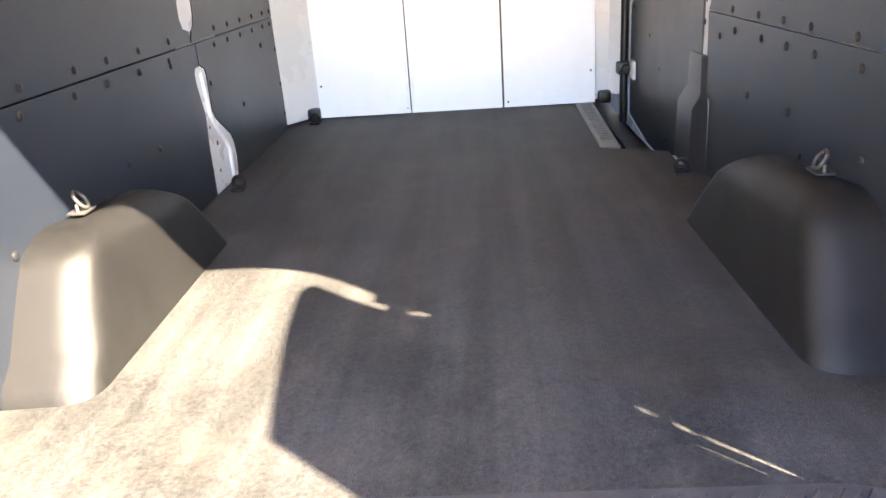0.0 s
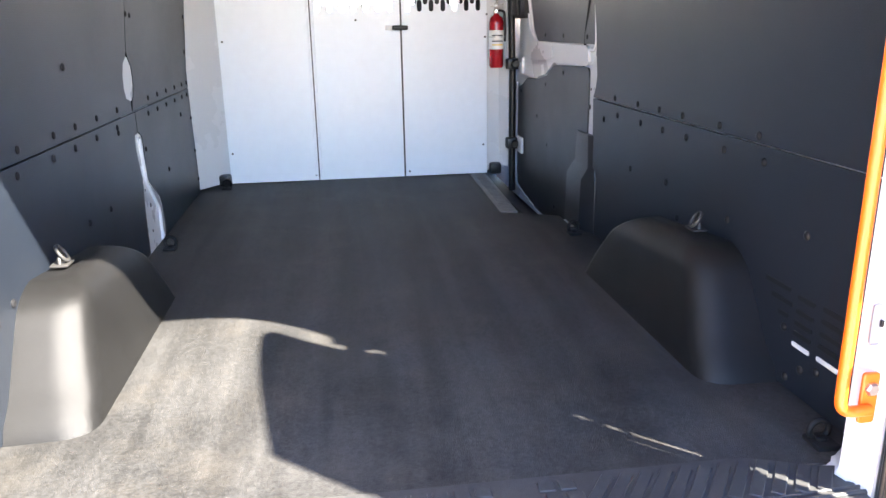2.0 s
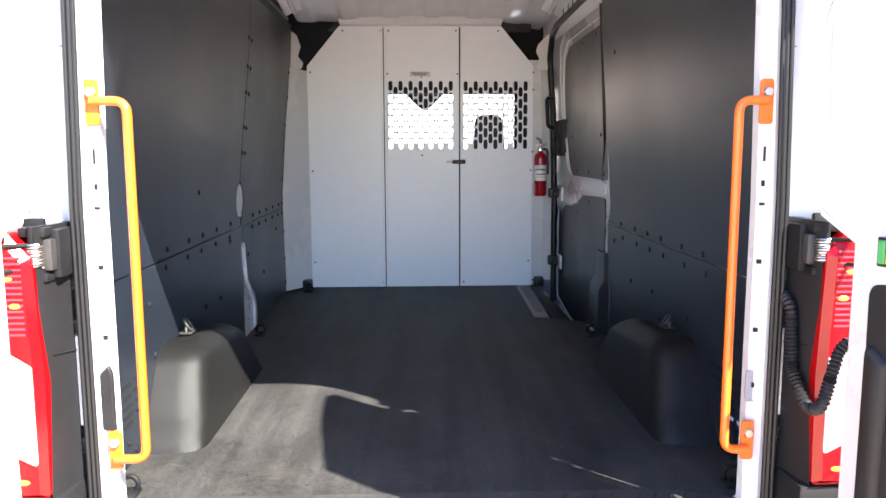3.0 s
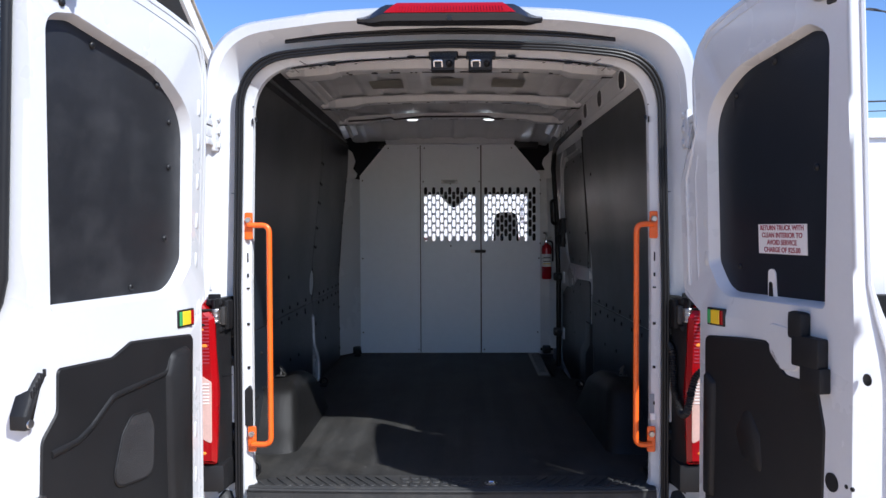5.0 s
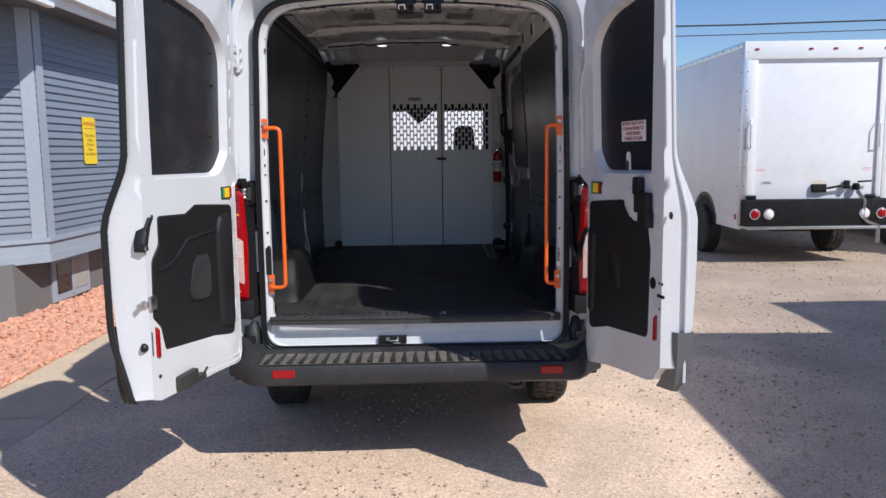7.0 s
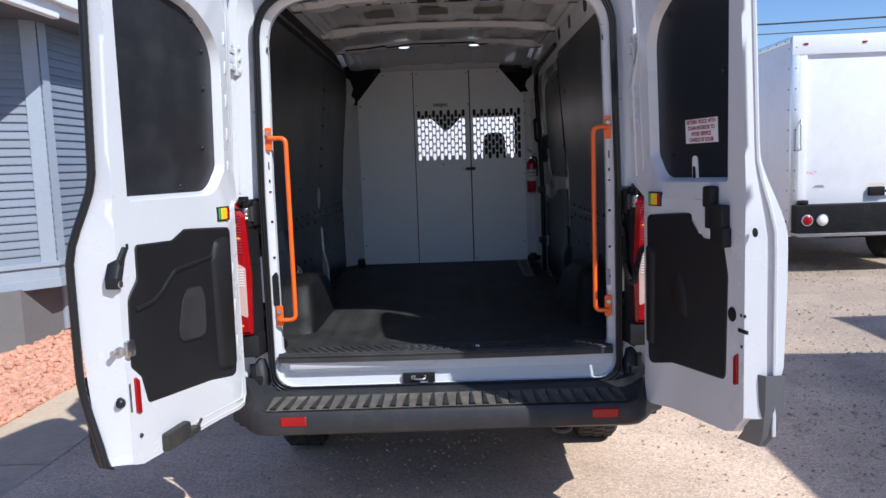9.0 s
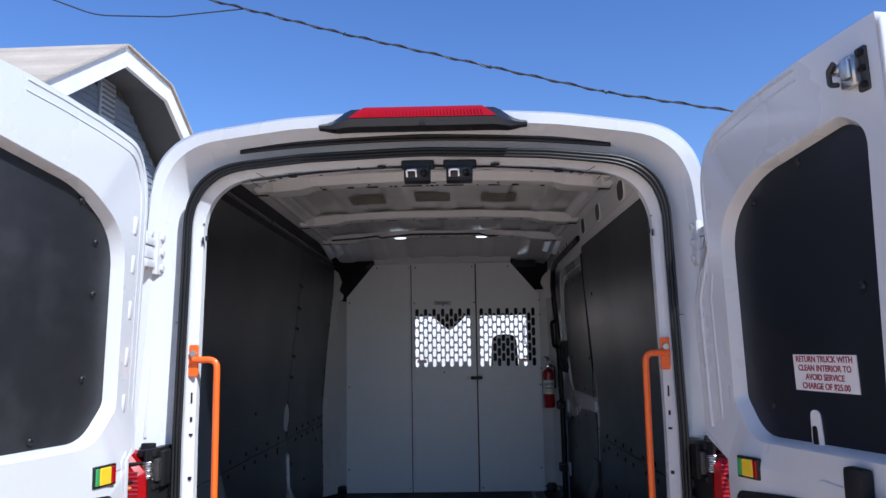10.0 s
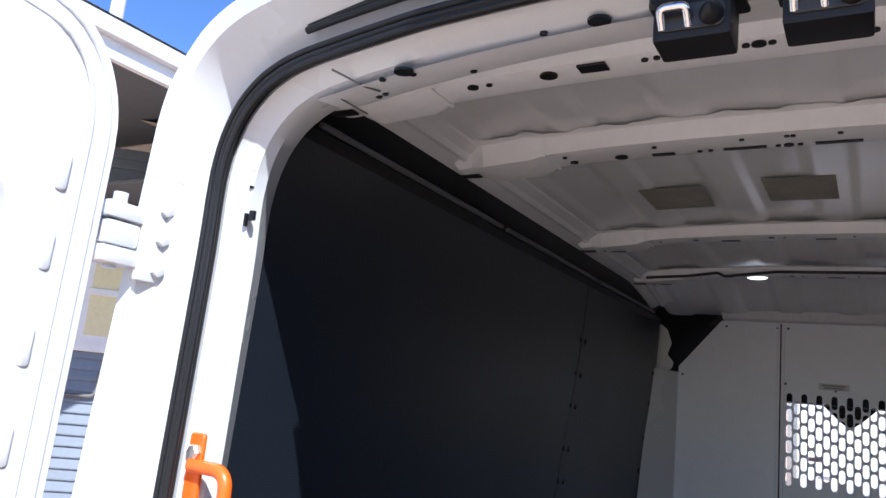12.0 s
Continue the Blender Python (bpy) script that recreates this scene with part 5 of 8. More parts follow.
# ---- rear fittings ----
for side in (-1, 1):
    # tail lamp: tall red body with a slanted clear insert and bright bulb reflectors
    lamp = part("tail_lamp", slab(bmesh.new(), rounded([(side * 0.985, 0.855), (side * 0.872, 0.855), (side * 0.866, 1.12), (side * 0.876, 1.40), (side * 0.930, 1.465), (side * 0.985, 1.475)], [0.01, 0.012, 0, 0.02, 0.03, 0.02], 4), -0.01, "y", -0.135, 0.016), REDLENS, van, "tall red tail lamp with clear insert", smooth=40)
    part("clear_insert", slab(bmesh.new(), rounded([(side * 0.978, 0.985), (side * 0.885, 0.935), (side * 0.884, 1.165), (side * 0.978, 1.225)], 0.008, 3), -0.143, "y", -0.005, 0.001), CLEARLENS, lamp, "clear slanted lens")
    for i in range(7):
        part("lens_rib", B((side * 0.973, -0.1505, 1.085 + i * 0.012), (side * 0.892, -0.1475, 1.089 + i * 0.012)), LABEL, lamp)
    for i in range(14):
        part("lens_rib", B((side * 0.975, -0.1475, 1.235 + i * 0.013), (side * 0.892, -0.1445, 1.239 + i * 0.013)), REDINK, lamp)
    for zz, uu in ((1.36, 0.925), (1.30, 0.91), (1.245, 0.94), (0.90, 0.92)):
        part("bulb_glint", lathe(bmesh.new(), [(0.011, 0), (0.009, 0.003), (0.003, 0.004)], 10, Matrix.Translation((side * uu, -0.1448, zz)) @ Matrix.Rotation(radians(90), 4, "X") @ Matrix.Diagonal((1.3, 0.6, 1, 1))), AMBER, lamp, "amber bulb reflector")
    # black plastic gutter panel that slopes out from the seal to the lamp
    bm = bmesh.new()
    prof = [(0.840, 0.022), (0.848, 0.004), (0.856, -0.030), (0.862, -0.090), (0.872, -0.120), (0.878, -0.100), (0.878, 0.030)]
    rg = bridge(bm, [[(side * x, y, z) for x, y in prof] for z in (0.74, 0.86, 1.16, 1.17, 1.47)])
    bm.faces.new(rg[0])
    bm.faces.new(rg[-1])
    part("gutter_panel", bm, TRIM, van, "black plastic panel beside the lamp", smooth=30)
    part("gutter_seam", tube(bmesh.new(), [(side * 0.8465, 0.002, 1.165), (side * 0.8545, -0.032, 1.170), (side * 0.8610, -0.092, 1.178)], 0.002, 5), RUBBER, van)
    for z in (0.93, 1.22, 1.33):
        bm = bmesh.new()
        lathe(bm, [(0.022, 0), (0.020, 0.010), (0.012, 0.014), (0.010, 0.008), (0.003, 0.008)], 14, Matrix.Translation((side * 0.850, 0.004, z)) @ Matrix.Rotation(radians(90), 4, "X"))
        part("bump_stop", bm, RUBBER, van, "round rubber bump stop", smooth=40)
    bm = bmesh.new()
    box(bm, (side * 0.852, -0.006, 0.98), (side * 0.838, 0.014, 1.20), 0.004, 2)
    part("body_edge", bm, WHITE, van)
    # hinges: the middle one black steel with long straps, the upper one white
    hz = 1.405
    bm = bmesh.new()
    box(bm, (side * 0.838, -0.075, hz - 0.055), (side * 0.862, 0.015, hz + 0.055), 0.008, 2)
    box(bm, (side * 0.855, -0.105, hz - 0.060), (side * 0.915, -0.060, hz - 0.040), 0.006, 2)
    box(bm, (side * 0.855, -0.105, hz + 0.040), (side * 0.915, -0.060, hz + 0.062), 0.006, 2)
    mh = part("middle_hinge", bm, BLACKPAINT, van, "dark steel door hinge with check straps", smooth=40)
    part("hinge_plate", B((side * 0.872, -0.072, hz - 0.075), (side * 0.918, -0.055, hz + 0.080), 0.006, 2), BLACKPAINT, mh, smooth=40)
    part("hinge_pin", tube(bmesh.new(), [(side * 0.880, -0.105, hz - 0.062), (side * 0.880, -0.105, hz + 0.064)], 0.012, 10), BLACKPAINT, mh, smooth=50)
    part("hinge_knuckle", B((side * 0.846, -0.098, hz - 0.035), (side * 0.866, -0.060, hz + 0.035), 0.006, 2), DARKSTEEL, mh, "zinc hinge knuckle", smooth=40)
    for dz in (0.024, -0.030):
        part("check_strap", tube(bmesh.new(), [(side * 0.880, -0.108, hz + dz), (side * 0.915, -0.150, hz + dz + 0.003), (side * 0.945, -0.215, hz + dz + 0.003)], 0.0048, 8), BLACKPAINT, mh, smooth=50)
    coil = [(side * 0.880 + 0.017 * math.cos(k * 0.7), -0.105 + 0.017 * math.sin(k * 0.7), hz - 0.026 + 0.052 * k / 80) for k in range(81)]
    part("hinge_spring", tube(bmesh.new(), coil, 0.0024, 5), STEEL, mh, "steel coil spring", smooth=60)
    hz = 2.10
    bm = bmesh.new()
    box(bm, (side * 0.878, -0.085, hz - 0.075), (side * 0.896, -0.025, hz + 0.070), 0.006, 2)
    uh = part("upper_hinge", bm, WHITE, van, "white painted door hinge", smooth=40)
    for dz in (-0.042, 0.030):
        part("hinge_arm", B((side * 0.884, -0.155, hz + dz - 0.014), (side * 0.930, -0.080, hz + dz + 0.014), 0.007, 2), WHITE, uh, smooth=40)
    part("hinge_block", B((side * 0.888, -0.150, hz - 0.026), (side * 0.922, -0.085, hz + 0.014), 0.008, 2), WHITE, uh, smooth=40)
    part("hinge_pin", tube(bmesh.new(), [(side * 0.908, -0.120, hz - 0.062), (side * 0.908, -0.120, hz + 0.062)], 0.012, 10), WHITE, uh, smooth=50)
    part("door_leaf", B((side * 0.905, -0.215, hz - 0.020), (side * 0.932, -0.140, hz + 0.022), 0.006, 2), WHITE, uh, smooth=40)
    for dz in (-0.052, 0.0, 0.050):
        bm = bmesh.new()
        lathe(bm, [(0.013, 0), (0.013, 0.008), (0.006, 0.010)], 6, Matrix.Translation((side * 0.878, -0.052, hz + dz)) @ Matrix.Rotation(radians(-90 * side), 4, "Y"))
        part("hinge_bolt", bm, WHITE, uh, smooth=40)
    bm = bmesh.new()
    box(bm, (side * 0.86, -0.09, 0.605), (side * 0.93, 0.03, 0.64), 0.006, 2)
    tube(bm, [(side * 0.90, -0.07, 0.60), (side * 0.90, -0.07, 0.70)], 0.013, 10)
    part("lower_hinge", bm, TRIM, van, smooth=40)
    # pressed ribs down the body edge above the lamp
    bm = bmesh.new()
    tube(bm, [(side * 0.915, -0.044, 1.50), (side * 0.908, -0.044, 1.72), (side * 0.900, -0.042, 1.86)], 0.006, 6)
    part("edge_rib", bm, WHITE, van, smooth=50)
    bm = bmesh.new()
    tube(bm, [(side * 0.872, -0.036, 2.20), (side * 0.866, -0.038, 2.28), (side * 0.852, -0.038, 2.335)], 0.007, 6)
    part("edge_rib", bm, WHITE, van, smooth=50)
    bm = bmesh.new()
    tube(bm, [(side * 0.918, -0.070, 1.872), (side * 0.873, -0.006, 1.87), (side * 0.842, 0.030, 1.87)], 0.0022, 5)
    part("body_joint", bm, BACKWALL, van)
    # slots and holes in the white door post
    for z, w, h in ((2.258, 0.011, 0.012), (2.236, 0.007, 0.008), (2.205, 0.004, 0.004), (1.62, 0.004, 0.035), (1.55, 0.006, 0.014), (1.50, 0.011, 0.006), (1.36, 0.010, 0.010), (1.19, 0.010, 0.010), (2.148, 0.004, 0.022), (2.155, 0.010, 0.016), (1.05, 0.006, 0.012)):
        x = side * (0.789 - 0.03 * smoothstep(1.6, 2.35, z))
        x -= side * (0.013 if w == 0.010 and z > 2 else 0.0)
        part("post_slot", B((x - w / 2, 0.0155, z - h / 2), (x + w / 2, 0.0225, z + h / 2)), RUBBER, van)
    # seams in the pressed flange
    seam = [[(side * 0.797, 0.0, 2.152), (side * 0.772, 0.028, 2.145), (side * 0.765, 0.052, 2.142)], [(side * 0.60, 0.008, 2.352), (side * 0.60, 0.028, 2.349), (side * 0.60, 0.10, 2.352)]]
    for line in seam:
        part("panel_seam", tube(bmesh.new(), line, 0.0016, 5), PLINTH, van)
    # grab handle
    hx = 0.714 if side > 0 else -0.700
    grab = part("grab_handle", tube(bmesh.new(), rounded([(side * 0.782, -0.002, 1.745), (hx, -0.004, 1.745), (hx, -0.004, 0.893), (side * 0.776, -0.002, 0.893)], 0.03, 7, closed=False), 0.0108, 14), ORANGE, van, "orange powder-coated steel grab handle", smooth=60)
    for z0, z1, zb in ((1.690, 1.795, 1.765), (0.862, 0.962, 0.932)):
        x = side * (0.782 if z0 > 1 else 0.776)
        bm = bmesh.new()
        slab(bm, rounded([(x - 0.016, z0), (x + 0.016, z0), (x + 0.016, z1), (x - 0.016, z1)], 0.008, 4), 0.010, "y", -0.007, 0.002)
        part("bracket", bm, ORANGE, grab, smooth=40)
        bm = bmesh.new()
        lathe(bm, [(0.013, 0), (0.013, 0.005), (0.010, 0.009), (0.003, 0.009)], 6, Matrix.Translation((x, 0.003, zb)) @ Matrix.Rotation(radians(90), 4, "X"))
        part("bolt", bm, STEEL, grab, "zinc bolt")
# latch cover plate on the west post, open pocket on the east one
bm = bmesh.new()
slab(bm, rounded([(-0.806, 0.965), (-0.774, 0.955), (-0.774, 1.10), (-0.782, 1.125), (-0.806, 1.10)], 0.006, 3), 0.016, "y", -0.012, 0.003)
cv = part("latch_cover", bm, TRIM, van, "black plastic latch cover", smooth=40)
part("slot", B((-0.795, 0.0015, 1.03), (-0.786, 0.0045, 1.065), 0.001, 1), RUBBER, cv)
bm = bmesh.new()
slab(bm, rounded([(0.772, 1.01), (0.794, 1.01), (0.794, 1.085), (0.772, 1.085)], 0.006, 3), 0.024, "y", -0.004)
part("latch_pocket", bm, material("pocket_grey", (0.25, 0.27, 0.3), 0.4), van, "open latch pocket in the white post")
part("pocket_clip", B((0.774, 0.010, 0.985), (0.794, 0.022, 1.01), 0.004, 2), LABEL, van)

# high brake lamp in a black housing
bm = bmesh.new()
prof = [(-0.055, 2.478), (-0.085, 2.49), (-0.090, 2.515), (-0.055, 2.556), (0.02, 2.578), (0.12, 2.585), (0.26, 2.57)]
rows = []
for i in range(33):
    x = -0.335 + 0.67 * i / 32
    s = abs(x) / 0.335
    k = 1 - smoothstep(0.66, 1.0, s) * 0.72
    rows.append([(x, y * (0.55 + 0.45 * k) + 0.0 * s, 2.478 + 0.014 * smoothstep(0.80, 1.0, s) + (z - 2.478) * k) for y, z in prof])
bridge(bm, rows, closed=False)
bk = part("high_brake_lamp", bm, material("gloss_black_plastic", (0.018, 0.018, 0.02), 0.25, vary=0.1), van, "black high-level brake lamp housing with red lens", smooth=40)
bm = bmesh.new()
bridge(bm, [[(-0.235, -0.0905, 2.5175), (0.235, -0.0905, 2.5175)], [(-0.205, -0.070, 2.5475), (0.205, -0.070, 2.5475)], [(-0.19, -0.052, 2.563), (0.19, -0.052, 2.563)], [(-0.18, -0.02, 2.572), (0.18, -0.02, 2.572)]], closed=False)
part("red_lens", bm, REDLENS, bk, "red lens", smooth=50)
for i in range(36):
    x = -0.19 + 0.38 * i / 35
    part("lens_flute", tube(bmesh.new(), [(x, -0.0895, 2.523), (x * 0.98, -0.074, 2.545)], 0.0014, 4), REDLENS, bk)
bm = bmesh.new()
lathe(bm, [(0.010, 0), (0.009, 0.004), (0.005, 0.004)], 14, Matrix.Translation((0.0, -0.087, 2.498)) @ Matrix.Rotation(radians(90), 4, "X"))
part("camera_eye", bm, RUBBER, bk, smooth=40)
bk.location = (0, -0.115, -0.018)
# rubber strip under the brake lamp
bm = bmesh.new()
strip = [(-0.62 + 0.031 * i, -0.012 - bowed(-0.62 + 0.031 * i), 2.448 + 0.022 * (1 - ((-0.62 + 0.031 * i) / 0.62) ** 2)) for i in range(41)]
tube(bm, strip, 0.0095, 8)
tube(bm, [(p[0], p[1] - 0.006, p[2] - 0.014) for p in strip], 0.006, 8)
part("rain_strip", bm, RUBBER, van, "black rubber rain strip", smooth=50)
for x in (-0.765, 0.755):
    bm = bmesh.new()
    tube(bm, [(x, 0.06, 2.507), (x, 0.012, 2.500), (x * 1.0, 0.006, 2.470), (x * 0.995, 0.03, 2.44)], 0.006, 6)
    part("roof_joint", bm, WHITE, van, smooth=50)
# latch strikers in the header
for x in (-0.024, 0.117):
    st = part("header_striker", slab(bmesh.new(), rounded([(x - 0.055, 2.378), (x + 0.055, 2.378), (x + 0.055, 2.405), (x - 0.055, 2.405)], 0.004, 3), 0.055, "y", -0.045, 0.004), RUBBER, van, "black door striker housing with bright latch bars", smooth=40)
    part("striker_block", B((x - 0.046, 0.000, 2.328), (x + 0.042, 0.06, 2.382), 0.005, 2), TRIM, st, smooth=40)
    part("striker_tray", slab(bmesh.new(), rounded([(x - 0.040, 2.338), (x + 0.036, 2.338), (x + 0.036, 2.370), (x - 0.040, 2.370)], 0.010, 4), -0.0005, "y", -0.003, 0.001), DARKSTEEL, st, "dull steel tray")
    bm = bmesh.new()
    tube(bm, rounded([(x - 0.034, 0.000, 2.343), (x - 0.034, -0.016, 2.361), (x - 0.004, -0.016, 2.361), (x - 0.004, 0.000, 2.343)], 0.008, 4, closed=False), 0.0055, 8)
    part("striker_bar", bm, CHROME, st, "bright latch bar", smooth=50)
    bm = bmesh.new()
    lathe(bm, [(0.014, 0), (0.013, 0.008), (0.007, 0.016), (0.003, 0.024), (0.001, 0.025)], 14, Matrix.Translation((x + 0.022, -0.002, 2.352)) @ Matrix.Rotation(radians(90), 4, "X"))
    part("striker_pin", bm, RUBBER, st, "black rubber cone", smooth=50)
    st.location = (0, -0.070, -0.006)

# bumper with ribbed step
bm = bmesh.new()
rows = []
for i in range(41):
    x = -1.0 + 2.0 * i / 40
    s = abs(x)
    back = smoothstep(0.80, 1.0, s)
    y = -0.245 + 0.20 * back ** 1.5
    up = 0.11 * smoothstep(0.80, 0.93, s)
    rows.append([(x, 0.06, 0.42), (x, y + 0.03, 0.402), (x, y + 0.004, 0.418), (x, y, 0.44), (x, y + 0.006, 0.497), (x, y + 0.016, 0.510 + up * 0.3), (x, y + 0.05 * (1 - back) + 0.02, 0.516 + up), (x, -0.055 + 0.02 * back, 0.524 + up), (x, -0.014, 0.534 + 0.07 * smoothstep(0.8, 0.9, s)), (x, 0.02, 0.538 + 0.07 * smoothstep(0.8, 0.9, s))])
bridge(bm, rows, closed=False)
bump = part("rear_bumper", bm, BUMPER, van, "dark grey plastic rear bumper with ribbed step", smooth=40)
bump.location = (0, -0.05, 0.022)
bm = bmesh.new()
bridge(bm, [[(-0.80 + 0.04 * i, y, z) for i in range(41)] for y, z in ((-0.222, 0.5165), (-0.150, 0.5200), (-0.075, 0.5260), (-0.055, 0.529))], closed=False)
part("step_pad", bm, STEP, bump, "dusty step pad")
for i in range(27):
    x = -0.76 + i * 0.0585
    m = Matrix.Translation((x, -0.14, 0.5225)) @ Matrix.Rotation(radians(4.4), 4, "X") @ Matrix.Rotation(radians(-9 + 18 * (i / 26)), 4, "Z")
    bm = bmesh.new()
    bridge(bm, [[m @ Vector(p) for p in ((-a, y, -0.004), (-a * 0.7, y, 0.008), (a * 0.7, y, 0.008), (a, y, -0.004))] for a, y in ((0.0165, -0.074), (0.0155, -0.066), (0.005, 0.070))], closed=False)
    part("step_rib", bm, BUMPER, bump)
for x in (-0.675, 0.70):
    bm = bmesh.new()
    slab(bm, rounded([(x - 0.058, 0.450), (x + 0.058, 0.450), (x + 0.058, 0.492), (x - 0.058, 0.492)], 0.008, 3), -0.236, "y", -0.012, 0.004)
    part("reflector", bm, REDLENS, bump, "red bumper reflector", smooth=40)
for side in (-1, 1):
    bm = bmesh.new()
    rings = []
    for z, x0, x1, y0, y1 in ((0.40, 0.86, 0.99, -0.06, 0.30), (0.56, 0.85, 1.01, -0.07, 0.30), (0.64, 0.845, 1.005, -0.055, 0.28), (0.70, 0.86, 1.00, -0.02, 0.25), (0.725, 0.885, 0.995, 0.0, 0.2)):
        rings.append([(side * p.x, p.y, z) for p in rounded([Vector((x0, y0)), Vector((x1, y0)), Vector((x1, y1)), Vector((x0, y1))], 0.03, 4)])
    r = bridge(bm, rings)
    bm.faces.new(r[-1])
    part("bumper_corner", bm, BUMPER, van, "dark grey plastic bumper corner", smooth=40)
    bm = bmesh.new()
    box(bm, (side * 0.845, -0.13, 0.745), (side * 0.985, 0.03, 0.852), 0.02, 2)
    part("lamp_shelf", bm, TRIM, van, smooth=40)
# tow hook and underside
bm = bmesh.new()
tube(bm, rounded([(0.50, -0.02, 0.42), (0.50, -0.06, 0.335), (0.58, -0.06, 0.335), (0.58, -0.02, 0.42)], 0.03, 5, closed=False), 0.014, 8)
part("tow_eye", bm, DARKSTEEL, van, "steel tow eye under the bumper", smooth=50)
part("underbody", B((-0.80, 0.1, 0.36), (0.80, 5.3, 0.60), 0.02, 1), BLACKPAINT, van)
part("body_sill", B((-0.985, 0.3, 0.40), (-0.80, 5.0, 0.62), 0.03, 2), WHITE, van, smooth=40)
part("body_sill", B((0.80, 0.3, 0.36), (0.985, 5.0, 0.535), 0.03, 2), WHITE, van, smooth=40)


def wheel(parent, x, y, r, w, twin=False, rim_mat=None):
    """A tyre with tread blocks, and a rim with its hub."""
    bm = bmesh.new()
    m = Matrix.Translation((x, y, GZ + r)) @ Matrix.Rotation(radians(90), 4, "Y")
    lathe(bm, [(r * 0.62, -w * 0.46), (r * 0.80, -w * 0.5), (r * 0.96, -w * 0.46), (r, -w * 0.38), (r, w * 0.38), (r * 0.96, w * 0.46), (r * 0.80, w * 0.5), (r * 0.62, w * 0.46)], 40, m)
    for k in range(44):
        a = 2 * math.pi * k / 44
        for j in (-1, 0, 1):
            mm = m @ Matrix.Rotation(a + 0.05 * j, 4, "Z") @ Matrix.Translation((r, 0, j * w * 0.27))
            box(bm, (-0.004, -r * 0.05, -w * 0.10), (0.006, r * 0.05, w * 0.10), 0, 1, mm)
    t = part("wheel", bm, TYRE, parent, "black road tyre on a steel rim", smooth=35)
    bm = bmesh.new()
    s = 1 if x > parent.location.x else -1
    lathe(bm, [(r * 0.62, s * w * 0.30), (r * 0.60, s * w * 0.46), (r * 0.52, s * w * 0.40), (r * 0.45, s * w * 0.20), (r * 0.22, s * w * 0.25), (r * 0.20, s * w * 0.42), (r * 0.05, s * w * 0.45)], 32, m)
    for k in range(8):
        a = 2 * math.pi * k / 8
        mm = m @ Matrix.Rotation(a, 4, "Z") @ Matrix.Translation((r * 0.36, 0, s * w * 0.24))
        lathe(bm, [(r * 0.05, -0.01), (r * 0.05, 0.01), (r * 0.02, 0.012)], 8, mm)
    part("rim", bm, rim_mat or ALU, t, smooth=40)
    return t


for x in (-0.86, 0.86):
    wheel(van, x, 0.97, 0.345, 0.235)
    wheel(van, x, 4.55, 0.345, 0.235)

# corrugated cable loom between body and east door
bm = bmesh.new()
pts = rounded([(0.838, -0.010, 1.285), (0.840, -0.050, 1.262), (0.842, -0.066, 1.12), (0.848, -0.130, 1.040), (0.856, -0.180, 1.055), (0.866, -0.192, 1.13), (0.884, -0.188, 1.195), (0.912, -0.184, 1.215)], 0.05, 8, closed=False)
dense = []
for a, b in zip(pts, pts[1:]):
    k = max(1, int((b - a).length / 0.0045))
    dense += [a.lerp(b, i / k) for i in range(k)]
tube(bm, dense, [0.0150 if i % 2 else 0.0108 for i in range(len(dense))], 12)
part("cable_loom", bm, TRIM, van, "black corrugated cable loom", smooth=25)


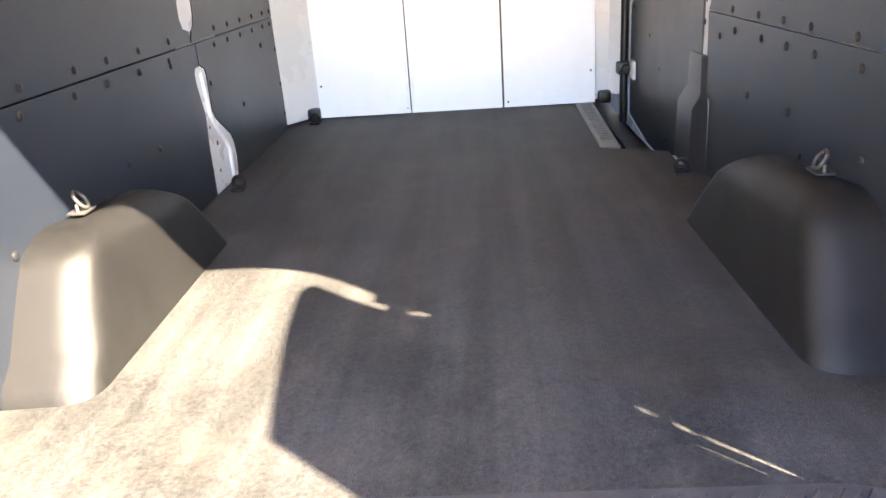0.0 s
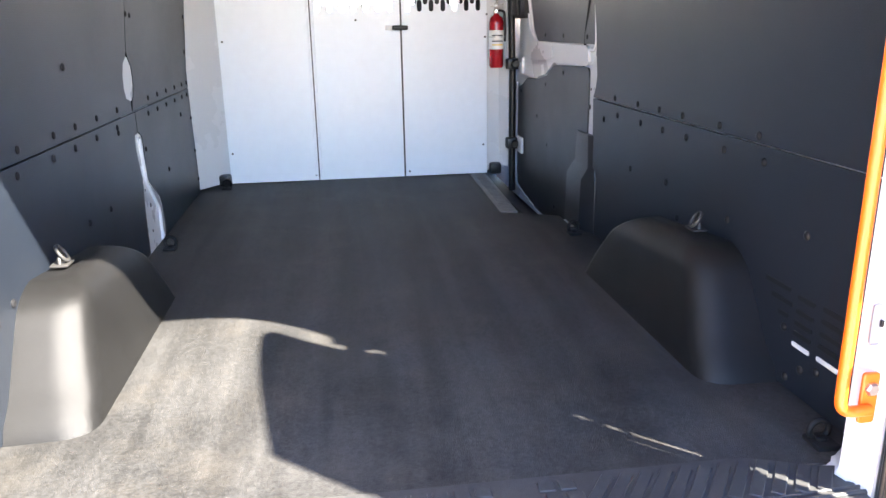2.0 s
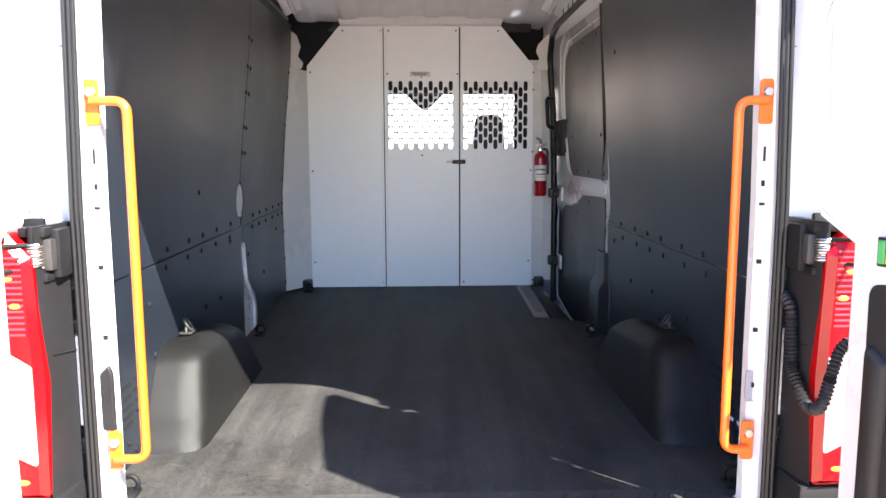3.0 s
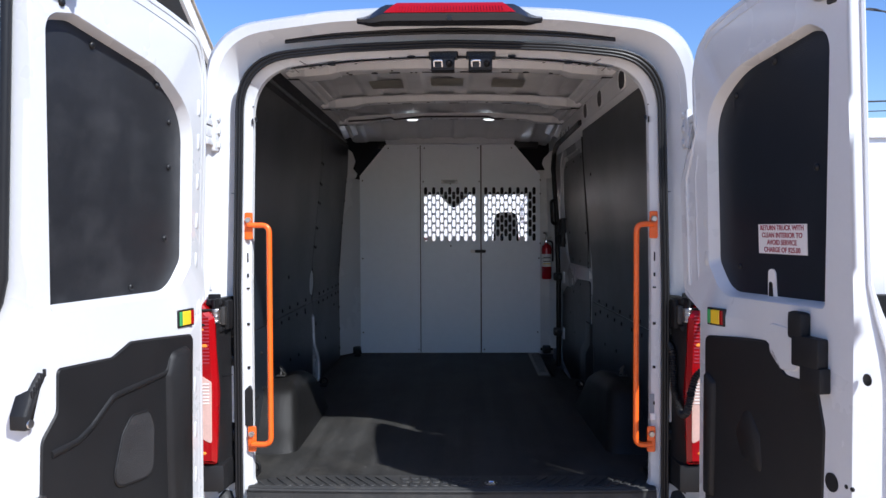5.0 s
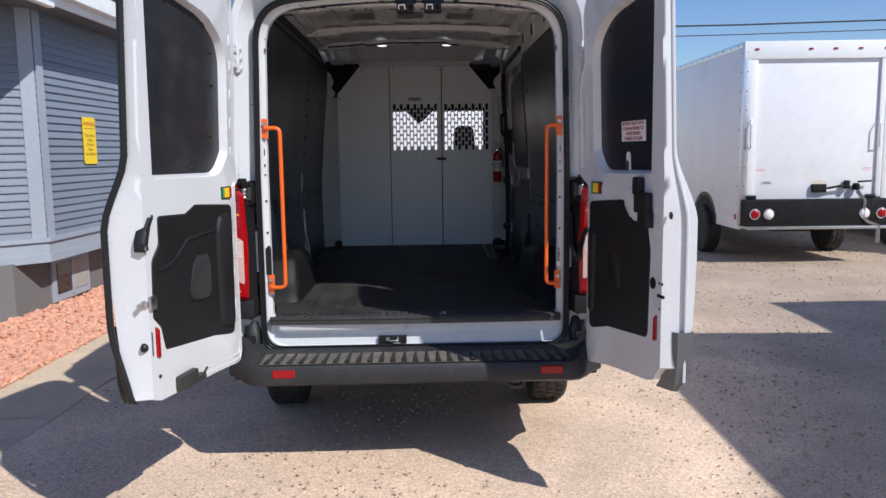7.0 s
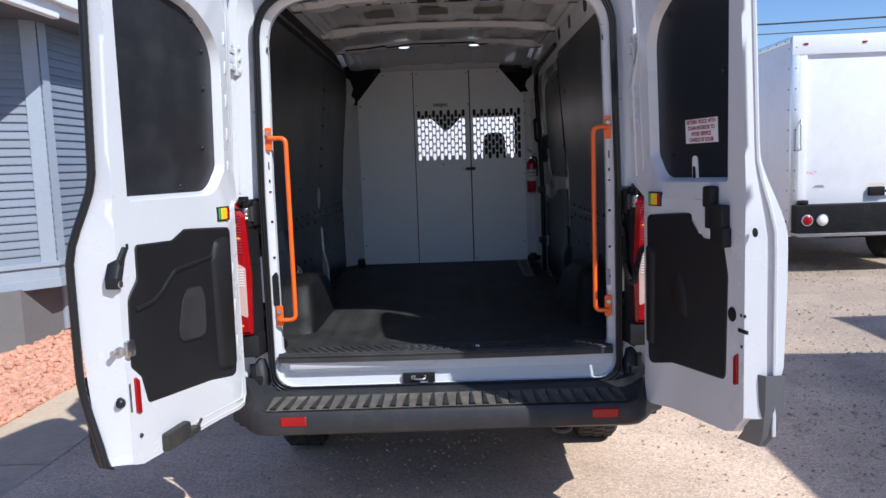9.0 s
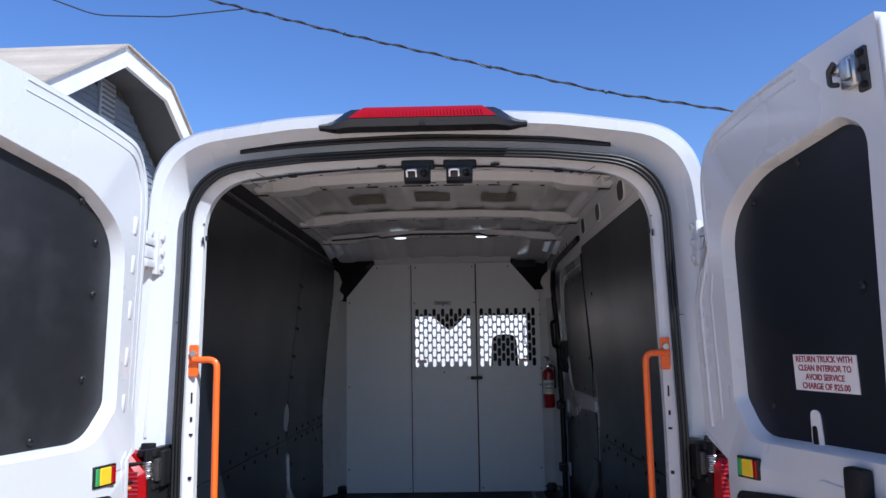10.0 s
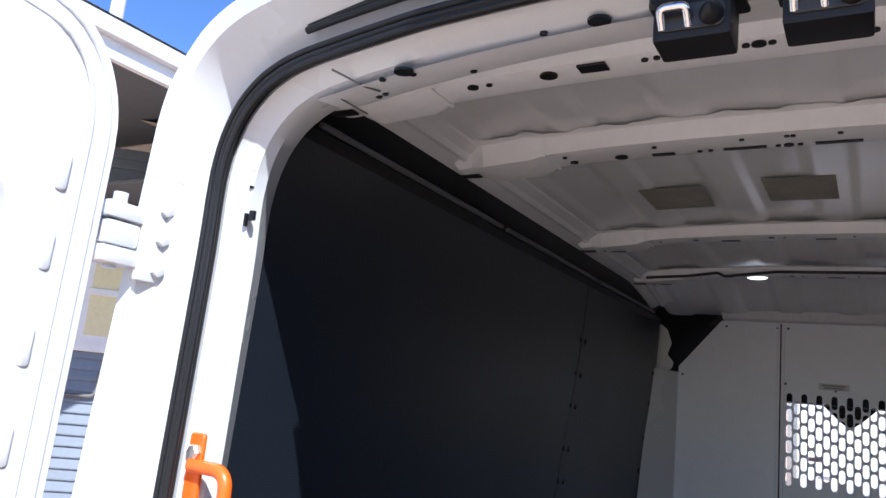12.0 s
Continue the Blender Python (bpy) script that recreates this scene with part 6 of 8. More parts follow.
# ---- rear doors ----
def rear_door(side, hinge, turn_vec):
    """One open rear door in its own axes: u from the hinge, n towards the outside, z up."""
    d = Vector((turn_vec[0], turn_vec[1], 0)).normalized()
    m = Matrix(((d.x, -d.y, 0, hinge[0]), (d.y, d.x, 0, hinge[1]), (0, 0, 1, 0), (0, 0, 0, 1)))
    s = 1 if side > 0 else -1       # the door's local y is s * n

    def P(u, n, z):
        return (u, s * n, z)

    def Q(u, n, z):
        return P(u, n + curl(u), z)
    W = 0.935 if side < 0 else 0.84
    h0 = 0.045 if side < 0 else 0.024

    def lean(z):
        return 0.035 * max(0.0, (z - 1.5) / 0.9)

    def thick(z):
        return (0.055 + 0.085 * (1 - smoothstep(1.30, 1.62, z))) * (1 - 0.55 * (1 - smoothstep(0.55, 0.95, z)))

    def corner(u):
        return 0.075 * smoothstep(W - 0.11, W, u) ** 2 if side > 0 else 0.02 * smoothstep(W - 0.06, W, u) ** 2

    def curl(u):
        return 0.018 * (1 - smoothstep(h0, h0 + 0.12, u))

    def top_u(u):
        # a rounded shoulder, then a gentle rise to the free edge
        t = min(1.0, max(0.0, (u - h0) / 0.15))
        shoulder = 2.22 + 0.172 * (1 - (1 - t) ** 2.6) ** (1 / 2.1)
        rise = 0.086 * (1 - (1 - min(1.0, max(0.0, (u - h0) / (W - h0)))) ** 2.4)
        return shoulder + rise
    zb0, zb1 = (0.555, 0.598) if side < 0 else (0.520, 0.608)
    door_bm = bmesh.new()
    # outer skin, edges and hinge side as slices
    us = [h0, h0 + 0.002, h0 + 0.006, h0 + 0.012, h0 + 0.02, h0 + 0.03, h0 + 0.04, h0 + 0.055, h0 + 0.08, h0 + 0.105, h0 + 0.13, h0 + 0.16, h0 + 0.2, h0 + 0.28, W * 0.5, W * 0.65, W * 0.8, W - 0.12, W - 0.06, W - 0.02, W]
    zs = [0.0, 0.02, 0.10, 0.25, 0.335, 0.355, 0.375, 0.40, 0.43, 0.46, 0.49, 0.505, 0.525, 0.57, 0.62, 0.68, 0.73, 0.755, 0.775, 0.80, 0.93, 0.98, 1.0]
    grid = []
    for q in zs:
        row = []
        for u in us:
            zl = zb0 + 0.04 * (1 - smoothstep(h0, h0 + 0.03, u)) + (zb1 - zb0) * (u - h0) / (W - h0) + corner(u)
            zt = top_u(u)
            z = zl + (zt - zl) * q
            bulge = 0.026 + (thick(z) - 0.026) * smoothstep(h0 + 0.01, h0 + 0.22, u)
            if q in (0.0, 1.0):
                bulge *= 0.9
            row.append(P(u + (0.03 if u == W else 0.0) * smoothstep(1.6, 1.3, z), bulge, z))
        grid.append(row)
    gv = bridge(door_bm, grid, closed=False)
    ring_out = [v.co.copy() for v in gv[0]] + [r[-1].co.copy() for r in gv[1:-1]] + [v.co.copy() for v in gv[-1][::-1]] + [r[0].co.copy() for r in gv[-2:0:-1]]
    ring_in = []
    for i, u in enumerate(us):
        zl = zb0 + 0.04 * (1 - smoothstep(h0, h0 + 0.03, u)) + (zb1 - zb0) * (u - h0) / (W - h0) + corner(u)
        ring_in.append(Q(u, 0, zl))
    def at_edge(u, q):
        zl = zb0 + 0.04 * (1 - smoothstep(h0, h0 + 0.03, u)) + (zb1 - zb0) * (u - h0) / (W - h0) + corner(u)
        return Q(u, 0, zl + (top_u(u) - zl) * q)
    ring_in += [at_edge(W, q) for q in zs[1:-1]] + [at_edge(u, 1.0) for u in us[::-1]] + [at_edge(h0, q) for q in zs[-2:0:-1]]
    mid = [Vector(a).lerp(Vector(b), 0.35) for a, b in zip(ring_in, ring_out)]
    bridge(door_bm, [ring_in, mid, ring_out])
    inner_outline = [(p[0], p[2]) for p in ring_in]
    split = 1.43
    if side < 0:
        win = rounded([(0.250, 1.508), (0.850, 1.512), (0.888, 2.285), (0.78, 2.310), (0.36, 2.245), (0.170, 2.13), (0.160, 1.61)], [0.14, 0.02, 0.10, 0.10, 0.35, 0.24, 0.05], 9)
        trim = rounded([(0.160, 0.715), (0.38, 0.750), (0.82, 0.795), (0.850, 0.90), (0.905, 0.95), (0.894, 1.185), (0.835, 1.245), (0.832, 1.362), (0.60, 1.354), (0.51, 1.388), (0.138, 1.365)], [0.04, 0.05, 0.03, 0.03, 0.02, 0.05, 0.04, 0.02, 0.02, 0.03, 0.03], 5)
    else:
        win = rounded([(0.185, 1.495), (0.726, 1.504), (0.775, 2.245), (0.69, 2.295), (0.30, 2.248), (0.115, 2.14), (0.105, 1.60)], [0.13, 0.02, 0.08, 0.10, 0.40, 0.26, 0.05], 9)
        trim = rounded([(0.100, 0.705), (0.30, 0.745), (0.722, 0.785), (0.734, 1.174), (0.70, 1.292), (0.55, 1.292), (0.50, 1.355), (0.447, 1.380), (0.092, 1.356)], [0.04, 0.05, 0.04, 0.08, 0.03, 0.04, 0.03, 0.03, 0.03], 5)
    up_out = [(h0, split), (W, split)] + [p for p in inner_outline if p[1] > split and p[0] > W - 1e-6 and p[1] < 2.46] + [(u, top_u(u)) for u in us[::-1]] + [p for p in inner_outline[::1] if p[1] > split and p[0] < h0 + 1e-6 and p[1] < 2.26][::1]
    lo_out = [p for p in inner_outline[:len(us)]] + [(W, split), (h0, split)]
    for out_line, hole, deep in ((up_out, win, 0.045), (lo_out, trim, 0.012)):
        got = plate_with_hole(door_bm, out_line, hole, lambda p: Q(p[0], 0, p[1]), 48)
        c = Vector((sum(p.x for p in got) / len(got), sum(p.y for p in got) / len(got)))
        r1 = [P(p.x + (c.x - p.x) * 0.012, 0.006, p.y + (c.y - p.y) * 0.012) for p in got]
        r2 = [P(p.x + (c.x - p.x) * 0.06, deep, p.y + (c.y - p.y) * 0.045) for p in got]
        bridge(door_bm, [[P(p.x, 0, p.y) for p in got], r1, r2])
    if side > 0:
        # the hinge edge steps back below the middle hinge and stands out above it
        for v in door_bm.verts:
            if v.co.x < h0 + 0.015:
                v.co.x -= 0.020 * smoothstep(1.46, 1.52, v.co.z) * (1 - smoothstep(1.90, 1.96, v.co.z))
        for v in door_bm.verts:
            if v.co.x < h0 + 0.015:
                v.co.x += 0.014 * smoothstep(1.93, 1.96, v.co.z) * (1 - smoothstep(2.05, 2.08, v.co.z))
    for v in door_bm.verts:
        v.co.y -= s * lean(v.co.z)
    door = part("rear_door", door_bm, WHITE, van, "white rear door, open, with black inner panels", smooth=30)
    door.matrix_basis = m

    def sub(name, bm, mat, label="", smooth=None):
        for v in bm.verts:
            v.co.y -= s * lean(v.co.z)
        return part(name, bm, mat, door, label, smooth)

    def flat(line, n0, n1, bevel=0.003):
        return slab(bmesh.new(), line, s * n0, "y", s * (n1 - n0), bevel)
    # west panel coloured lighter for sun, east panel darker for shade
    sub("window_panel", flat([(p[0], p[1]) for p in win], 0.06, 0.036, 0.002), DOORPANEL if side < 0 else LINER, "black panel over the door window", 20)
    tp = sub("lower_trim", flat([(p[0], p[1]) for p in trim], 0.04, -0.004, 0.006), TRIM, "black moulded lower door trim", 30)

    def button(u, z, n=0.035, r=0.011, mat=RUBBER, name="fastener"):
        bm = bmesh.new()
        lathe(bm, [(r, 0), (r * 0.95, 0.004), (r * 0.5, 0.008), (r * 0.2, 0.008)], 12, Matrix.Translation(P(u, n, z)) @ Matrix.Rotation(radians(90 * s), 4, "X"))
        return sub(name, bm, mat, "", 50)
    if side < 0:
        # moulded relief of the lower trim: raised pillar, speaker grille
        sub("trim_relief", flat(rounded([(0.175, 0.745), (0.32, 0.775), (0.335, 1.25), (0.30, 1.325), (0.165, 1.335)], 0.05, 8), -0.002, -0.024, 0.020), TRIM, "", 50)
        grille = rounded([(0.425, 1.155), (0.400, 1.10), (0.408, 0.945), (0.618, 0.965), (0.562, 1.115), (0.515, 1.160)], [0.03, 0.05, 0.05, 0.05, 0.06, 0.04], 6)
        ridge = rounded([P(u, -0.006, z) for u, z in ((0.30, 1.30), (0.32, 1.256), (0.60, 1.238), (0.70, 1.172), (0.76, 1.148), (0.86, 1.140))], 0.05, 5, closed=False)
        sub("moulded_ridge", tube(bmesh.new(), ridge, 0.010, 8, flat=0.6), TRIM, "", 60)
        g = sub("speaker_grille", flat(grille, -0.003, -0.010, 0.004), GRILLE, "dark speaker grille", 40)
        bm = bmesh.new()
        tube(bm, [P(p[0], -0.006, p[1]) for p in grille], 0.0045, 8, closed=True)
        part("grille_rim", bm, TRIM, g, smooth=50)
        for u, z in ((0.66, 2.255), (0.335, 2.20), (0.262, 2.09), (0.258, 1.94), (0.275, 1.70), (0.455, 1.55), (0.86, 2.10), (0.85, 1.90), (0.84, 1.70)):
            button(u, z)
        # rubber edge seal and its corner
        bm = bmesh.new()
        edge = [P(W + 0.012 + 0.03 * smoothstep(1.6, 1.3, z), thick(z) + 0.006, z) for z in [0.62 + 0.058 * i for i in range(33)]]
        tube(bm, edge, 0.014, 8)
        tube(bm, [P(W - 0.2, 0.045, 2.476), P(W, 0.05, 2.488), P(W + 0.02, 0.055, 2.46)], 0.014, 8)
        sub("edge_seal", bm, RUBBER, "black rubber seal on the door edge", 50)
        for p, q in zip(edge[::1], edge[1:]):
            for f in (0.0, 0.5):
                a0, a1 = Vector(p).lerp(Vector(q), f), Vector(p).lerp(Vector(q), f + 0.28)
                off = Vector((-0.006, -s * 0.0125, 0))
                sub("seal_stitch", tube(bmesh.new(), [a0 + off, a1 + off], 0.0010, 4), GREYTRIM)
        bm = bmesh.new()
        box(bm, (W - 0.10, min(s * 0.0, s * 0.06), 2.40), (W + 0.01, max(s * 0.0, s * 0.06), 2.490), 0.015, 2)
        sub("top_cap", bm, TRIM, "black plastic cap at the door's top corner", 40)
        # dark cover round the lower free corner
        bm = bmesh.new()
        bridge(bm, [[P(W + 0.034 - q, thick(z) + 0.004, z), P(W + 0.036 - q, thick(z) + 0.012, z), P(W + 0.026 - q, thick(z) + 0.012 + 0.8 * (0.14 - thick(z)), z), P(W - 0.10, thick(z) + 0.016 + 0.8 * (0.14 - thick(z)), z)] for z, q in ((0.595, 0.03), (0.63, 0.012), (0.68, 0.0), (0.74, 0.0), (0.80, 0.0), (0.86, 0.0), (0.92, 0.0))], closed=False)
        sub("edge_cover", bm, TRIM, "black cover on the lower door edge", 40)
        # pull handle on the edge
        bm = bmesh.new()
        slab(bm, rounded([(0.935, 1.225), (0.962, 1.228), (0.962, 1.265), (0.935, 1.325), (0.900, 1.365), (0.880, 1.355), (0.912, 1.305), (0.928, 1.26)], 0.008, 4), s * 0.03, "y", s * -0.045, 0.008)
        hd2 = sub("inside_handle", bm, TRIM, "black inside door handle", 50)
        for i in range(6):
            u, z = 0.934 - i * 0.0085, 1.315 + i * 0.0095
            sub("grip_tooth", B((u - 0.004, min(-s * 0.018, -s * 0.010), z - 0.010), (u + 0.004, max(-s * 0.018, -s * 0.010), z + 0.010), 0.002, 1), TRIM)
        bm = bmesh.new()
        lathe(bm, [(0.012, 0), (0.011, 0.004), (0.004, 0.005)], 12, Matrix.Translation(P(0.945, -0.014, 1.243)) @ Matrix.Rotation(radians(90 * s), 4, "X"))
        sub("handle_screw", bm, STEEL, "", 40)
        bm = bmesh.new()
        tube(bm, [P(0.875, 0.02, 1.01), P(0.97, 0.02, 1.012)], 0.010, 8)
        box(bm, (0.885, min(s * 0.035, -s * 0.015), 0.985), (0.935, max(s * 0.035, -s * 0.015), 1.045), 0.012, 2)
        lathe(bm, [(0.022, -0.01), (0.022, 0.012), (0.012, 0.02)], 12, Matrix.Translation(P(0.925, 0.015, 1.01)))
        sub("latch", bm, STEEL, "steel door latch", 40)
        sub("reflector", flat(rounded([(0.868, 0.775), (0.895, 0.785), (0.895, 0.915), (0.868, 0.895)], 0.006, 3), 0.004, -0.008, 0.003), REDLENS, "red door reflector", 40)
        bm = bmesh.new()
        box(bm, (0.908, min(0, s * 0.03), 0.79), (0.93, max(0, s * 0.03), 0.90), 0.005, 2)
        sub("latch_plate", bm, TRIM, "", 40)
        bm = bmesh.new()
        lathe(bm, [(0.018, 0), (0.02, 0.008), (0.012, 0.02), (0.004, 0.023)], 14, Matrix.Translation(P(0.942, 0.03, 0.835)) @ Matrix.Rotation(radians(90 * s), 4, "X"))
        sub("bump_stop", bm, RUBBER, "", 50)
        bm = bmesh.new()
        box(bm, (0.60, min(s * 0.01, -s * 0.03), 0.59), (0.76, max(s * 0.01, -s * 0.03), 0.66), 0.015, 2)
        box(bm, (0.545, min(s * 0.01, -s * 0.035), 0.595), (0.62, max(s * 0.01, -s * 0.035), 0.622), 0.006, 2)
        tube(bm, [P(0.56, -0.03, 0.62), P(0.53, -0.03, 0.64)], 0.006, 8)
        sub("lower_latch", bm, DARKSTEEL, "dark lower door latch", 40)
        bm = bmesh.new()
        box(bm, (0.80, min(0, -s * 0.02), 2.34), (0.875, max(0, -s * 0.02), 2.42), 0.004, 1)
        sub("upper_latch", bm, STEEL, "steel upper door latch", 40)
        bm = bmesh.new()
        tube(bm, [P(0.81, -0.03, 2.355), P(0.81, -0.03, 2.41)], 0.010, 8)
        box(bm, (0.795, min(0, -s * 0.04), 2.372), (0.83, max(0, -s * 0.04), 2.402), 0.006, 2)
        sub("latch_claw", bm, DARKSTEEL, "", 40)
        button(0.83, 2.325, -0.001, 0.012)
        button(0.88, 0.70, -0.001, 0.008)
        yu, first, last = 0.190, GREEN, REDLENS
    else:
        bm = bmesh.new()
        sub("trim_relief", flat(rounded([(0.10, 0.80), (0.16, 0.80), (0.17, 1.20), (0.10, 1.24)], 0.02, 5), -0.002, -0.016, 0.010), TRIM, "", 50)
        sub("trim_relief", flat(rounded([(0.45, 0.95), (0.33, 0.98), (0.29, 1.06), (0.30, 1.13), (0.37, 1.15), (0.43, 1.08)], 0.03, 5), -0.002, -0.010, 0.006), TRIM, "", 50)
        for u, z in ((0.475, 2.235), (0.255, 2.17), (0.25, 1.60), (0.66, 1.9)):
            button(u, z)
        # black lock box on the frame
        bm = bmesh.new()
        box(bm, (0.625, min(0.0, -s * 0.035), 1.335), (0.745, max(0.0, -s * 0.035), 1.425), 0.008, 2)
        box(bm, (0.605, min(0.0, -s * 0.035), 1.41), (0.67, max(0.0, -s * 0.035), 1.49), 0.012, 2)
        box(bm, (0.665, min(0.0, -s * 0.035), 1.275), (0.755, max(0.0, -s * 0.035), 1.345), 0.006, 2)
        sub("lock_box", bm, TRIM, "black inside lock box", 40)
        # painted recess beside the lock box, finger slot in the window panel
        sub("pocket", flat(rounded([(0.48, 1.30), (0.615, 1.31), (0.615, 1.43), (0.46, 1.44)], 0.03, 5), 0.004, -0.004, 0.003), WHITE, "", 40)
        sub("finger_slot", flat(rounded([(0.408, 1.498), (0.455, 1.498), (0.450, 1.60), (0.413, 1.60)], [0, 0, 0.022, 0.022], 6), 0.038, 0.032, 0.001), LABEL, "white notch cut in the panel", 40)
        sub("finger_hole", flat(rounded([(0.414, 1.498), (0.438, 1.498), (0.436, 1.56), (0.416, 1.56)], [0, 0, 0.01, 0.01], 4), 0.033, 0.0305, 0.001), RUBBER)
        sub("reflector", flat(rounded([(0.780, 0.785), (0.806, 0.795), (0.806, 0.91), (0.780, 0.89)], 0.006, 3), 0.004, -0.008, 0.003), REDLENS, "red door reflector", 40)
        for u, z, r in ((0.763, 1.038, 0.026), (0.90, 1.337, 0.016)):
            sub("door_hole", lathe(bmesh.new(), [(r, 0), (r, 0.002)], 16, Matrix.Translation(P(u if u < 0.8 else 0.868, -0.001 if u < 0.8 else 0.02, z)) @ Matrix.Rotation(radians(90 * s), 4, "X")), RUBBER)
        bm = bmesh.new()
        box(bm, (0.805, -0.004, 0.985), (0.86, 0.004, 0.998), 0.001, 1)
        for u, z in ((0.82, 1.045), (0.842, 1.045), (0.825, 0.935)):
            sub("screw_hole", lathe(bmesh.new(), [(0.006, -0.003), (0.006, 0.002)], 10, Matrix.Translation(P(u, 0, z)) @ Matrix.Rotation(radians(90), 4, "X")), RUBBER)
        sub("latch_slot", bm, RUBBER)
        bm = bmesh.new()
        box(bm, (0.738, min(0, -s * 0.024), 2.335), (0.786, max(0, -s * 0.024), 2.405), 0.004, 1)
        box(bm, (0.752, min(-s * 0.024, -s * 0.034), 2.350), (0.780, max(-s * 0.024, -s * 0.034), 2.395), 0.006, 2)
        box(bm, (0.715, min(0, -s * 0.030), 2.375), (0.745, max(0, -s * 0.030), 2.395), 0.004, 1)
        sub("upper_latch", bm, STEEL, "steel upper door latch", 40)
        sub("latch_base", flat(rounded([(0.772, 2.318), (0.806, 2.318), (0.806, 2.418), (0.772, 2.418)], 0.006, 3), 0.0, -0.006, 0.001), DARKSTEEL)
        sub("latch_claw", tube(bmesh.new(), rounded([P(0.745, -0.034, 2.345), P(0.722, -0.036, 2.352), P(0.722, -0.036, 2.385), P(0.74, -0.034, 2.398)], 0.01, 4, closed=False), 0.006, 8), DARKSTEEL, "", 50)
        for u, z in ((0.795, 2.332), (0.795, 2.368), (0.795, 2.404)):
            sub("latch_bolt", lathe(bmesh.new(), [(0.008, 0), (0.008, 0.006), (0.003, 0.007)], 6, Matrix.Translation(P(u, -0.006, z)) @ Matrix.Rotation(radians(90 * s), 4, "X")), BLACKPAINT)
        # outer skin at the lower edge, its shade put in as dark grey
        bm = bmesh.new()
        bridge(bm, [[P(W - 0.02 - q, 0.03, z), P(W + 0.035 - q * 0.5, 0.06, z), P(W + 0.042 - q * 0.5, 0.06 + w, z), P(W - 0.12, 0.07 + w, z)] for z, q, w in ((0.575, 0.07, 0.02), (0.62, 0.03, 0.045), (0.72, 0.0, 0.065), (0.84, -0.005, 0.07))], closed=False)
        sub("edge_cover", bm, GREYTRIM, "lower outer door edge, coloured dark grey for its shade", 40)
        # pressed steps along the free edge
        bm = bmesh.new()
        tube(bm, [P(W + 0.002 + 0.03 * smoothstep(1.6, 1.3, z), 0.045 + 0.05 * smoothstep(1.6, 1.3, z), z) for z in [0.62 + 0.08 * i for i in range(24)]], 0.007, 6)
        sub("edge_rib", bm, WHITE, "", 50)
        # notice on the window panel
        st = sub("notice", flat([(0.364, 1.648), (0.608, 1.648), (0.608, 1.740), (0.364, 1.740)], 0.0365, 0.0335, 0.0), LABEL, "white notice with red capital letters")
        mm = Matrix.Translation(P(0.486, 0.0328 - lean(1.694), 1.694)) @ Matrix.Rotation(radians(90) + math.atan(0.0389), 4, "X")
        lettering("notice_text", "RETURN TRUCK WITH\nCLEAN INTERIOR TO\nAVOID SERVICE\nCHARGE OF $25.00", 0.0215, mm, REDINK, st, 0.0004)
        yu, first, last = 0.165, REDLENS, GREEN
    # pressed contour ridges near the door's outline, and shallow dimples down the hinge side
    def inset(dist):
        line = [(p[0], p[1]) for p in inner_outline]
        out = []
        for i, p in enumerate(line):
            a, b = Vector(line[i - 1]), Vector(line[(i + 1) % len(line)])
            t = (b - a)
            if t.length < 1e-6:
                continue
            t.normalize()
            q = Vector(p) + Vector((-t.y, t.x)) * dist
            out.append((min(max(q.x, h0 + dist), W - dist), q.y))
        return rounded(out, 0.02, 3)
    for dist, r in ((0.014, 0.0045), (0.042, 0.0035)):
        ridge = [P(p[0], curl(p[0]) + r * 0.35, p[1]) for p in inset(dist) if p[0] < W - 0.2 and (side < 0 or p[1] > 1.5)]
        k = max(range(len(ridge)), key=lambda i: (Vector(ridge[i]) - Vector(ridge[i - 1])).length)
        sub("contour_ridge", tube(bmesh.new(), ridge[k:] + ridge[:k], r, 8), WHITE, "", 60)
    for z in (0.86, 1.02, 1.18, 1.62, 1.76, 1.90, 2.04, 2.16):
        u = h0 + 0.072
        sub("dimple", flat(rounded([(u - 0.009, z - 0.028), (u + 0.009, z - 0.028), (u + 0.009, z + 0.028), (u - 0.009, z + 0.028)], 0.008, 4), 0.006 + curl(u), -0.0022 + curl(u), 0.002), WHITE, "", 50)
    # red, yellow and green door switch plate
    zc = 1.425
    sub("switch_plate", flat(rounded([(yu - 0.052, zc - 0.030), (yu + 0.052, zc - 0.030), (yu + 0.052, zc + 0.030), (yu - 0.052, zc + 0.030)], 0.004, 3), 0.004, -0.006, 0.002), RUBBER, "black switch plate with coloured lenses", 30)
    for u0, u1, mt in ((yu - 0.046, yu - 0.028, last), (yu - 0.024, yu + 0.026, YELLOW), (yu + 0.030, yu + 0.046, first)):
        sub("switch_lens", flat(rounded([(u0, zc - 0.024), (u1, zc - 0.024), (u1, zc + 0.024), (u0, zc + 0.024)], 0.003, 3), -0.005, -0.010, 0.002), mt, "", 30)
    # the lower half stands back from the body and further in at its hinge edge
    back, inward = (0.055, 0.040) if side > 0 else (0.030, 0.012)
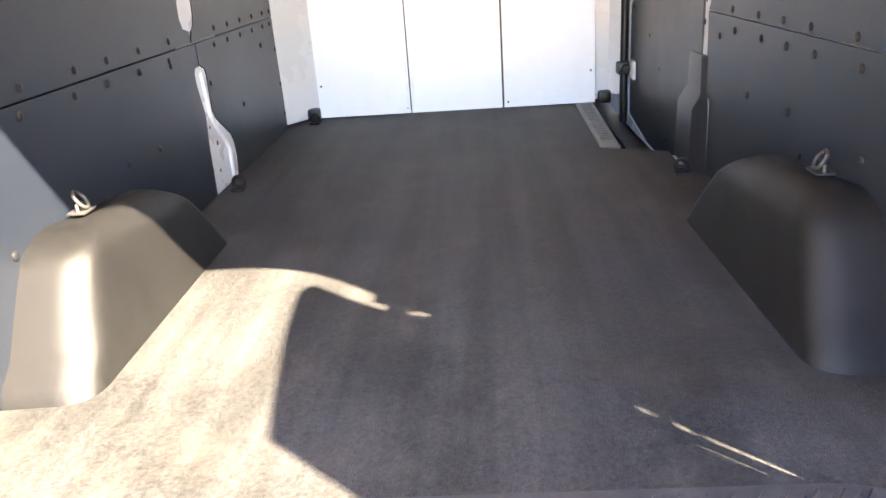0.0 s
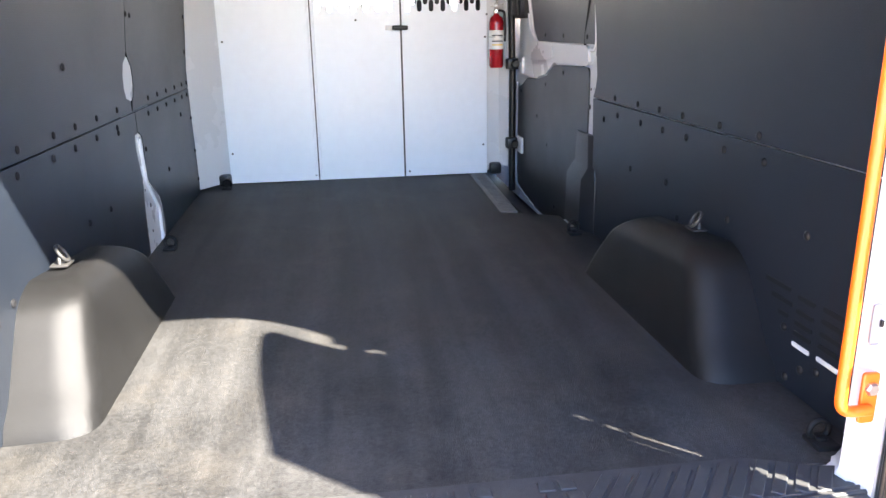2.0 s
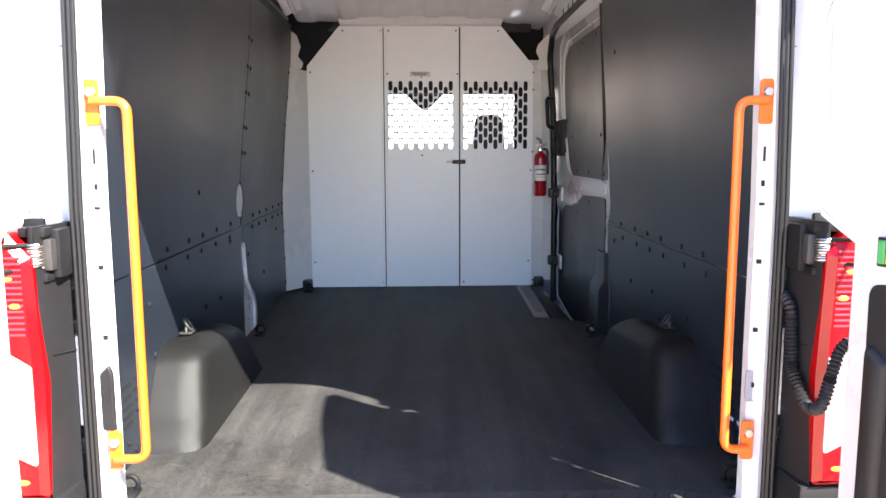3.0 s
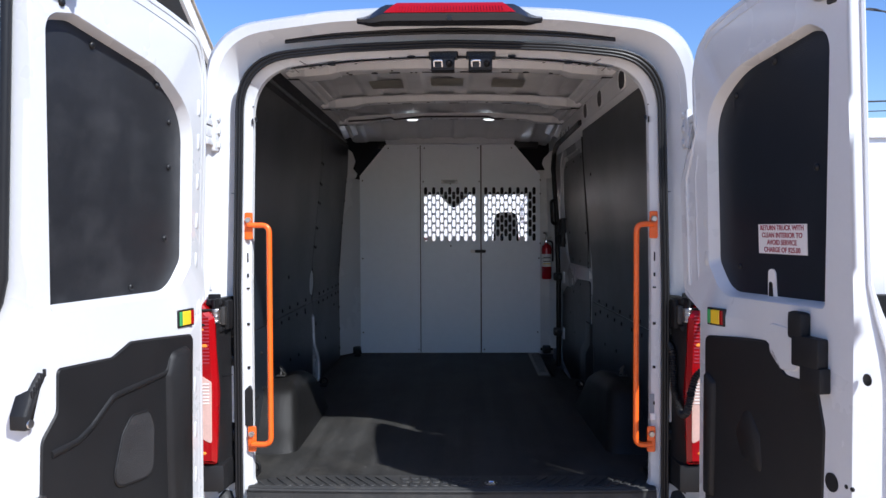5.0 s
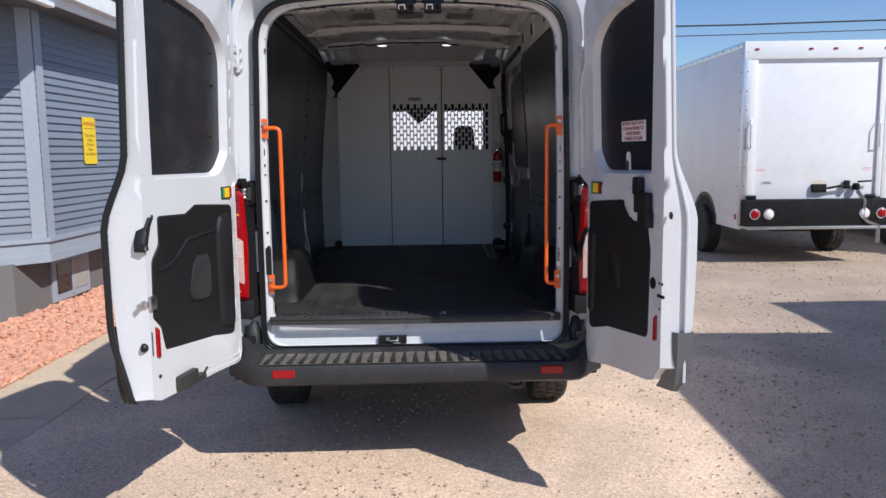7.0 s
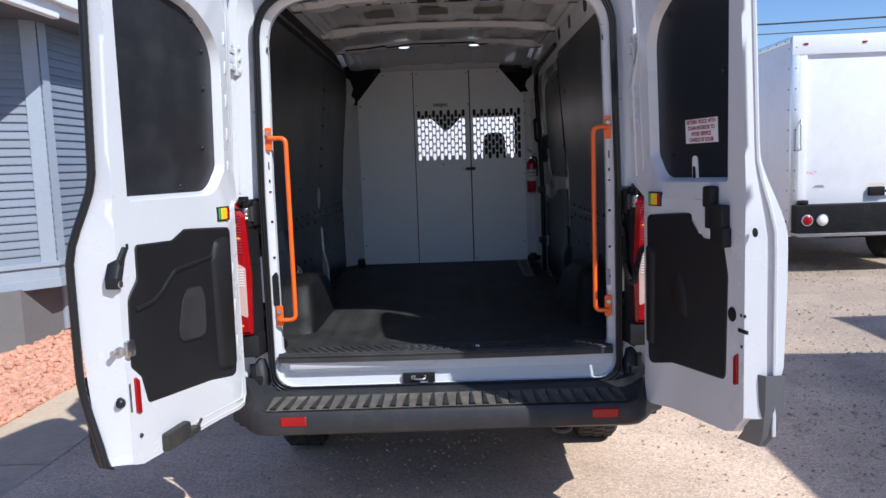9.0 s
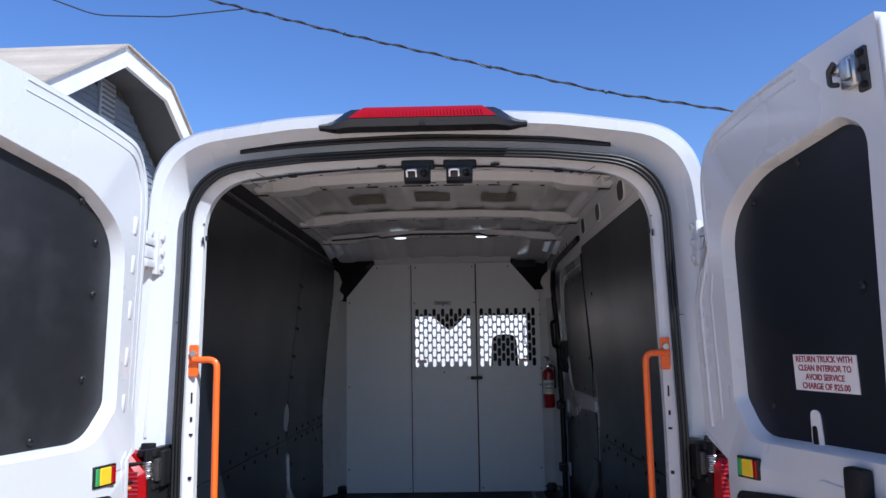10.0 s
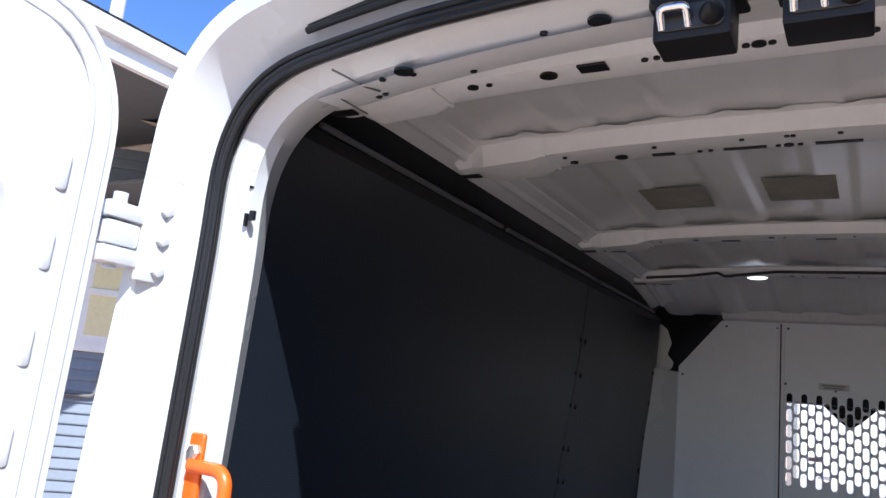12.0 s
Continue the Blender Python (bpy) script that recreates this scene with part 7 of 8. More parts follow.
    for ob in [door] + list(door.children_recursive):
        if ob.name.startswith("notice"):
            continue
        skin = ob.name.split(".")[0] in ("rear_door", "contour_ridge", "dimple")
        for v in ob.data.vertices:
            if v.co.x < h0 + 0.35 and (skin or v.co.z < 1.47):
                near = 1 - smoothstep(h0, h0 + (0.35 if v.co.z < 1.47 else 0.085), v.co.x)
                v.co.y -= s * inward * near * (1.0 if side > 0 else 1 - smoothstep(1.46, 1.60, v.co.z))
                v.co.x += back * near * (1 - smoothstep(1.452, 1.475, v.co.z))
                if side > 0:
                    # the gap opens again above the upper hinge's foot
                    v.co.x += near * (0.040 * smoothstep(2.02, 2.04, v.co.z) * (1 - smoothstep(2.34, 2.40, v.co.z)) - 0.050 * smoothstep(1.46, 1.48, v.co.z) * (1 - smoothstep(2.02, 2.04, v.co.z)))
    return door


rear_door(-1, (-0.882, -0.12), (-0.198, -1.0))
rear_door(1, (0.903, -0.12), (0.178, -1.0))

# ---- fire extinguisher on the east post ----
ext = thing("fire_extinguisher", "red fire extinguisher with white label on the white post", "fire extinguisher", (0.758, 3.16, 1.325))
bm = bmesh.new()
lathe(bm, [(0.034, 0.0), (0.040, 0.012), (0.040, 0.240), (0.035, 0.266), (0.016, 0.280), (0.014, 0.290)], 24)
cyl = part("cylinder", bm, REDPAINT, ext, smooth=50)
bm = bmesh.new()
lathe(bm, [(0.0407, 0.10), (0.0407, 0.20)], 24)
part("label_band", bm, LABEL, cyl, "white printed label", smooth=60)
for z in (0.12, 0.14, 0.17):
    bm = bmesh.new()
    rows = [[(0.0411 * math.cos(a), 0.0411 * math.sin(a), zz) for a in [math.pi * (1.25 + 0.5 * k / 8) for k in range(9)]] for zz in (z, z + 0.006)]
    bridge(bm, rows, closed=False)
    part("label_bar", bm, RUBBER if z > 0.13 else YELLOW, cyl)
bm = bmesh.new()
lathe(bm, [(0.014, 0.285), (0.017, 0.30), (0.012, 0.315), (0.012, 0.345), (0.006, 0.35)], 14)
box(bm, (-0.038, -0.050, 0.322), (0.030, -0.026, 0.330), 0.003, 2)
box(bm, (-0.010, -0.045, 0.318), (0.010, 0.02, 0.336), 0.004, 2)
tube(bm, rounded([(0.0, -0.02, 0.345), (-0.012, -0.045, 0.366), (-0.034, -0.055, 0.372)], 0.01, 4, closed=False), 0.007, 8)
tube(bm, [(0.012, -0.03, 0.330), (0.034, -0.04, 0.338)], 0.006, 8)
part("valve", bm, STEEL, ext, smooth=40)
bm = bmesh.new()
lathe(bm, [(0.012, 0), (0.012, 0.01), (0.004, 0.012)], 14, Matrix.Translation((0.0, -0.016, 0.30)) @ Matrix.Rotation(radians(90), 4, "X"))
part("gauge", bm, CHROME, ext, smooth=40)
bm = bmesh.new()
tube(bm, rounded([(0.014, 0, 0.305), (0.045, 0, 0.30), (0.050, 0, 0.20), (0.048, 0, 0.14)], 0.02, 5, closed=False), 0.007, 8)
part("hose", bm, RUBBER, ext, smooth=50)
bm = bmesh.new()
tube(bm, [(0.0425 * math.cos(a), 0.0425 * math.sin(a), 0.165) for a in [2 * math.pi * k / 24 for k in range(24)]], 0.003, 6, closed=True)
box(bm, (-0.02, 0.035, 0.03), (0.02, 0.062, 0.28))
part("bracket", bm, STEEL, ext, smooth=40)
# ---- box truck ----
def box_truck(at, turn=0.0):
    t = thing("box_truck", "white box truck with roll-up rear door on a black bumper", "truck", at, turn)
    # own axes: x across from its west side, y ahead from its rear face
    Wd, Ln, Z0, Z1 = 2.13, 4.6, 0.50, 3.10
    body = part("cargo_box", B((0, 0.03, Z0 + 0.08), (Wd, Ln, Z1 - 0.01), 0.02, 2), BOXWHITE, t, "white ribbed box body", smooth=30)
    for x in (-0.004, Wd - 0.10):
        bm = bmesh.new()
        box(bm, (x, -0.01, 0.52), (x + 0.105, 0.05, Z1), 0.012, 2)
        part("corner_post", bm, ALU if x < 0 else BOXWHITE, t, smooth=30)
    part("rear_header", B((-0.002, -0.015, 2.86), (Wd + 0.002, 0.05, Z1 + 0.01), 0.012, 2), BOXWHITE, t, smooth=30)
    part("roof_edge", B((-0.012, 0.05, Z1 - 0.07), (0.02, Ln, Z1 + 0.005), 0.006, 2), ALU, t, smooth=30)
    door = part("roll_up_door", B((0.20, 0.055, 0.93), (Wd - 0.18, 0.075, 2.86)), LABEL, t, "white roll-up door")
    for i in range(5):
        z = 0.93 + i * 0.386
        part("door_slat", B((0.20, 0.035, z + 0.004), (Wd - 0.18, 0.06, z + 0.382), 0.006, 2), BOXWHITE, door)
    for x0, x1 in ((0.10, 0.20), (Wd - 0.18, Wd - 0.10)):
        part("door_jamb", B((x0, -0.005, 0.90), (x1, 0.06, 2.87), 0.008, 2), BOXWHITE, t, smooth=30)
    for x in (0.17, 0.93, 1.28, 1.63, 2.0):
        bm = bmesh.new()
        box(bm, (x - 0.03, -0.028, 2.985), (x + 0.03, -0.014, 3.01), 0.006, 2)
        part("marker_lamp", bm, REDLENS, t, "small red marker lamp", smooth=40)
    for i in range(9):
        part("rivet", lathe(bmesh.new(), [(0.010, 0), (0.008, 0.006), (0.003, 0.008)], 8, Matrix.Translation((0.05, -0.010, 0.8 + 0.27 * i)) @ Matrix.Rotation(radians(90), 4, "X")), DARKSTEEL, t)
        part("rivet", lathe(bmesh.new(), [(0.010, 0), (0.008, 0.006), (0.003, 0.008)], 8, Matrix.Translation((-0.003, 0.09, 0.8 + 0.27 * i)) @ Matrix.Rotation(radians(-90), 4, "Y")), DARKSTEEL, t)
    for i in range(14):
        part("rivet", lathe(bmesh.new(), [(0.012, 0), (0.010, 0.006), (0.003, 0.008)], 8, Matrix.Translation((-0.011, 0.2 + 0.3 * i, Z1 - 0.035)) @ Matrix.Rotation(radians(-90), 4, "Y")), DARKSTEEL, t)
    for x in (0.105, Wd - 0.19):
        bm = bmesh.new()
        tube(bm, rounded([(x + 0.03, -0.01, 1.62), (x, -0.06, 1.68), (x, -0.06, 1.95), (x + 0.03, -0.01, 2.02)], 0.03, 4, closed=False), 0.010, 8)
        part("grab_bar", bm, ALU, t, "bright grab bar", smooth=50)
    for x in (0.22, Wd - 0.38):
        part("red_marking", B((x, 0.030, 1.28), (x + 0.14, 0.034, 1.325)), material("red_tape", (0.62, 0.10, 0.13), 0.4), t)
    part("amber_marking", B((1.05, 0.030, 1.08), (1.27, 0.034, 1.14)), material("amber_tape", (0.80, 0.55, 0.15), 0.4), t)
    bm = bmesh.new()
    box(bm, (1.04, -0.03, 0.97), (1.24, 0.034, 1.09), 0.01, 2)
    tube(bm, [(1.24, -0.04, 1.03), (1.42, -0.04, 1.06), (1.52, -0.04, 1.06)], 0.016, 8)
    box(bm, (1.50, -0.06, 1.02), (1.56, 0.02, 1.14), 0.01, 2)
    tube(bm, [(1.68, -0.04, 1.12), (1.87, -0.04, 1.13)], 0.014, 8)
    lathe(bm, [(0.045, 1.0), (0.05, 1.03), (0.05, 1.08), (0.03, 1.1)], 14, Matrix.Translation((1.66, -0.03, 0)))
    part("door_latch", bm, BLACKPAINT, t, "black roll-up door latch", smooth=40)
    bm = bmesh.new()
    tube(bm, rounded([(1.66, -0.06, 1.0), (1.72, -0.17, 0.85), (1.70, -0.17, 0.62), (1.78, -0.19, 0.55), (1.92, -0.19, 0.50), (1.92, -0.19, 0.25)], 0.05, 5, closed=False), 0.030, 8, flat=0.2)
    part("hanging_strap", bm, material("grey_webbing", (0.50, 0.48, 0.44), 0.9), t, "grey webbing strap hanging over the bumper", smooth=50)
    bm = bmesh.new()
    slab(bm, [(0.34, 1.135), (0.45, 1.135), (0.47, 1.10), (0.31, 1.10)], 0.03, "y", -0.004)
    part("badge", bm, ALU, t)
    bmp = part("bumper", B((0.02, -0.16, 0.50), (Wd - 0.02, 0.10, 0.88), 0.015, 2), BLACKPAINT, t, "black steel step bumper", smooth=30)
    part("step_edge", B((0.04, -0.20, 0.455), (Wd - 0.04, 0.02, 0.50), 0.012, 2), STEEL, bmp, smooth=30)
    # raised lozenges of the tread plate
    vs, fs = [], []
    for i in range(62):
        for j in range(9):
            cx, cz, up = 0.06 + i * 0.0325, 0.535 + j * 0.038 + 0.019 * (i % 2), (i + j) % 2
            a, b = (0.013, 0.006) if up else (0.006, 0.013)
            n0 = len(vs)
            vs += [(cx - a, -0.1605, cz), (cx, -0.1605, cz - b), (cx + a, -0.1605, cz), (cx, -0.1605, cz + b), (cx, -0.1665, cz)]
            fs += [(n0 + k, n0 + (k + 1) % 4, n0 + 4) for k in range(4)]
    me = bpy.data.meshes.new("tread_lozenges")
    me.from_pydata(vs, [], fs)
    me.materials.append(BLACKPAINT)
    loz = new("tread_lozenges", me)
    loz.parent = bmp
    for x, mt in ((0.165, REDLENS), (0.365, LABEL), (Wd - 0.40, LABEL), (Wd - 0.16, REDLENS)):
        bm = bmesh.new()
        lathe(bm, [(0.075, 0), (0.078, 0.01), (0.07, 0.018)], 20, Matrix.Translation((x, -0.16, 0.675)) @ Matrix.Rotation(radians(90), 4, "X"))
        l = part("lamp_bezel", bm, ALU, bmp, smooth=40)
        bm = bmesh.new()
        lathe(bm, [(0.064, 0.016), (0.055, 0.026), (0.02, 0.032)], 20, Matrix.Translation((x, -0.16, 0.675)) @ Matrix.Rotation(radians(90), 4, "X"))
        part("lamp_lens", bm, mt, l, "round lamp lens", smooth=50)
    for x in (0.10, Wd - 0.32):
        part("bumper_block", B((x, -0.10, 0.885), (x + 0.11, 0.02, 0.94), 0.015, 2), RUBBER, t, smooth=40)
    part("skirt", B((0.0, 0.05, 0.44), (0.06, 0.92, 0.60), 0.01, 1), BOXWHITE, t)
    part("skirt", B((0.0, 2.02, 0.44), (0.06, Ln, 0.60), 0.01, 1), BOXWHITE, t)
    bm = bmesh.new()
    arc = [(1.46 + 0.50 * math.cos(a), 0.42 + 0.45 * math.sin(a)) for a in [math.pi * k / 16 for k in range(17)]]
    bridge(bm, [[(-0.006, p[0], p[1]) for p in arc], [(-0.006, 1.46 + (p[0] - 1.46) * 1.12, 0.42 + (p[1] - 0.42) * 1.12) for p in arc], [(0.10, 1.46 + (p[0] - 1.46) * 1.12, 0.42 + (p[1] - 0.42) * 1.12) for p in arc]], closed=False)
    part("wheel_arch", bm, RUBBER, t, "black wheel arch trim", smooth=40)
    # flat black disc on the box side, in place of a shaded recess
    part("arch_liner", slab(bmesh.new(), arc, -0.004, "x", 0.02), BLACKPAINT, t, "flat black half-disc standing in for the wheel recess's shade")
    for x, z, n in ((0.0, 0.72, 6), (0.0, 0.62, 6)):
        part("side_label", B((-0.004, 0.16, z), (0.001, 0.52, z + 0.05)), LABEL, t)
    part("side_reflector", B((-0.008, 0.10, 0.58), (0.0, 0.16, 0.66)), REDLENS, t)
    for x in (0.035, Wd - 0.10):
        wheel(t, x, 1.46, 0.385, 0.24)
        wheel(t, x, 5.6, 0.385, 0.24)
    part("chassis", B((0.55, 0.1, 0.40), (Wd - 0.55, 6.2, 0.55)), BLACKPAINT, t)
    cab = part("cab", B((0.08, Ln + 0.12, 0.5), (Wd - 0.08, 6.6, 1.75), 0.12, 3), WHITE, t, "white truck cab", smooth=40)
    part("cab_top", B((0.14, Ln + 0.15, 1.7), (Wd - 0.14, 5.9, 2.25), 0.14, 3), WHITE, cab, smooth=40)
    return t


truck = box_truck((4.42, 6.93, 0.0), 0.0)
# two unseen trucks added south-east to cast the shadows across the yard
shade_truck = copy_thing(truck, pose(6.34, 0.50, 0.0, 0, 0, 180))
next_truck = copy_thing(truck, pose(8.50, 1.66, 0.0, 0, 0, 180) @ Matrix.Diagonal((1.0, 1.0, 1.10, 1.0)))
tagged(next_truck, "unseen white box truck, stretched and added to shade the yard")
far_truck = copy_thing(truck, pose(7.75, 7.3, 0.0))
tagged(far_truck, "white box truck parked alongside another box truck")
# truck copy added ahead so the bulkhead holes look out on sunlit white
backdrop_truck = copy_thing(truck, pose(-1.0, 8.6, 0.0))
tagged(backdrop_truck, "white box truck added ahead of the van as a bright backdrop")
tagged(shade_truck, "unseen white box truck, added to cast the shadow beside the van")

# ---- house ----
house = thing("house", "blue-grey clapboard house with white fascia and tan shingle roof", "house")
BX, BY = -3.95, 3.70                     # the bay's corner
DIAG = Vector((-0.7071, -0.7071))
BOT, TOP = 0.78, 3.12
COURSE = 0.079
board_meshes = {}


def clapboards(p0, p1, z0, z1, name_of_wall, shade_back=True, gable=None):
    """A wall with one board for each course, each leaning out at its foot."""
    a, b = Vector((p0[0], p0[1], 0)), Vector((p1[0], p1[1], 0))
    run = b - a
    length = run.length
    nrm = Vector((run.y, -run.x, 0)).normalized()
    bm = bmesh.new()
    if gable:
        bm.faces.new([bm.verts.new(a + run * (s) + Vector((0, 0, z)) - nrm * 0.02) for s, z in gable])
    else:
        bm.faces.new([bm.verts.new(q - nrm * 0.02 + Vector((0, 0, z))) for q, z in ((a, z0), (b, z0), (b, z1), (a, z1))])
    wall = part(name_of_wall, bm, BACKWALL, house, "blue-grey clapboard wall")
    n = int((z1 - z0) / COURSE)
    for i in range(n):
        za = z0 + i * COURSE
        s0, s1 = 0.0, 1.0
        if gable:
            zz = za + COURSE
            xs_in = []
            for (sa, z_a), (sb, z_b) in zip(gable, gable[1:] + gable[:1]):
                if (z_a - zz) * (z_b - zz) < 0:
                    xs_in.append(sa + (sb - sa) * (zz - z_a) / (z_b - z_a))
            if len(xs_in) < 2:
                continue
            s0, s1 = min(xs_in), max(xs_in)
        key = (round((s1 - s0) * length, 2))
        if key not in board_meshes:
            L = (s1 - s0) * length
            bb = bmesh.new()
            pr = [(0.0, 0.0), (0.022, 0.0), (0.022, 0.010), (0.003, COURSE + 0.008), (0.0, COURSE + 0.008)]
            r = bridge(bb, [[(0, -p, q) for p, q in pr], [(L, -p, q) for p, q in pr]])
            bb.faces.new(r[0])
            bb.faces.new(r[1])
            finish(bb)
            me = bpy.data.meshes.new("clapboard")
            bb.to_mesh(me)
            bb.free()
            me.materials.append(SIDING)
            board_meshes[key] = me
        ob = new("clapboard", board_meshes[key])
        ob.parent = wall
        o = a + run * s0
        ob.matrix_basis = Matrix(((run.x / length, -nrm.x, 0, o.x), (run.y / length, -nrm.y, 0, o.y), (0, 0, 1, za), (0, 0, 0, 1)))
    return wall


e0, e1 = (BX, BY), (BX, 9.5)
d1 = (BX + DIAG.x * 2.2, BY + DIAG.y * 2.2)
clapboards(e0, e1, BOT, TOP, "east_wall")
clapboards(d1, e0, BOT, TOP, "bay_wall")
# corner boards, two faces meeting at the bay's corner
bm = bmesh.new()
for p, q in (((BX, BY), (BX, BY + 0.14)), ((BX, BY), (BX + DIAG.x * 0.14, BY + DIAG.y * 0.14))):
    v = Vector((q[0] - p[0], q[1] - p[1], 0))
    nn = Vector((v.y, -v.x, 0)).normalized()
    if nn.x < 0:
        nn = -nn
    pts = [Vector((*p, 0)) + nn * 0.026, Vector((*q, 0)) + nn * 0.026, Vector((*q, 0)) - nn * 0.01, Vector((*p, 0)) - nn * 0.01]
    r = bridge(bm, [[(w.x, w.y, BOT) for w in pts], [(w.x, w.y, TOP) for w in pts]])
    bm.faces.new(r[0])
    bm.faces.new(r[1])
part("corner_board", bm, HOUSETRIM, house, "pale corner board")


def band(z0, z1, out, mat, name, far=9.5):
    """A trim band that follows the bay's two walls."""
    bm = bmesh.new()
    k = out * math.tan(radians(22.5))
    line_out = [(BX + out, far), (BX + out, BY - k), (BX + DIAG.x * 2.2 + out * 0.7071, BY + DIAG.y * 2.2 - out * 0.7071)]
    line_in = [(BX - 0.05, far), (BX - 0.05, BY + 0.02), (BX + DIAG.x * 2.2 - 0.035, BY + DIAG.y * 2.2 + 0.035)]
    ring = line_out + line_in[::-1]
    r = bridge(bm, [[(*p, z0) for p in ring], [(*p, z1) for p in ring]])
    bm.faces.new(r[0])
    bm.faces.new(r[1])
    return part(name, bm, mat, house)


band(0.745, 0.79, 0.055, HOUSETRIM, "water_table")
band(0.62, 0.745, 0.030, HOUSETRIM, "skirt_board")
band(0.535, 0.62, 0.045, HOUSETRIM, "skirt_board")
# basement wall set back under the bay, with a window
base = part("basement_wall", B((-6.2, 3.4, GZ - 0.2), (-4.15, 9.5, 0.55)), PLINTH, house, "grey basement wall")
bm = bmesh.new()
bridge(bm, [[(-4.15, 3.4, -0.2), (-5.6, 1.95, -0.2)], [(-4.15, 3.4, 0.55), (-5.6, 1.95, 0.55)]], closed=False)
part("basement_wall", bm, PLINTH, house, "grey basement wall")
part("stair_post", B((-4.35, 2.86, -0.1), (-4.26, 2.95, 0.56), 0.004, 1), HOUSETRIM, house)
win = part("basement_window", B((-4.165, 4.10, 0.02), (-4.12, 4.95, 0.50), 0.006, 1), HOUSETRIM, house, "small basement window with pale frame")
part("pane", B((-4.125, 4.18, 0.10), (-4.114, 4.50, 0.44), 0.003, 1), material("dark_pane", (0.02, 0.02, 0.022), 0.08), win)
part("shutter", B((-4.125, 4.56, 0.10), (-4.112, 4.87, 0.44), 0.004, 1), material("beige_board", (0.36, 0.34, 0.30), 0.7), win)
part("mullion", B((-4.13, 4.50, 0.06), (-4.108, 4.56, 0.46), 0.003, 1), HOUSETRIM, win)
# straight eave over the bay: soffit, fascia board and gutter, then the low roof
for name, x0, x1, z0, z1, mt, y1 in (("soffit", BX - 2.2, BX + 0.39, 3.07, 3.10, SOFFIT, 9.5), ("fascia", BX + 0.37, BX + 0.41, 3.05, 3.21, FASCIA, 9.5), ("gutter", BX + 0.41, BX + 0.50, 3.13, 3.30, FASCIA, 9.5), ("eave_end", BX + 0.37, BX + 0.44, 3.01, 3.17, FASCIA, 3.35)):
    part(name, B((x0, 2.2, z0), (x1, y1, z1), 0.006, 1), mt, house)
bm = bmesh.new()
bridge(bm, [[(BX + 0.51, 2.2, 3.305), (BX + 0.51, 9.5, 3.305)], [(BX - 0.1, 2.2, 3.47), (BX - 0.1, 9.5, 3.47)], [(BX - 2.4, 2.2, 4.0), (BX - 2.4, 9.5, 4.0)]], closed=False)
part("bay_roof", bm, SHINGLE, house, "tan shingle lower roof")
# higher level eave south of the gable, over the diagonal wall
d2 = (BX + DIAG.x * 1.1, BY + DIAG.y * 1.1)
clapboards(d1, d2, TOP, 3.52, "bay_wall_top")
part("upper_fascia", B((-3.54, -0.6, 3.50), (-3.50, 2.66, 3.645), 0.006, 1), FASCIA, house)
part("upper_gutter", B((-3.51, -0.6, 3.61), (-3.45, 2.66, 3.71), 0.006, 1), FASCIA, house)
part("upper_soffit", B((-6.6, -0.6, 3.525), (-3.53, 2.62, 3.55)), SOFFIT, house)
bm = bmesh.new()
bridge(bm, [[(-3.44, -0.6, 3.715), (-3.44, 2.66, 3.715)], [(-6.6, -0.6, 4.9), (-6.6, 2.66, 4.9)]], closed=False)
part("south_roof", bm, SHINGLE, house, "tan shingle roof")
# upper storey: east-facing clipped gable with white rake boards
GX, RX = -3.98, -3.50
gable = [(2.62, 3.50), (4.97, 4.97), (6.10, 4.93), (7.90, 3.85)]
yy0, yy1 = 2.9, 7.6
clapboards((GX, yy0), (GX, yy1), 3.42, 4.9, "gable_wall", gable=[(0.0, 3.42), (1.0, 3.42), (1.0, 3.62), (0.66, 4.74), (0.44, 4.76), (0.0, 3.60)])
ends = list(zip(gable, gable[1:]))
for k, ((ya, za), (yb, zb)) in enumerate(ends):
    a, b = Vector((RX, ya, za)), Vector((RX, yb, zb))
    v = b - a
    t = Vector((0, -v.z, v.y)).normalized()
    if t.z < 0:
        t = -t
    bm = bmesh.new()
    ext = v.normalized() * 0.055
    ring = [a - ext - t * 0.19, b + ext - t * 0.19, b + ext * 0.1 + t * 0.012, a - ext * 0.1 + t * 0.012]
    ring = [p + Vector((0.003 * k, 0, 0)) for p in ring]
    r = bridge(bm, [ring, [p + Vector((-0.045, 0, 0)) for p in ring]])
    bm.faces.new(r[0])
    bm.faces.new(r[1])
    part("rake_board", bm, FASCIA, house, "white rake board")
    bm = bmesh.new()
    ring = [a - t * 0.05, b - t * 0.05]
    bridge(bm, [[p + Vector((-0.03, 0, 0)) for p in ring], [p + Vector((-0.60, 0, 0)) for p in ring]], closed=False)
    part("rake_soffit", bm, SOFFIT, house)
    L = v.length
    n = max(3, int(L / 0.15))
    for i in range(n):
        p0, p1 = a.lerp(b, i / n), a.lerp(b, (i + 1) / n)
        ring = [p0 + t * 0.014, p1 + t * 0.014, p1 + t * 0.034, p0 + t * 0.034]
        bm = bmesh.new()
        r = bridge(bm, [[q + Vector((0.04, 0, 0)) for q in ring], [q + Vector((-7.0, 0, 0)) for q in ring]])
        bm.faces.new(r[0])
        bm.faces.new(r[1])
        part("shingle_course", bm, SHINGLE, house)
bm = bmesh.new()
box(bm, (GX + 0.0, 5.32, 4.34), (GX + 0.045, 5.66, 4.80), 0.004, 1)
vent = part("gable_vent", bm, HOUSETRIM, house, "louvred gable vent")
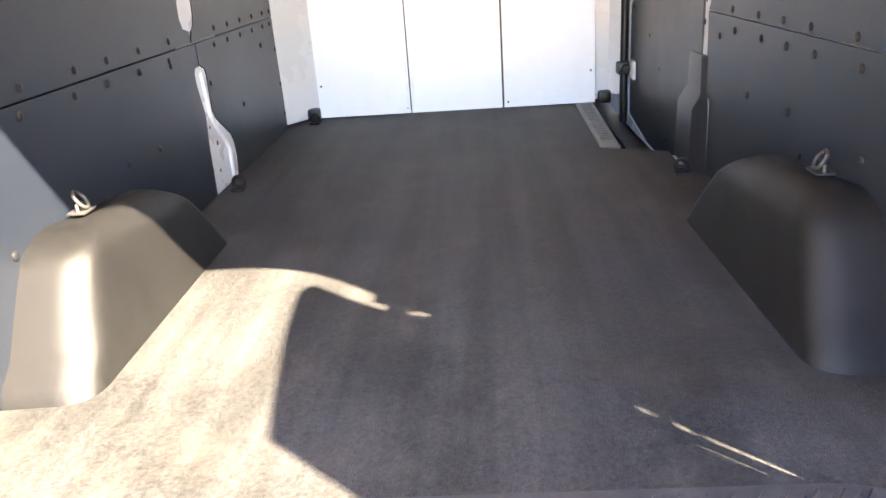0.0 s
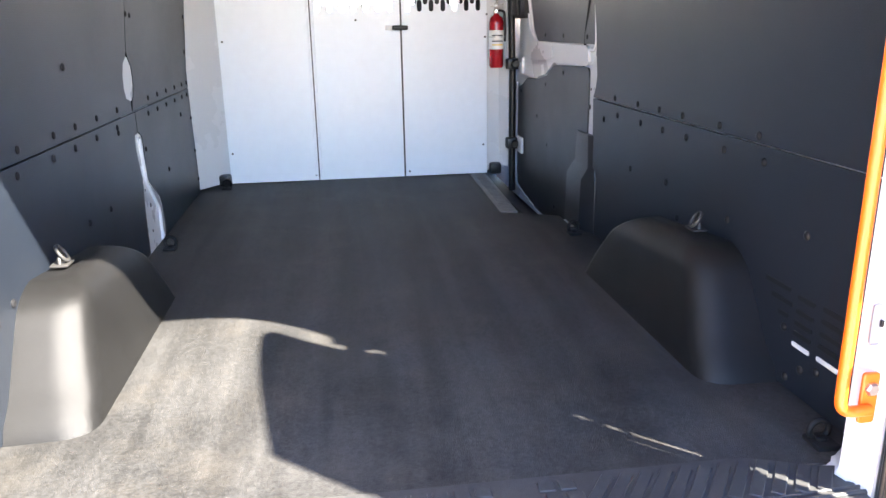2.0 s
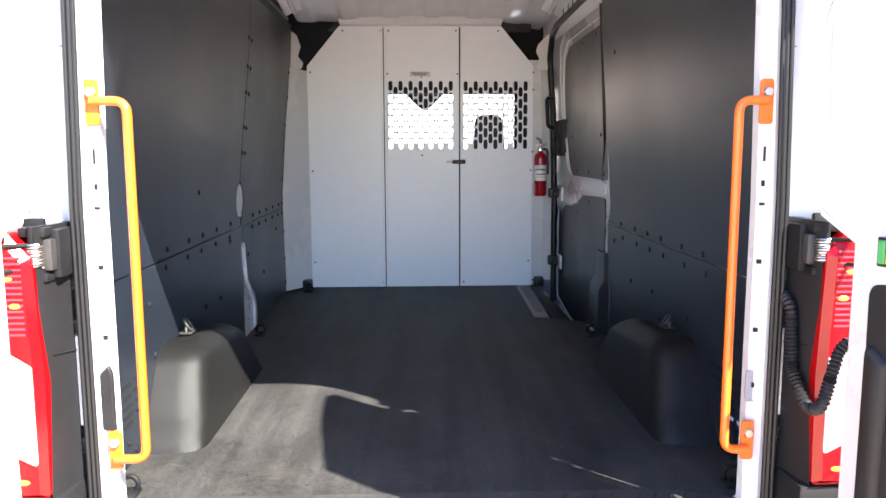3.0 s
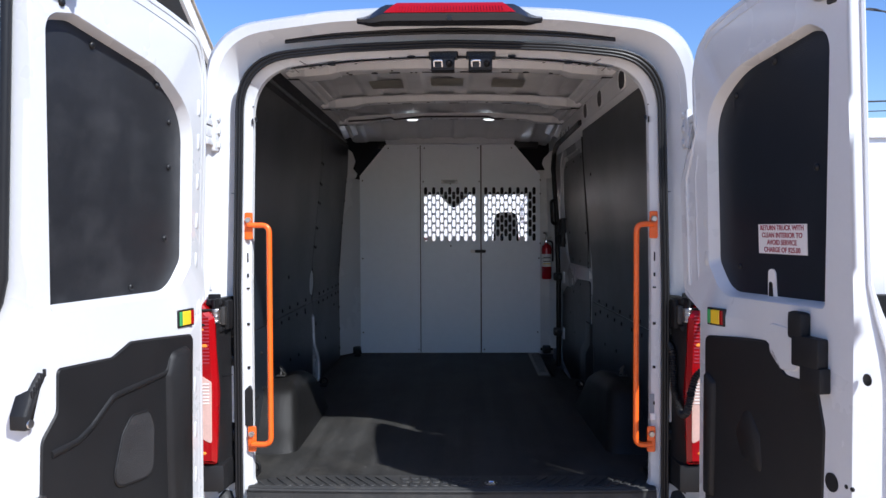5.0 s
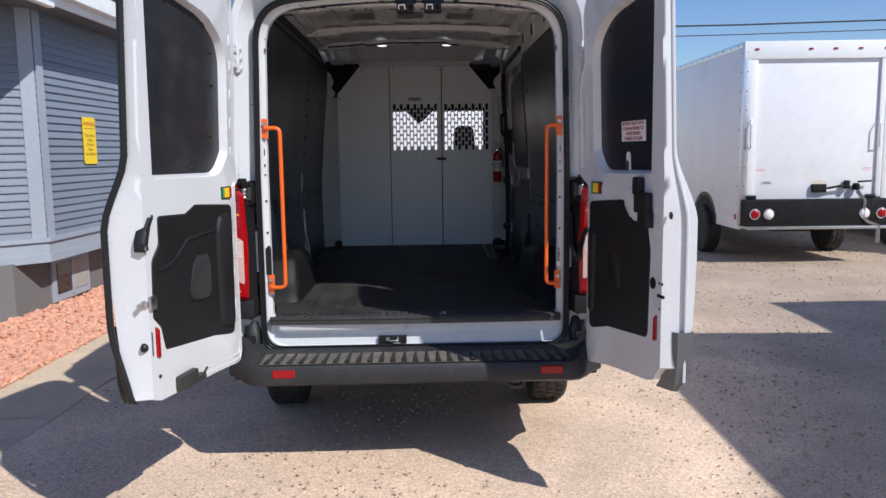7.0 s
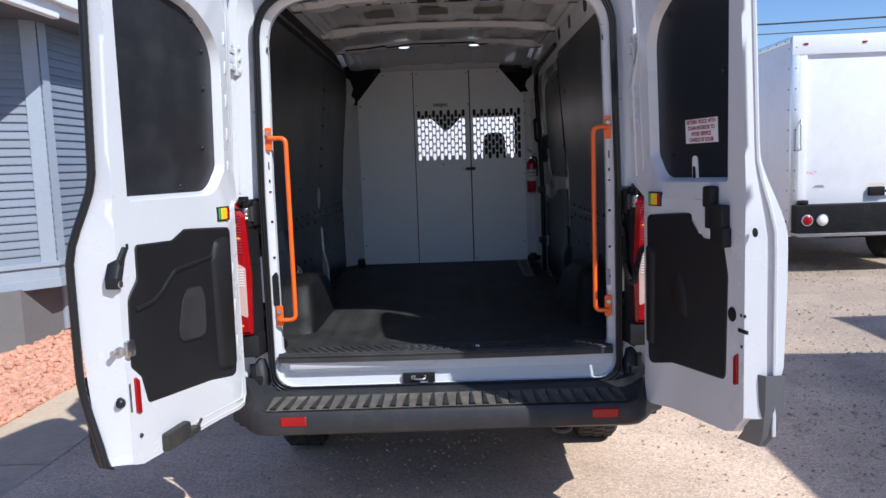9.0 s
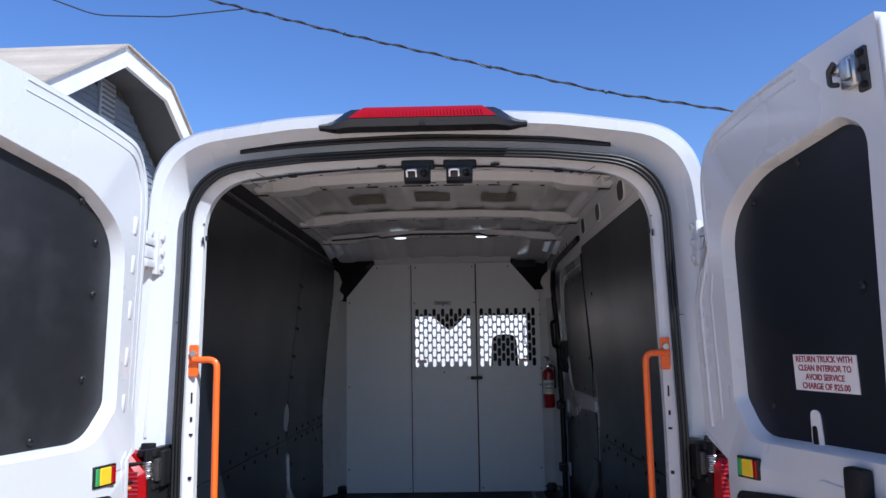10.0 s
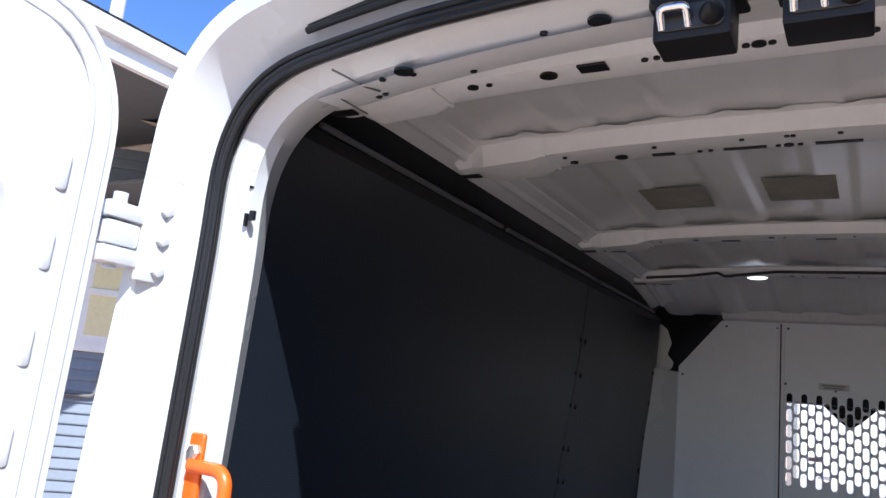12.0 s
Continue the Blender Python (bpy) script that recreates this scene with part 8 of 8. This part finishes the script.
for i in range(7):
    m = Matrix.Translation((GX + 0.05, 5.49, 4.39 + i * 0.06)) @ Matrix.Rotation(radians(-35), 4, "Y")
    part("louvre", B((-0.02, -0.14, -0.004), (0.02, 0.14, 0.004), 0, 1, m), PLINTH, vent)
# window in the diagonal bay wall
c = Vector((BX + DIAG.x * 1.15, BY + DIAG.y * 1.15, 0))
mw = Matrix(((0.7071, -0.7071, 0, c.x), (0.7071, 0.7071, 0, c.y), (0, 0, 1, 0), (0, 0, 0, 1)))
wn_ = part("bay_window", B((-0.50, -0.05, 1.94), (0.50, 0.0, 2.80), 0.008, 1, mw), FASCIA, house, "white framed window with yellow curtain")
part("curtain", B((-0.40, -0.054, 2.06), (0.40, -0.045, 2.70), 0, 1, mw), CURTAIN, wn_)
part("sash_bar", B((-0.42, -0.068, 2.36), (0.42, -0.048, 2.41), 0.004, 1, mw), FASCIA, wn_)
# electric meter with its conduit below the bay window
meter = thing("electric_meter", "grey round-faced electric meter on the clapboard wall", "meter")
mk = Matrix.Translation((DIAG.x * 0.66, DIAG.y * 0.66, 0)) @ mw
part("meter_box", B((-0.13, -0.13, 1.08), (0.13, -0.018, 1.42), 0.02, 2, mk), PLINTH, meter, smooth=40)
bm = bmesh.new()
lathe(bm, [(0.10, 0.0), (0.10, 0.03), (0.085, 0.06), (0.03, 0.07)], 24, mk @ Matrix.Translation((0, -0.13, 1.28)) @ Matrix.Rotation(radians(90), 4, "X"))
part("meter_glass", bm, ALU, meter, "round meter face", smooth=50)
bm = bmesh.new()
tube(bm, [mk @ Vector(p) for p in rounded([(0.10, -0.05, 1.42), (0.10, -0.05, 1.62), (0.42, -0.05, 1.62), (0.42, -0.05, 1.80)], 0.06, 5, closed=False)], 0.013, 8)
part("conduit", bm, PLINTH, meter, smooth=50)
# warning sign and shop sign
sign = thing("warning_sign", "yellow warning sign on the clapboard wall", "sign", (BX + 0.030, 4.75, 1.79))
bm = bmesh.new()
slab(bm, rounded([(-0.155, -0.265), (0.155, -0.265), (0.155, 0.265), (-0.155, 0.265)], 0.03, 4), 0.0, "x", 0.006, 0.001)
part("board", bm, SIGNYEL, sign)
mm = Matrix(((0, 0, 1, 0.0075), (1, 0, 0, 0), (0, 1, 0, 0.19), (0, 0, 0, 1)))
lettering("heading", "WARNING", 0.062, mm, material("sign_red", (0.62, 0.12, 0.02), 0.6), sign, 0.001)
brown = material("sign_brown", (0.40, 0.20, 0.02), 0.6)
bm = bmesh.new()
bars(bm, [(-0.13, 0.13, 0.14)], lambda u, v: (0.0075, u, v), 0.008)
part("rule", bm, brown, sign)
mm = Matrix(((0, 0, 1, 0.0075), (1, 0, 0, 0), (0, 1, 0, -0.045), (0, 0, 0, 1)))
lettering("small_print", "This Area is\nUnder\n24 Hour\nVideo\nSurveillance", 0.05, mm, brown, sign, 0.0005)
shop = thing("shop_sign", "white shop sign with blue oval on the gable", "sign", (GX + 0.03, 4.68, 3.56))
bm = bmesh.new()
slab(bm, [(0.0, 0.0), (1.35, 0.0), (1.35, 0.72), (0.0, 0.72)], 0.0, "x", 0.02, 0.002)
part("board", bm, LABEL, shop)
bm = bmesh.new()
slab(bm, [(0.62 + 0.50 * math.cos(a), 0.42 + 0.24 * math.sin(a)) for a in [2 * math.pi * k / 36 for k in range(36)]], 0.021, "x", 0.006)
part("oval", bm, SIGNBLUE, shop)
bm = bmesh.new()
bars(bm, [(0.28, 0.98, 0.48), (0.34, 0.92, 0.36)], lambda u, v: (0.0285, u, v), 0.075)
part("oval_text", bm, LABEL, shop)
bm = bmesh.new()
bars(bm, [(0.12, 1.22, 0.09)], lambda u, v: (0.0225, u, v), 0.085)
part("address_bar", bm, SIGNBLUE, shop)

# ---- ground cover by the house ----
def bed_z(x, y):
    return GZ + 0.012 + 0.035 * smoothstep(-3.1, -3.9, x)


bm = bmesh.new()
bridge(bm, [[(x, y, bed_z(x, y) + 0.02 * noise.noise((x * 3, y * 3, 2))) for x in (-4.3, -4.0, -3.7, -3.4, -3.2, -3.12, -3.06)] for y in [-3 + 0.4 * i for i in range(34)]], closed=False)
part("rock_bed", bm, ROCK, None, "red lava rock bed along the house", smooth=60, kind="structure")
for y0, y1 in ((-3.0, 0.62), (0.628, 2.35), (2.358, 4.2), (4.208, 10.0)):
    bm = bmesh.new()
    bridge(bm, [[(x, y, GZ + 0.006 + 0.002 * noise.noise((x * 2, y * 2, 7))) for x in (-3.08, -2.8, -2.55, -2.36 + 0.03 * noise.noise((y * 2, 1, 1)))] for y in [y0 + (y1 - y0) * i / 12 for i in range(13)]], closed=False)
    part("concrete_slab", bm, CONCRETE, ground, smooth=60)
stones("lava_rocks", 9000, lambda r: (-4.2 + 1.13 * r.random() ** 0.85, -0.5 + 9.0 * r.random() ** 1.3), 0.031, ROCK, "loose red lava rocks", bed_z, 3, 0.7, 0.45)
stones("loose_gravel", 6000, lambda r: (-2.3 + 5.9 * r.random(), -2.6 + 4.6 * r.random()), 0.0070, PEBBLE, "scattered tan pebbles on the yard", lambda x, y: GZ, 11, 0.6, 0.6)
stones("far_gravel", 7000, lambda r: (2.0 + 7 * r.random(), -1 + 12 * r.random()), 0.012, PEBBLE, "scattered grey-tan pebbles on the yard", lambda x, y: GZ, 12, 0.6, 0.6)

# ---- overhead lines and pole ----
def overhead(name, pts, r, label, twist=0.0):
    t = thing(name, label, "cable")
    bm = bmesh.new()
    line = rounded(pts, 1.5, 8, closed=False)
    tube(bm, line, r, 6)
    part("wire", bm, CABLE, t, smooth=50)
    if twist:
        fine = []
        for a, b in zip(line, line[1:]):
            k = max(1, int((b - a).length / 0.08))
            fine += [a.lerp(b, i / k) for i in range(k)]
        bm = bmesh.new()
        tube(bm, [p + Vector((0, math.cos(i * 0.9) * twist, math.sin(i * 0.9) * twist)) for i, p in enumerate(fine)], r * 0.8, 5)
        part("twisted_wire", bm, CABLE, t, smooth=50)
    return t


overhead("service_cable", [(-6.5, 9, 8.2), (-4.614, 9, 7.597), (-1.9, 9, 6.78), (0.426, 9, 6.15), (2.2, 9, 5.68), (4.3, 9, 5.28), (7.2, 9, 4.90), (12, 9, 4.55)], 0.014, "twisted black service cable overhead", 0.022)
overhead("branch_cable", [(-9, 9, 8.6), (-7.1, 9, 7.70), (-6.0, 9, 7.25), (-4.8, 9, 7.18), (-3.5, 9, 7.27)], 0.012, "black branch cable overhead")
overhead("street_line", [(-30, 30, 6.6), (13, 30, 6.96), (40, 30, 7.5)], 0.035, "distant overhead line")
overhead("street_line", [(-30, 30, 6.0), (13, 30, 6.55), (40, 30, 7.1)], 0.02, "distant overhead line")
pole = thing("utility_pole", "pale utility pole behind the house", "pole", (-9.6, 5.2, GZ))
part("shaft", tube(bmesh.new(), [(0, 0, 0), (0, 0, 9.5)], [0.13, 0.09], 14), POLE, pole, smooth=60)

# the house, the trucks and the cables stand slightly askew to the van
YARD = Matrix.Rotation(radians(-1.65), 4, "Z")
for name in ("house", "electric_meter", "warning_sign", "shop_sign", "box_truck", "rock_bed", "lava_rocks", "far_gravel", "service_cable", "branch_cable", "street_line", "utility_pole", "ground"):
    for ob in [o for o in scene.objects if o.parent is None and o.name.split(".")[0] == name]:
        ob.matrix_basis = YARD @ ob.matrix_basis
